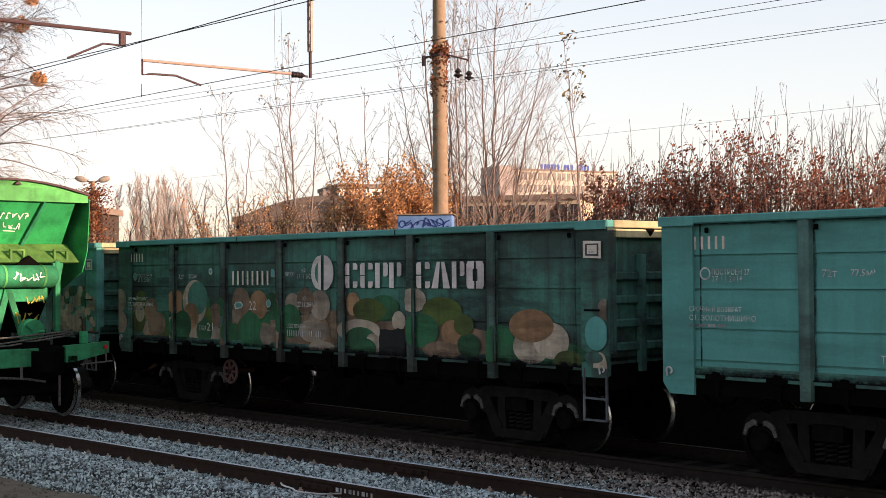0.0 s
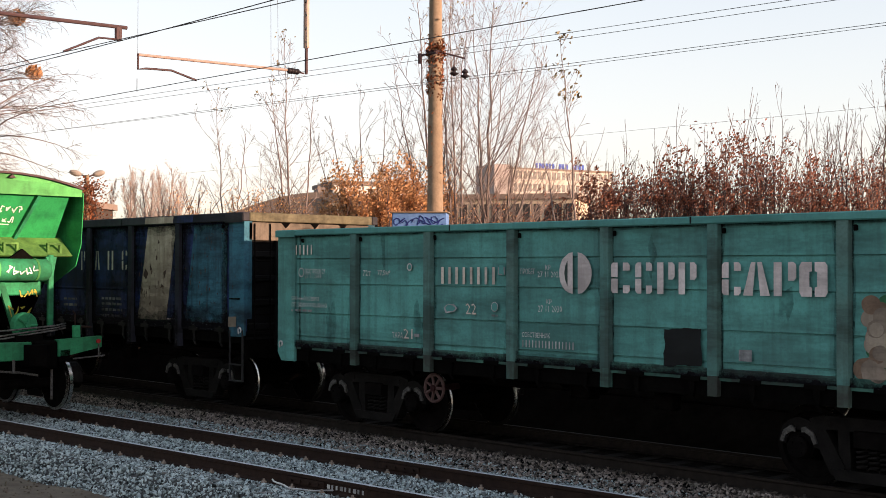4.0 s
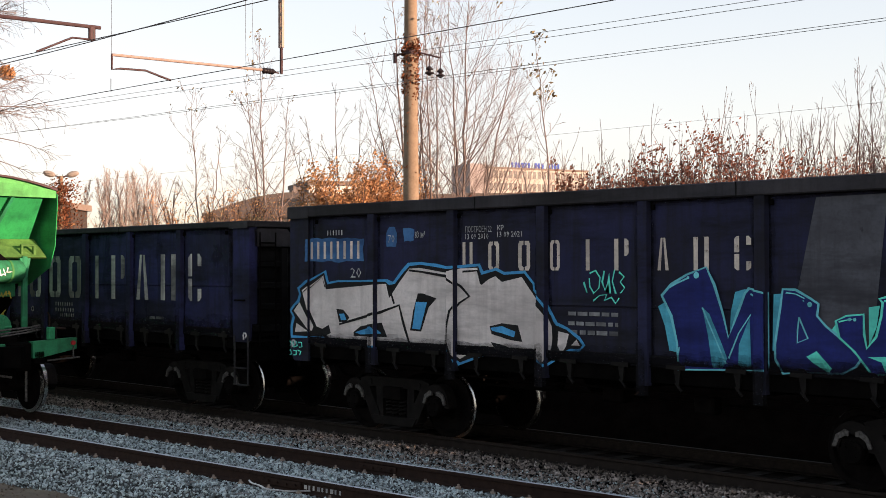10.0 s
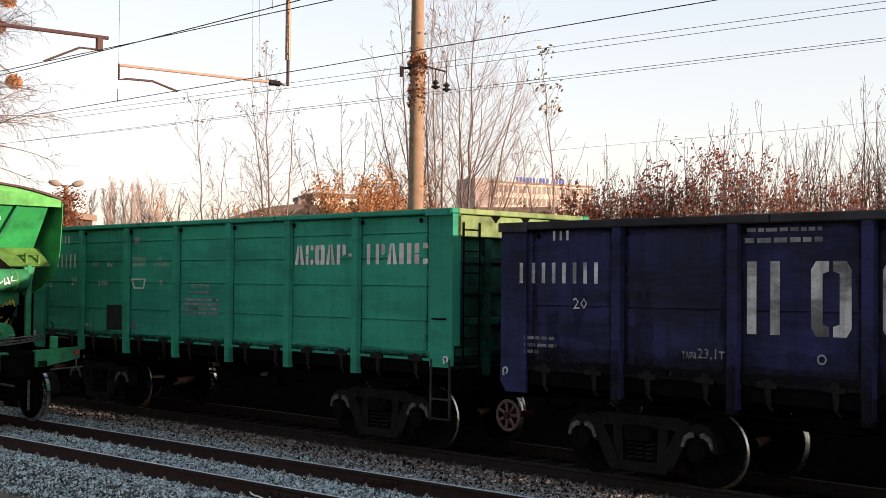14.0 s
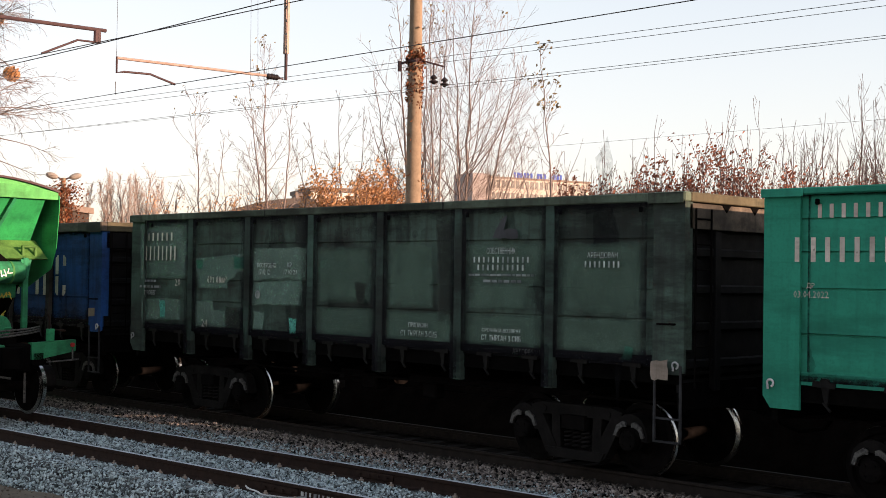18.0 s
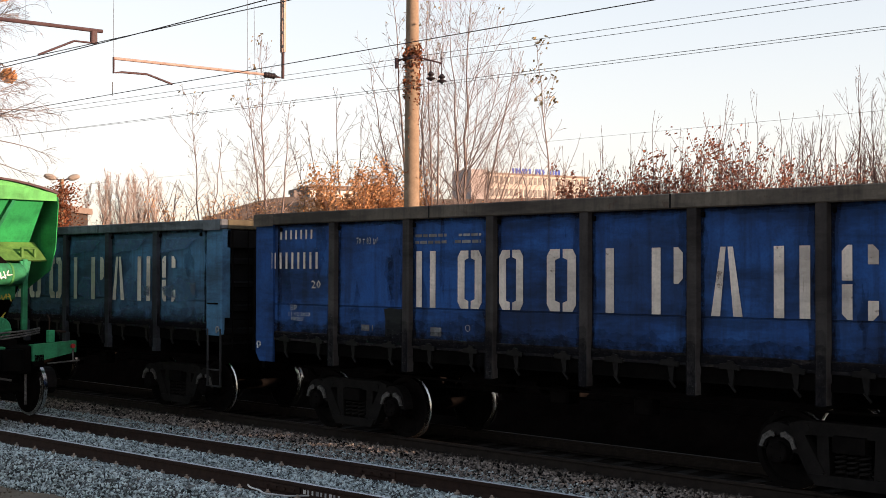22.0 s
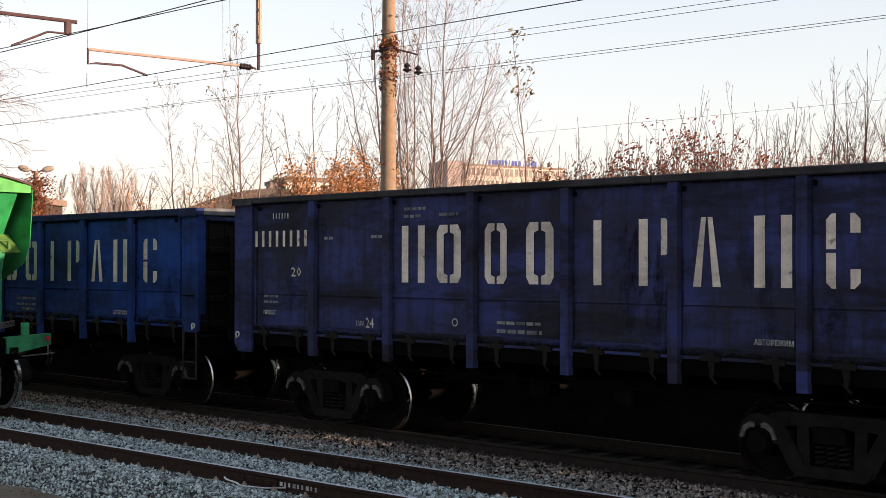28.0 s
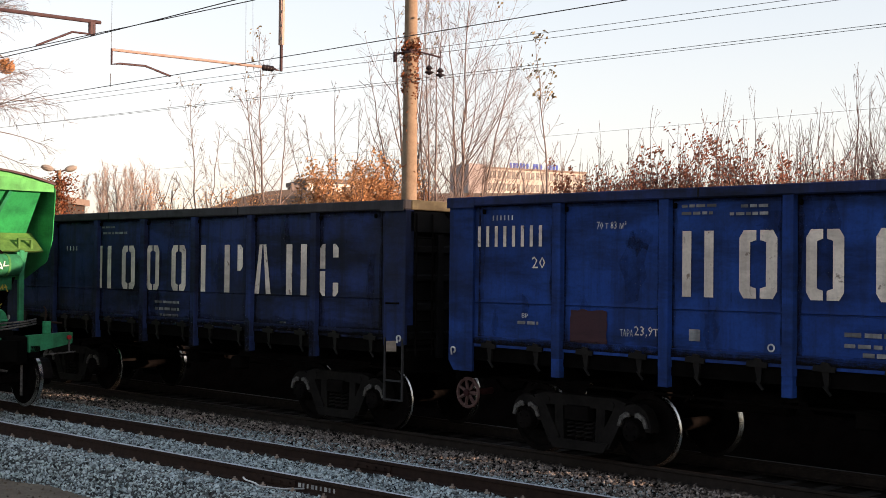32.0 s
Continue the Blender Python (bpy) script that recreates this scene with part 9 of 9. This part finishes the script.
def shrub(label, xy, top, seed, stems=7, leaves=500, leafmat=None, width=0.8, z0=1.8, leaf_size=0.11, leaf_top=0.75, leaf_low=0.0):
    rnd = random.Random(seed)
    s = thing("shrub", label, "shrub", pose(*xy, z0), "shrubs behind the track")
    ht = top - z0
    allp = []
    for k in range(stems):
        tub = Tubes()
        d = Vector((rnd.gauss(0, 0.16), rnd.gauss(0, 0.16), 1))
        p0 = Vector((rnd.gauss(0, width * 0.35), rnd.gauss(0, width * 0.35), -0.5))
        ln = ht * rnd.uniform(0.6, 1.05)
        pts = wander(p0, d, ln, 6, rnd, 0.05, 0.03)
        tub.limb(pts, [max(0.032 * (1 - 0.75 * i / 6), 0.009) for i in range(7)], 4)
        for j in range(9):
            u = rnd.uniform(0.2, 0.95)
            i = min(int(u * 6), 5)
            q = pts[i].lerp(pts[i + 1], u * 6 - i)
            a = rnd.uniform(0, 6.283)
            tw = wander(q, Vector((math.cos(a) * 0.45, math.sin(a) * 0.45, 0.9)), ln * rnd.uniform(0.14, 0.34), 3, rnd, 0.1, 0.05)
            tub.limb(tw, [0.014, 0.011, 0.009, 0.007], 3)
            allp += [x for x in tw if ht * leaf_low <= x.z < ht * leaf_top]
        part("stem", tub.mesh("stem", MAT["darkbark"]), None, s)
    if leaves and allp:
        lv = Leaves()
        for _ in range(leaves):
            p = rnd.choice(allp) + Vector((rnd.gauss(0, 0.10), rnd.gauss(0, 0.10), rnd.gauss(0, 0.10)))
            lv.leaf(p, leaf_size, rnd)
        part("foliage", lv.mesh("foliage", leafmat or rust_leaf), None, s)
    return s


def T(yaw, dist, el, **k):
    return dict(xy=bearing(yaw, dist), top=height(el, dist), **k)


def arch(p, d, length, steps, rnd, curl=0.12, bend=0.07):
    """A twig that leaves sideways and bends up to the light."""
    pts = [p.copy()]
    d = d.normalized()
    for _ in range(steps):
        d = (d + Vector((rnd.gauss(0, bend), rnd.gauss(0, bend), rnd.gauss(0, bend) + curl))).normalized()
        p = p + d * (length / steps)
        pts.append(p.copy())
    return pts


def on(pts, u):
    k = u * (len(pts) - 1)
    i = min(int(k), len(pts) - 2)
    return pts[i].lerp(pts[i + 1], k - i), (pts[i + 1] - pts[i]).normalized()


def sideways(ax, rnd, angle):
    side = ax.orthogonal().normalized()
    side.rotate(Matrix.Rotation(rnd.uniform(0, 6.283), 3, ax))
    return ax * math.cos(angle) + side * math.sin(angle)


def upright_tree(label, dist, stems, seed, r=0.05, wide=0.34, first=0.10, boughs=3.4, twigs=7, angle=(34, 58), leaves=0, leaf_low=0.7, leaf_size=0.09, leafmat=None, bark="twigbark", z0=1.8, fine=0.0045, reach=0.985):
    """A bare broadleaf tree: stems (foot bearing, top bearing, top elevation), boughs that arch upward, two orders of twigs."""
    rnd = random.Random(seed)
    root = bearing(stems[0][0], dist)
    t = thing("tree", label, "tree", pose(*root, z0), "trees behind the track")
    tub, trunk, tips = Tubes(), Tubes(), []
    for foot, head, el in stems:
        x0, y0 = bearing(foot, dist)
        x1, y1 = bearing(head, dist + rnd.uniform(-0.6, 0.6))
        p0, p1 = Vector((x0 - root[0], y0 - root[1], -0.3)), Vector((x1 - root[0], y1 - root[1], height(el, dist) - z0))
        ht = (p1 - p0).length
        side = Vector((-math.cos(radians(foot)), -math.sin(radians(foot)), 0))
        sway = rnd.uniform(-0.012, 0.012) * ht
        pts = []
        for i in range(13):
            u = i / 12
            q = p0.lerp(p1, u) + side * (sway * math.sin(math.pi * u) + 0.004 * ht * math.sin(u * rnd.uniform(7, 15)) * u) + Vector((rnd.gauss(0, 0.02), rnd.gauss(0, 0.02), 0)) * min(i, 1)
            pts.append(q)
        rad = [max(r * (1 - 0.93 * (i / 12) ** 0.8), fine * 1.3) for i in range(13)]
        trunk.limb(pts, rad, 7)
        tips += [pts[-1], pts[-2]]
        n = int(ht * boughs)
        for k in range(n):
            u = first + (reach - first) * (k + rnd.random()) / n
            q, ax = on(pts, u)
            ln = wide * ht * (1.15 - u) ** 0.7 * rnd.uniform(0.4, 1.15) * min(1.0, 0.55 + 1.6 * u)
            rb = max(rad[min(int(u * 12), 12)] * 0.5 * min(1.0, ln / (wide * ht * 0.8)), fine * 1.25)
            bp = arch(q, sideways(ax, rnd, radians(rnd.uniform(*angle))), ln, 7, rnd, 0.115, 0.06)
            tub.limb(bp, [max(rb * (1 - 0.8 * i / 7), fine) for i in range(8)], 4)
            tips.append(bp[-1])
            for j in range(max(2, int(twigs * min(1.0, ln / 1.6)))):
                v = rnd.uniform(0.2, 0.97)
                q2, ax2 = on(bp, v)
                l2 = ln * (0.55 - 0.35 * v) * rnd.uniform(0.5, 1.2)
                tp = arch(q2, sideways(ax2, rnd, radians(rnd.uniform(28, 52))), l2, 4, rnd, 0.09, 0.09)
                tub.limb(tp, [fine * 1.2, fine * 1.1, fine, fine * 0.9, fine * 0.7], 3)
                tips.append(tp[-1])
                for _ in range(rnd.choice((1, 2, 3))):
                    q3, ax3 = on(tp, rnd.uniform(0.2, 0.9))
                    sp3 = arch(q3, sideways(ax3, rnd, radians(rnd.uniform(25, 55))), l2 * rnd.uniform(0.2, 0.5), 2, rnd, 0.08, 0.1)
                    tub.limb(sp3, [fine * 0.9, fine * 0.8, fine * 0.6], 3)
    part("trunk", trunk.mesh("trunk", MAT[bark]), None, t)
    part("crown", tub.mesh("crown", MAT[bark]), None, t)
    if leaves:
        lv = Leaves()
        top = max(p.z for p in tips)
        high = [p for p in tips if p.z > top * leaf_low] or tips
        for _ in range(leaves):
            lv.leaf(rnd.choice(high) + Vector((rnd.gauss(0, 0.07), rnd.gauss(0, 0.07), rnd.gauss(0, 0.07))), leaf_size, rnd)
        part("foliage", lv.mesh("foliage", leafmat or tan_leaf), None, t)
    return t


upright_tree("young bare tree with a low stem and few last leaves", 44, [(55.6, 56.25, 7.7), (55.55, 54.95, 6.0), (55.9, 57.7, 3.9)], 1, r=0.05, wide=0.32, leaves=26, leaf_low=0.85, leaf_size=0.10, first=0.3)
upright_tree("slim tall bare tree with a few last leaves", 42, [(52.78, 53.25, 10.5), (52.9, 53.95, 8.2), (52.7, 52.0, 7.6)], 2, r=0.06, wide=0.28, leaves=60, leaf_low=0.72, leaf_size=0.10, first=0.25)
upright_tree("bare bushy tree of several spreading stems", 38, [(49.6, 49.95, 7.9), (49.7, 51.2, 6.7), (49.5, 48.7, 7.0), (49.8, 52.0, 5.9), (49.4, 48.0, 6.2)], 3, r=0.05, wide=0.32, first=0.15)
upright_tree("small bare tree between the shrubs", 47, [(54.2, 54.3, 5.3), (54.3, 55.0, 4.6), (54.1, 53.6, 4.8)], 14, r=0.03, wide=0.3)
upright_tree("tall bare tree leaning behind the pole", 37, [(46.7, 47.5, 13.0), (46.8, 48.5, 9.2), (46.6, 45.9, 11.5)], 4, r=0.065, wide=0.30, boughs=4.4, leaves=40, leaf_low=0.75, leaf_size=0.085)
upright_tree("pair of tall straight bare stems", 36, [(45.45, 46.0, 13.3), (45.55, 46.55, 10.8), (45.4, 45.2, 12.4)], 5, r=0.05, wide=0.22, leaves=26, leaf_low=0.7, leaf_size=0.085)
upright_tree("tall straight bare tree with arching boughs", 37, [(44.2, 43.95, 13.6), (44.15, 42.0, 9.6), (44.1, 41.6, 6.4), (44.2, 44.9, 11.6)], 6, r=0.07, wide=0.46, leaves=50, leaf_low=0.75, leaf_size=0.085, boughs=4.2, twigs=8, fine=0.0038)
upright_tree("leaning tree with a tuft of dry leaves on top", 34, [(40.2, 41.0, 10.2), (40.4, 42.0, 6.8)], 7, r=0.05, wide=0.25, leaves=100, leaf_low=0.74, leaf_size=0.10, first=0.35, boughs=3.0)
SKYLINE = ((39.5, 5.8), (38.5, 6.57), (37.4, 6.96), (36.0, 7.31), (34.6, 7.0), (33.0, 7.93), (31.3, 8.4), (30.2, 7.2), (29.0, 8.1), (27.6, 9.1), (26.9, 9.45), (24.8, 9.8), (22.5, 9.6), (20.0, 9.2))
rt = random.Random(40)
for i in range(26):
    yaw = 39.3 - i * 0.7 + rt.uniform(-0.2, 0.2)
    crest = float(np.interp(-yaw, [-a for a, _ in SKYLINE], [e for _, e in SKYLINE]))
    lofty = yaw < 29.6
    el = crest * (rt.uniform(0.86, 1.0) if i % 2 else rt.uniform(0.74, 0.92))
    stems = [(yaw, yaw + rt.uniform(-0.35, 0.35), el)]
    for k in range(2):
        stems.append((yaw + rt.uniform(-0.15, 0.15), yaw + rt.uniform(-1.3, 1.3), el * rt.uniform(0.66, 0.92)))
    upright_tree("bare thicket tree of several dark stems" if lofty else "thin bare sapling in the thicket", rt.uniform(43, 48), stems, 30 + i, r=0.06 if lofty else 0.04, wide=0.42 if lofty else 0.34, first=0.25, boughs=1.6 if lofty else 1.3, twigs=4, fine=0.0050, bark="darkbark", angle=(16, 38), reach=0.86)
# the big tree at the edge: long fine drooping twigs and round mistletoe tufts
def drooping_tree(label, yaw, dist, el, seed, boughs=118, r=0.13, z0=1.8, fine=0.0042):
    """A broad bare tree: long boughs that rise, bow over and hang in fine twigs."""
    rnd = random.Random(seed)
    x, y = bearing(yaw, dist)
    t = thing("tree", label, "tree", pose(x, y, z0), "trees behind the track")
    trunk, tub = Tubes(), Tubes()
    ht = height(el, dist) - z0
    pts = wander(Vector((0, 0, -0.3)), Vector((0, 0, 1)), ht, 9, rnd, 0.03, 0.02)
    rad = [max(r * (1 - 0.9 * i / 9), 0.014) for i in range(10)]
    trunk.limb(pts, rad, 8)
    for k in range(boughs):
        u = 0.30 + 0.69 * (k + rnd.random()) / boughs
        q, ax = on(pts, u)
        ln = rnd.uniform(1.9, 3.5) * (1.15 - 0.5 * u)
        rb = max(rad[min(int(u * 9), 9)] * 0.32, 0.010)
        bp = arch(q, sideways(ax, rnd, radians(rnd.uniform(38, 72))), ln, 8, rnd, rnd.uniform(-0.13, -0.05), 0.05)
        tub.limb(bp, [max(rb * (1 - 0.82 * i / 8), fine * 1.3) for i in range(9)], 4)
        for j in range(12):
            v = rnd.uniform(0.12, 0.99)
            q2, ax2 = on(bp, v)
            l2 = rnd.uniform(0.45, 1.15) * (1.15 - 0.5 * v)
            tp = arch(q2, sideways(ax2, rnd, radians(rnd.uniform(22, 55))), l2, 5, rnd, rnd.uniform(-0.16, -0.03), 0.07)
            tub.limb(tp, [fine * 1.35, fine * 1.25, fine * 1.15, fine, fine * 0.9, fine * 0.8], 3)
            for _ in range(4):
                q3, ax3 = on(tp, rnd.uniform(0.15, 0.95))
                sp3 = arch(q3, sideways(ax3, rnd, radians(rnd.uniform(25, 60))), l2 * rnd.uniform(0.18, 0.48), 3, rnd, -0.06, 0.10)
                tub.limb(sp3, [fine * 0.95, fine * 0.9, fine * 0.8, fine * 0.7], 3)
    part("trunk", trunk.mesh("trunk", MAT["twigbark"]), None, t)
    part("crown", tub.mesh("crown", MAT["twigbark"]), None, t)
    return t


big = drooping_tree("large bare tree with drooping twigs and round mistletoe tufts", 66.9, 33, 16.0, 9)
for yaw, el, r in ((63.9, 8.25, 0.19), (64.6, 10.5, 0.22), (64.2, 11.6, 0.2)):
    lv = Leaves()
    rnd = random.Random(int(yaw * 10))
    for _ in range(260):
        v = Vector((rnd.gauss(0, 1), rnd.gauss(0, 1), rnd.gauss(0, 1))).normalized() * r * rnd.random() ** 0.4
        lv.leaf(v, 0.10, rnd)
    x, y = bearing(yaw, 34.0)
    part("mistletoe", lv.mesh("mistletoe", orange_leaf), None, big, "round brown mistletoe tuft", Matrix.Translation(-big.matrix_basis.translation) @ pose(x, y, height(el, 34.0)))
# thicket of shrubs in dry leaf
rs = random.Random(77)
for i in range(64):
    yaw = 63.5 - i * 0.67 + rs.uniform(-0.25, 0.25)
    right = yaw < 43
    dist = rs.uniform(42, 50) if right else rs.uniform(34, 41)
    el = (rs.uniform(4.0, 5.6) if right else rs.uniform(3.1, 4.4))
    if 39.6 < yaw < 44.5:
        el = 0.62 * el + 0.9  # lower before the office building
    if 47 < yaw < 52.6:
        el = 0.45 * el + 1.0  # lower before the white building
    if yaw > 55.2:
        el = 0.45 * el + 0.9  # thin low growth with open sky behind
    mat = rust_leaf if right else (orange_leaf if rs.random() < 0.75 else tan_leaf)
    shrub("shrub with dry rust-brown leaves" if right else "shrub with sunlit orange-brown leaves", bearing(yaw, dist), height(el, dist), 200 + i, stems=6, leaves=(700 if yaw > 33 else 480) if right else 700 if yaw > 55.2 else 650 if yaw < 52.6 else 1500, leafmat=mat, width=1.4, leaf_size=0.115 if right else 0.06, leaf_top=0.9)
for i in range(6):
    yaw = 56.5 - i * 0.85 + rs.uniform(-0.2, 0.2)
    shrub("dense shrub with sunlit orange leaves", bearing(yaw, rs.uniform(36, 42)), height(rs.uniform(3.3, 4.2), 39), 600 + i, stems=8, leaves=2400, leafmat=orange_leaf, width=1.3, leaf_size=0.058, leaf_top=0.92)
for i in range(6):
    yaw = 50.3 - i * 0.6
    shrub("tall shrub thick with sunlit orange leaves", bearing(yaw, rs.uniform(34.5, 36.5)), height(rs.uniform(4.7, 5.5), 35.5), 700 + i, stems=7, leaves=1900, leafmat=orange_leaf, width=0.8, leaf_size=0.085, leaf_top=1.0, leaf_low=0.55)
for i in range(14):
    yaw = 39.4 - i * 1.3 + rs.uniform(-0.3, 0.3)
    low = yaw > 33
    shrub("shrub with dry dark red leaves", bearing(yaw, 54), height(rs.uniform(4.0, 5.6) if low else rs.uniform(4.8, 7.0), 54), 400 + i, stems=5, leaves=600 if low else 260, leafmat=rust_leaf, width=1.5, leaf_size=0.125, leaf_top=0.78)
for i, (yaw, el) in enumerate(((38.3, 5.4), (37.7, 5.9), (37.1, 5.7), (35.6, 5.5), (34.8, 5.8), (33.9, 5.3), (33.3, 6.1), (32.4, 5.2), (31.4, 6.2), (30.5, 5.0), (29.3, 4.9), (28.0, 4.7))):
    shrub("tall shrub hung with large dry red-brown leaves", bearing(yaw, 43.5), height(el * 1.03, 43.5), 800 + i, stems=7, leaves=620, leafmat=rust_leaf, width=0.8, leaf_size=0.11, leaf_top=1.0, leaf_low=0.55)
# far poplars
for i, (yaw, el) in enumerate(((60.0, 4.4), (59.5, 4.8), (59.0, 4.6), (58.5, 4.9), (58.0, 4.4), (59.7, 4.3), (59.25, 4.6), (58.75, 4.7), (58.2, 4.5), (57.6, 4.0), (63.0, 4.0), (61.2, 4.3))):
    tree("distant slender poplar in low sun", seed=60 + i, **T(yaw, 125, el * 0.88, kids=18, spread=0.16, r=0.14, depth=3, z0=0, bark="palebark", leaves=500, leafmat=pale_leaf, leaf_low=0.05, leaf_size=0.09, first=0.05, thin=0.013, reach=0.42, twigs=6))
# creeper on the pole and on the lamp
def creeper(label, xy, lumps, seed, mat, size):
    rnd = random.Random(seed)
    lv = Leaves()
    for z, spread, ht, n, r in lumps:
        for _ in range(n):
            a = rnd.uniform(0, 6.283)
            rr = r + abs(rnd.gauss(0, spread))
            lv.leaf(Vector((rr * math.cos(a), rr * math.sin(a), z + rnd.gauss(0, ht))), size, rnd)
    tagged(new("creeper", lv.mesh("creeper", mat)), label, "plant", "creepers").matrix_basis = pose(*xy, 0)


creeper("dry brown creeper leaves round the pole", POLE, ((7.85, 0.045, 0.12, 260, 0.15), (7.45, 0.03, 0.28, 300, 0.155), (6.9, 0.025, 0.25, 120, 0.165), (5.6, 0.02, 0.5, 30, 0.18), (3.2, 0.05, 0.3, 60, 0.2)), 5, creeper_leaf, 0.085)
creeper("dry red creeper leaves round the street lamp", bearing(61.7, 62.0), ((6.35, 0.50, 0.18, 420, 0.1), (5.7, 0.42, 0.4, 800, 0.1), (4.7, 0.50, 0.6, 1000, 0.1)), 6, creeper_leaf, 0.12)
# low woods far off
def woods():
    rnd = random.Random(11)
    lv = Leaves()
    for k in range(5200):
        yaw = rnd.uniform(20, 68)
        d = rnd.uniform(170, 260)
        x, y = bearing(yaw, d)
        hgt = (3.5 + 4.5 * noise.noise((yaw * 0.8, 0, 0)) + 3.0) * rnd.random() ** 0.5
        lv.leaf(Vector((x, y, max(0.2, hgt))), 1.5, rnd)
    tagged(new("far_woods", lv.mesh("far_woods", tan_leaf)), "hazy brown woods on the horizon", "woods", kind="stuff")


woods()

# ---- loose ballast stones ----
def stones(name, label, mat, spots, size, seed):
    """Many angular stones as one mesh: squashed octahedra and wedges, set into the bed."""
    rng = np.random.default_rng(seed)
    n = len(spots)
    base = np.array([(1, 0, 0), (-1, 0, 0), (0, 1, 0), (0, -1, 0), (0, 0, 1), (0, 0, -1)], float)
    faces = np.array([(0, 2, 4), (2, 1, 4), (1, 3, 4), (3, 0, 4), (2, 0, 5), (1, 2, 5), (3, 1, 5), (0, 3, 5)])
    v = np.repeat(base[None], n, 0) * rng.uniform(0.55, 1.25, (n, 6, 1))
    v += rng.normal(0, 0.22, (n, 6, 3))
    v *= (size * rng.uniform(0.55, 1.35, (n, 1, 1))) * np.array([1, 1, 0.75])
    q = rng.normal(0, 1, (n, 4))
    q /= np.linalg.norm(q, axis=1, keepdims=True)
    w, x, y, z = q.T
    R = np.stack([np.stack([1 - 2 * (y * y + z * z), 2 * (x * y - z * w), 2 * (x * z + y * w)], 1),
                  np.stack([2 * (x * y + z * w), 1 - 2 * (x * x + z * z), 2 * (y * z - x * w)], 1),
                  np.stack([2 * (x * z - y * w), 2 * (y * z + x * w), 1 - 2 * (x * x + y * y)], 1)], 1)
    v = np.einsum("nij,nkj->nki", R, v) + spots[:, None, :]
    me = bpy.data.meshes.new(name)
    me.vertices.add(n * 6)
    me.vertices.foreach_set("co", v.ravel())
    f = (faces[None] + 6 * np.arange(n)[:, None, None]).reshape(-1)
    me.loops.add(len(f))
    me.loops.foreach_set("vertex_index", f)
    me.polygons.add(n * 8)
    me.polygons.foreach_set("loop_start", np.arange(0, len(f), 3))
    me.update(calc_edges=True)
    me.validate()
    me.materials.append(mat)
    return tagged(new(name, me), label, "gravel", kind="stuff")


def scatter(n, x0, x1, profile, seed, lift=0.0):
    """Spots over a cross-section (y, z): random along x, spread along the section."""
    rng = np.random.default_rng(seed)
    xs = rng.uniform(x0, x1, n)
    ys, zs = np.array(profile).T
    y = rng.uniform(ys[0], ys[-1], n)
    return np.stack([xs, y, np.interp(y, ys, zs) + lift + rng.uniform(-0.012, 0.018, n)], 1)


prof_near = [(-1.92, -0.50), (-1.75, -0.40), (-1.45, -0.2), (0, -0.19), (1.45, -0.2), (1.9, -0.30), (2.4, -0.345), (2.85, -0.30)]
sp = scatter(150000, -12, 15, prof_near, 1)
keep = np.abs(np.abs(sp[:, 1]) - 0.797) > 0.085
ob = stones("ballast_stones", "pale grey crushed stones round the near track", MAT["stone"], sp[keep], 0.026, 2)
ob.matrix_basis = NEAR
sp = scatter(52000, -34, 1, [(12.3, -0.31), (12.9, -0.27), (13.80, -0.185)], 3, 0.012)
sp = sp[sp[:, 1] > 12.62 + (sp[:, 0] + 23) * 0.03 + 0.08 * np.sin(sp[:, 0] * 2.1)]
stones("oily_gravel", "brown oily gravel between the tracks", MAT["oldstone"], sp, 0.031, 4)
# gravel strip at the train: its shade is in the stone colour
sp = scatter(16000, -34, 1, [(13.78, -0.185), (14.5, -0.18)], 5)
stones("sooty_gravel", "gravel beside the train, darkened for its shade", rough_stuff("shaded_stones", (0.07, 0.055, 0.046), (0.20, 0.162, 0.138), 5, 0.9, 0, per_piece=True), sp, 0.026, 6)
sp = scatter(2600, -30, 0, [(7.2, -0.40), (8.45, -0.40)], 7)
stones("dirt_crumbs", "small stones scattered on the dirt path", MAT["dirt"], sp, 0.018, 8)

# ---- what moves ----
def motions():
    # a smooth curve through the advance, by local cubic steps
    ts = [a for a, _ in ADVANCE]
    ds = [b for _, b in ADVANCE]
    slope = np.gradient(ds, ts)

    def at(t):
        i = min(max(k for k in range(len(ts)) if ts[k] <= t + 1e-6), len(ts) - 2)
        w = ts[i + 1] - ts[i]
        u = (t - ts[i]) / w
        h00, h10, h01, h11 = 2 * u ** 3 - 3 * u ** 2 + 1, u ** 3 - 2 * u ** 2 + u, -2 * u ** 3 + 3 * u ** 2, u ** 3 - u ** 2
        return h00 * ds[i] + h10 * w * slope[i] + h01 * ds[i + 1] + h11 * w * slope[i + 1]

    spins = [(k * 4 / 30, (at(k * 4 / 30) / WHEEL_R) % (2 * math.pi)) for k in range(241)]
    for w, x, spin in WAGONS:
        walk(w, [(t, pose(x + d, RAIL_Y, 0)) for t, d in ADVANCE])
        for ws in spin:
            p = ws.matrix_basis.translation.copy()
            walk(ws, [(t, pose(p.x, p.y, p.z, 0, math.degrees(a), 0)) for t, a in spins])


motions()
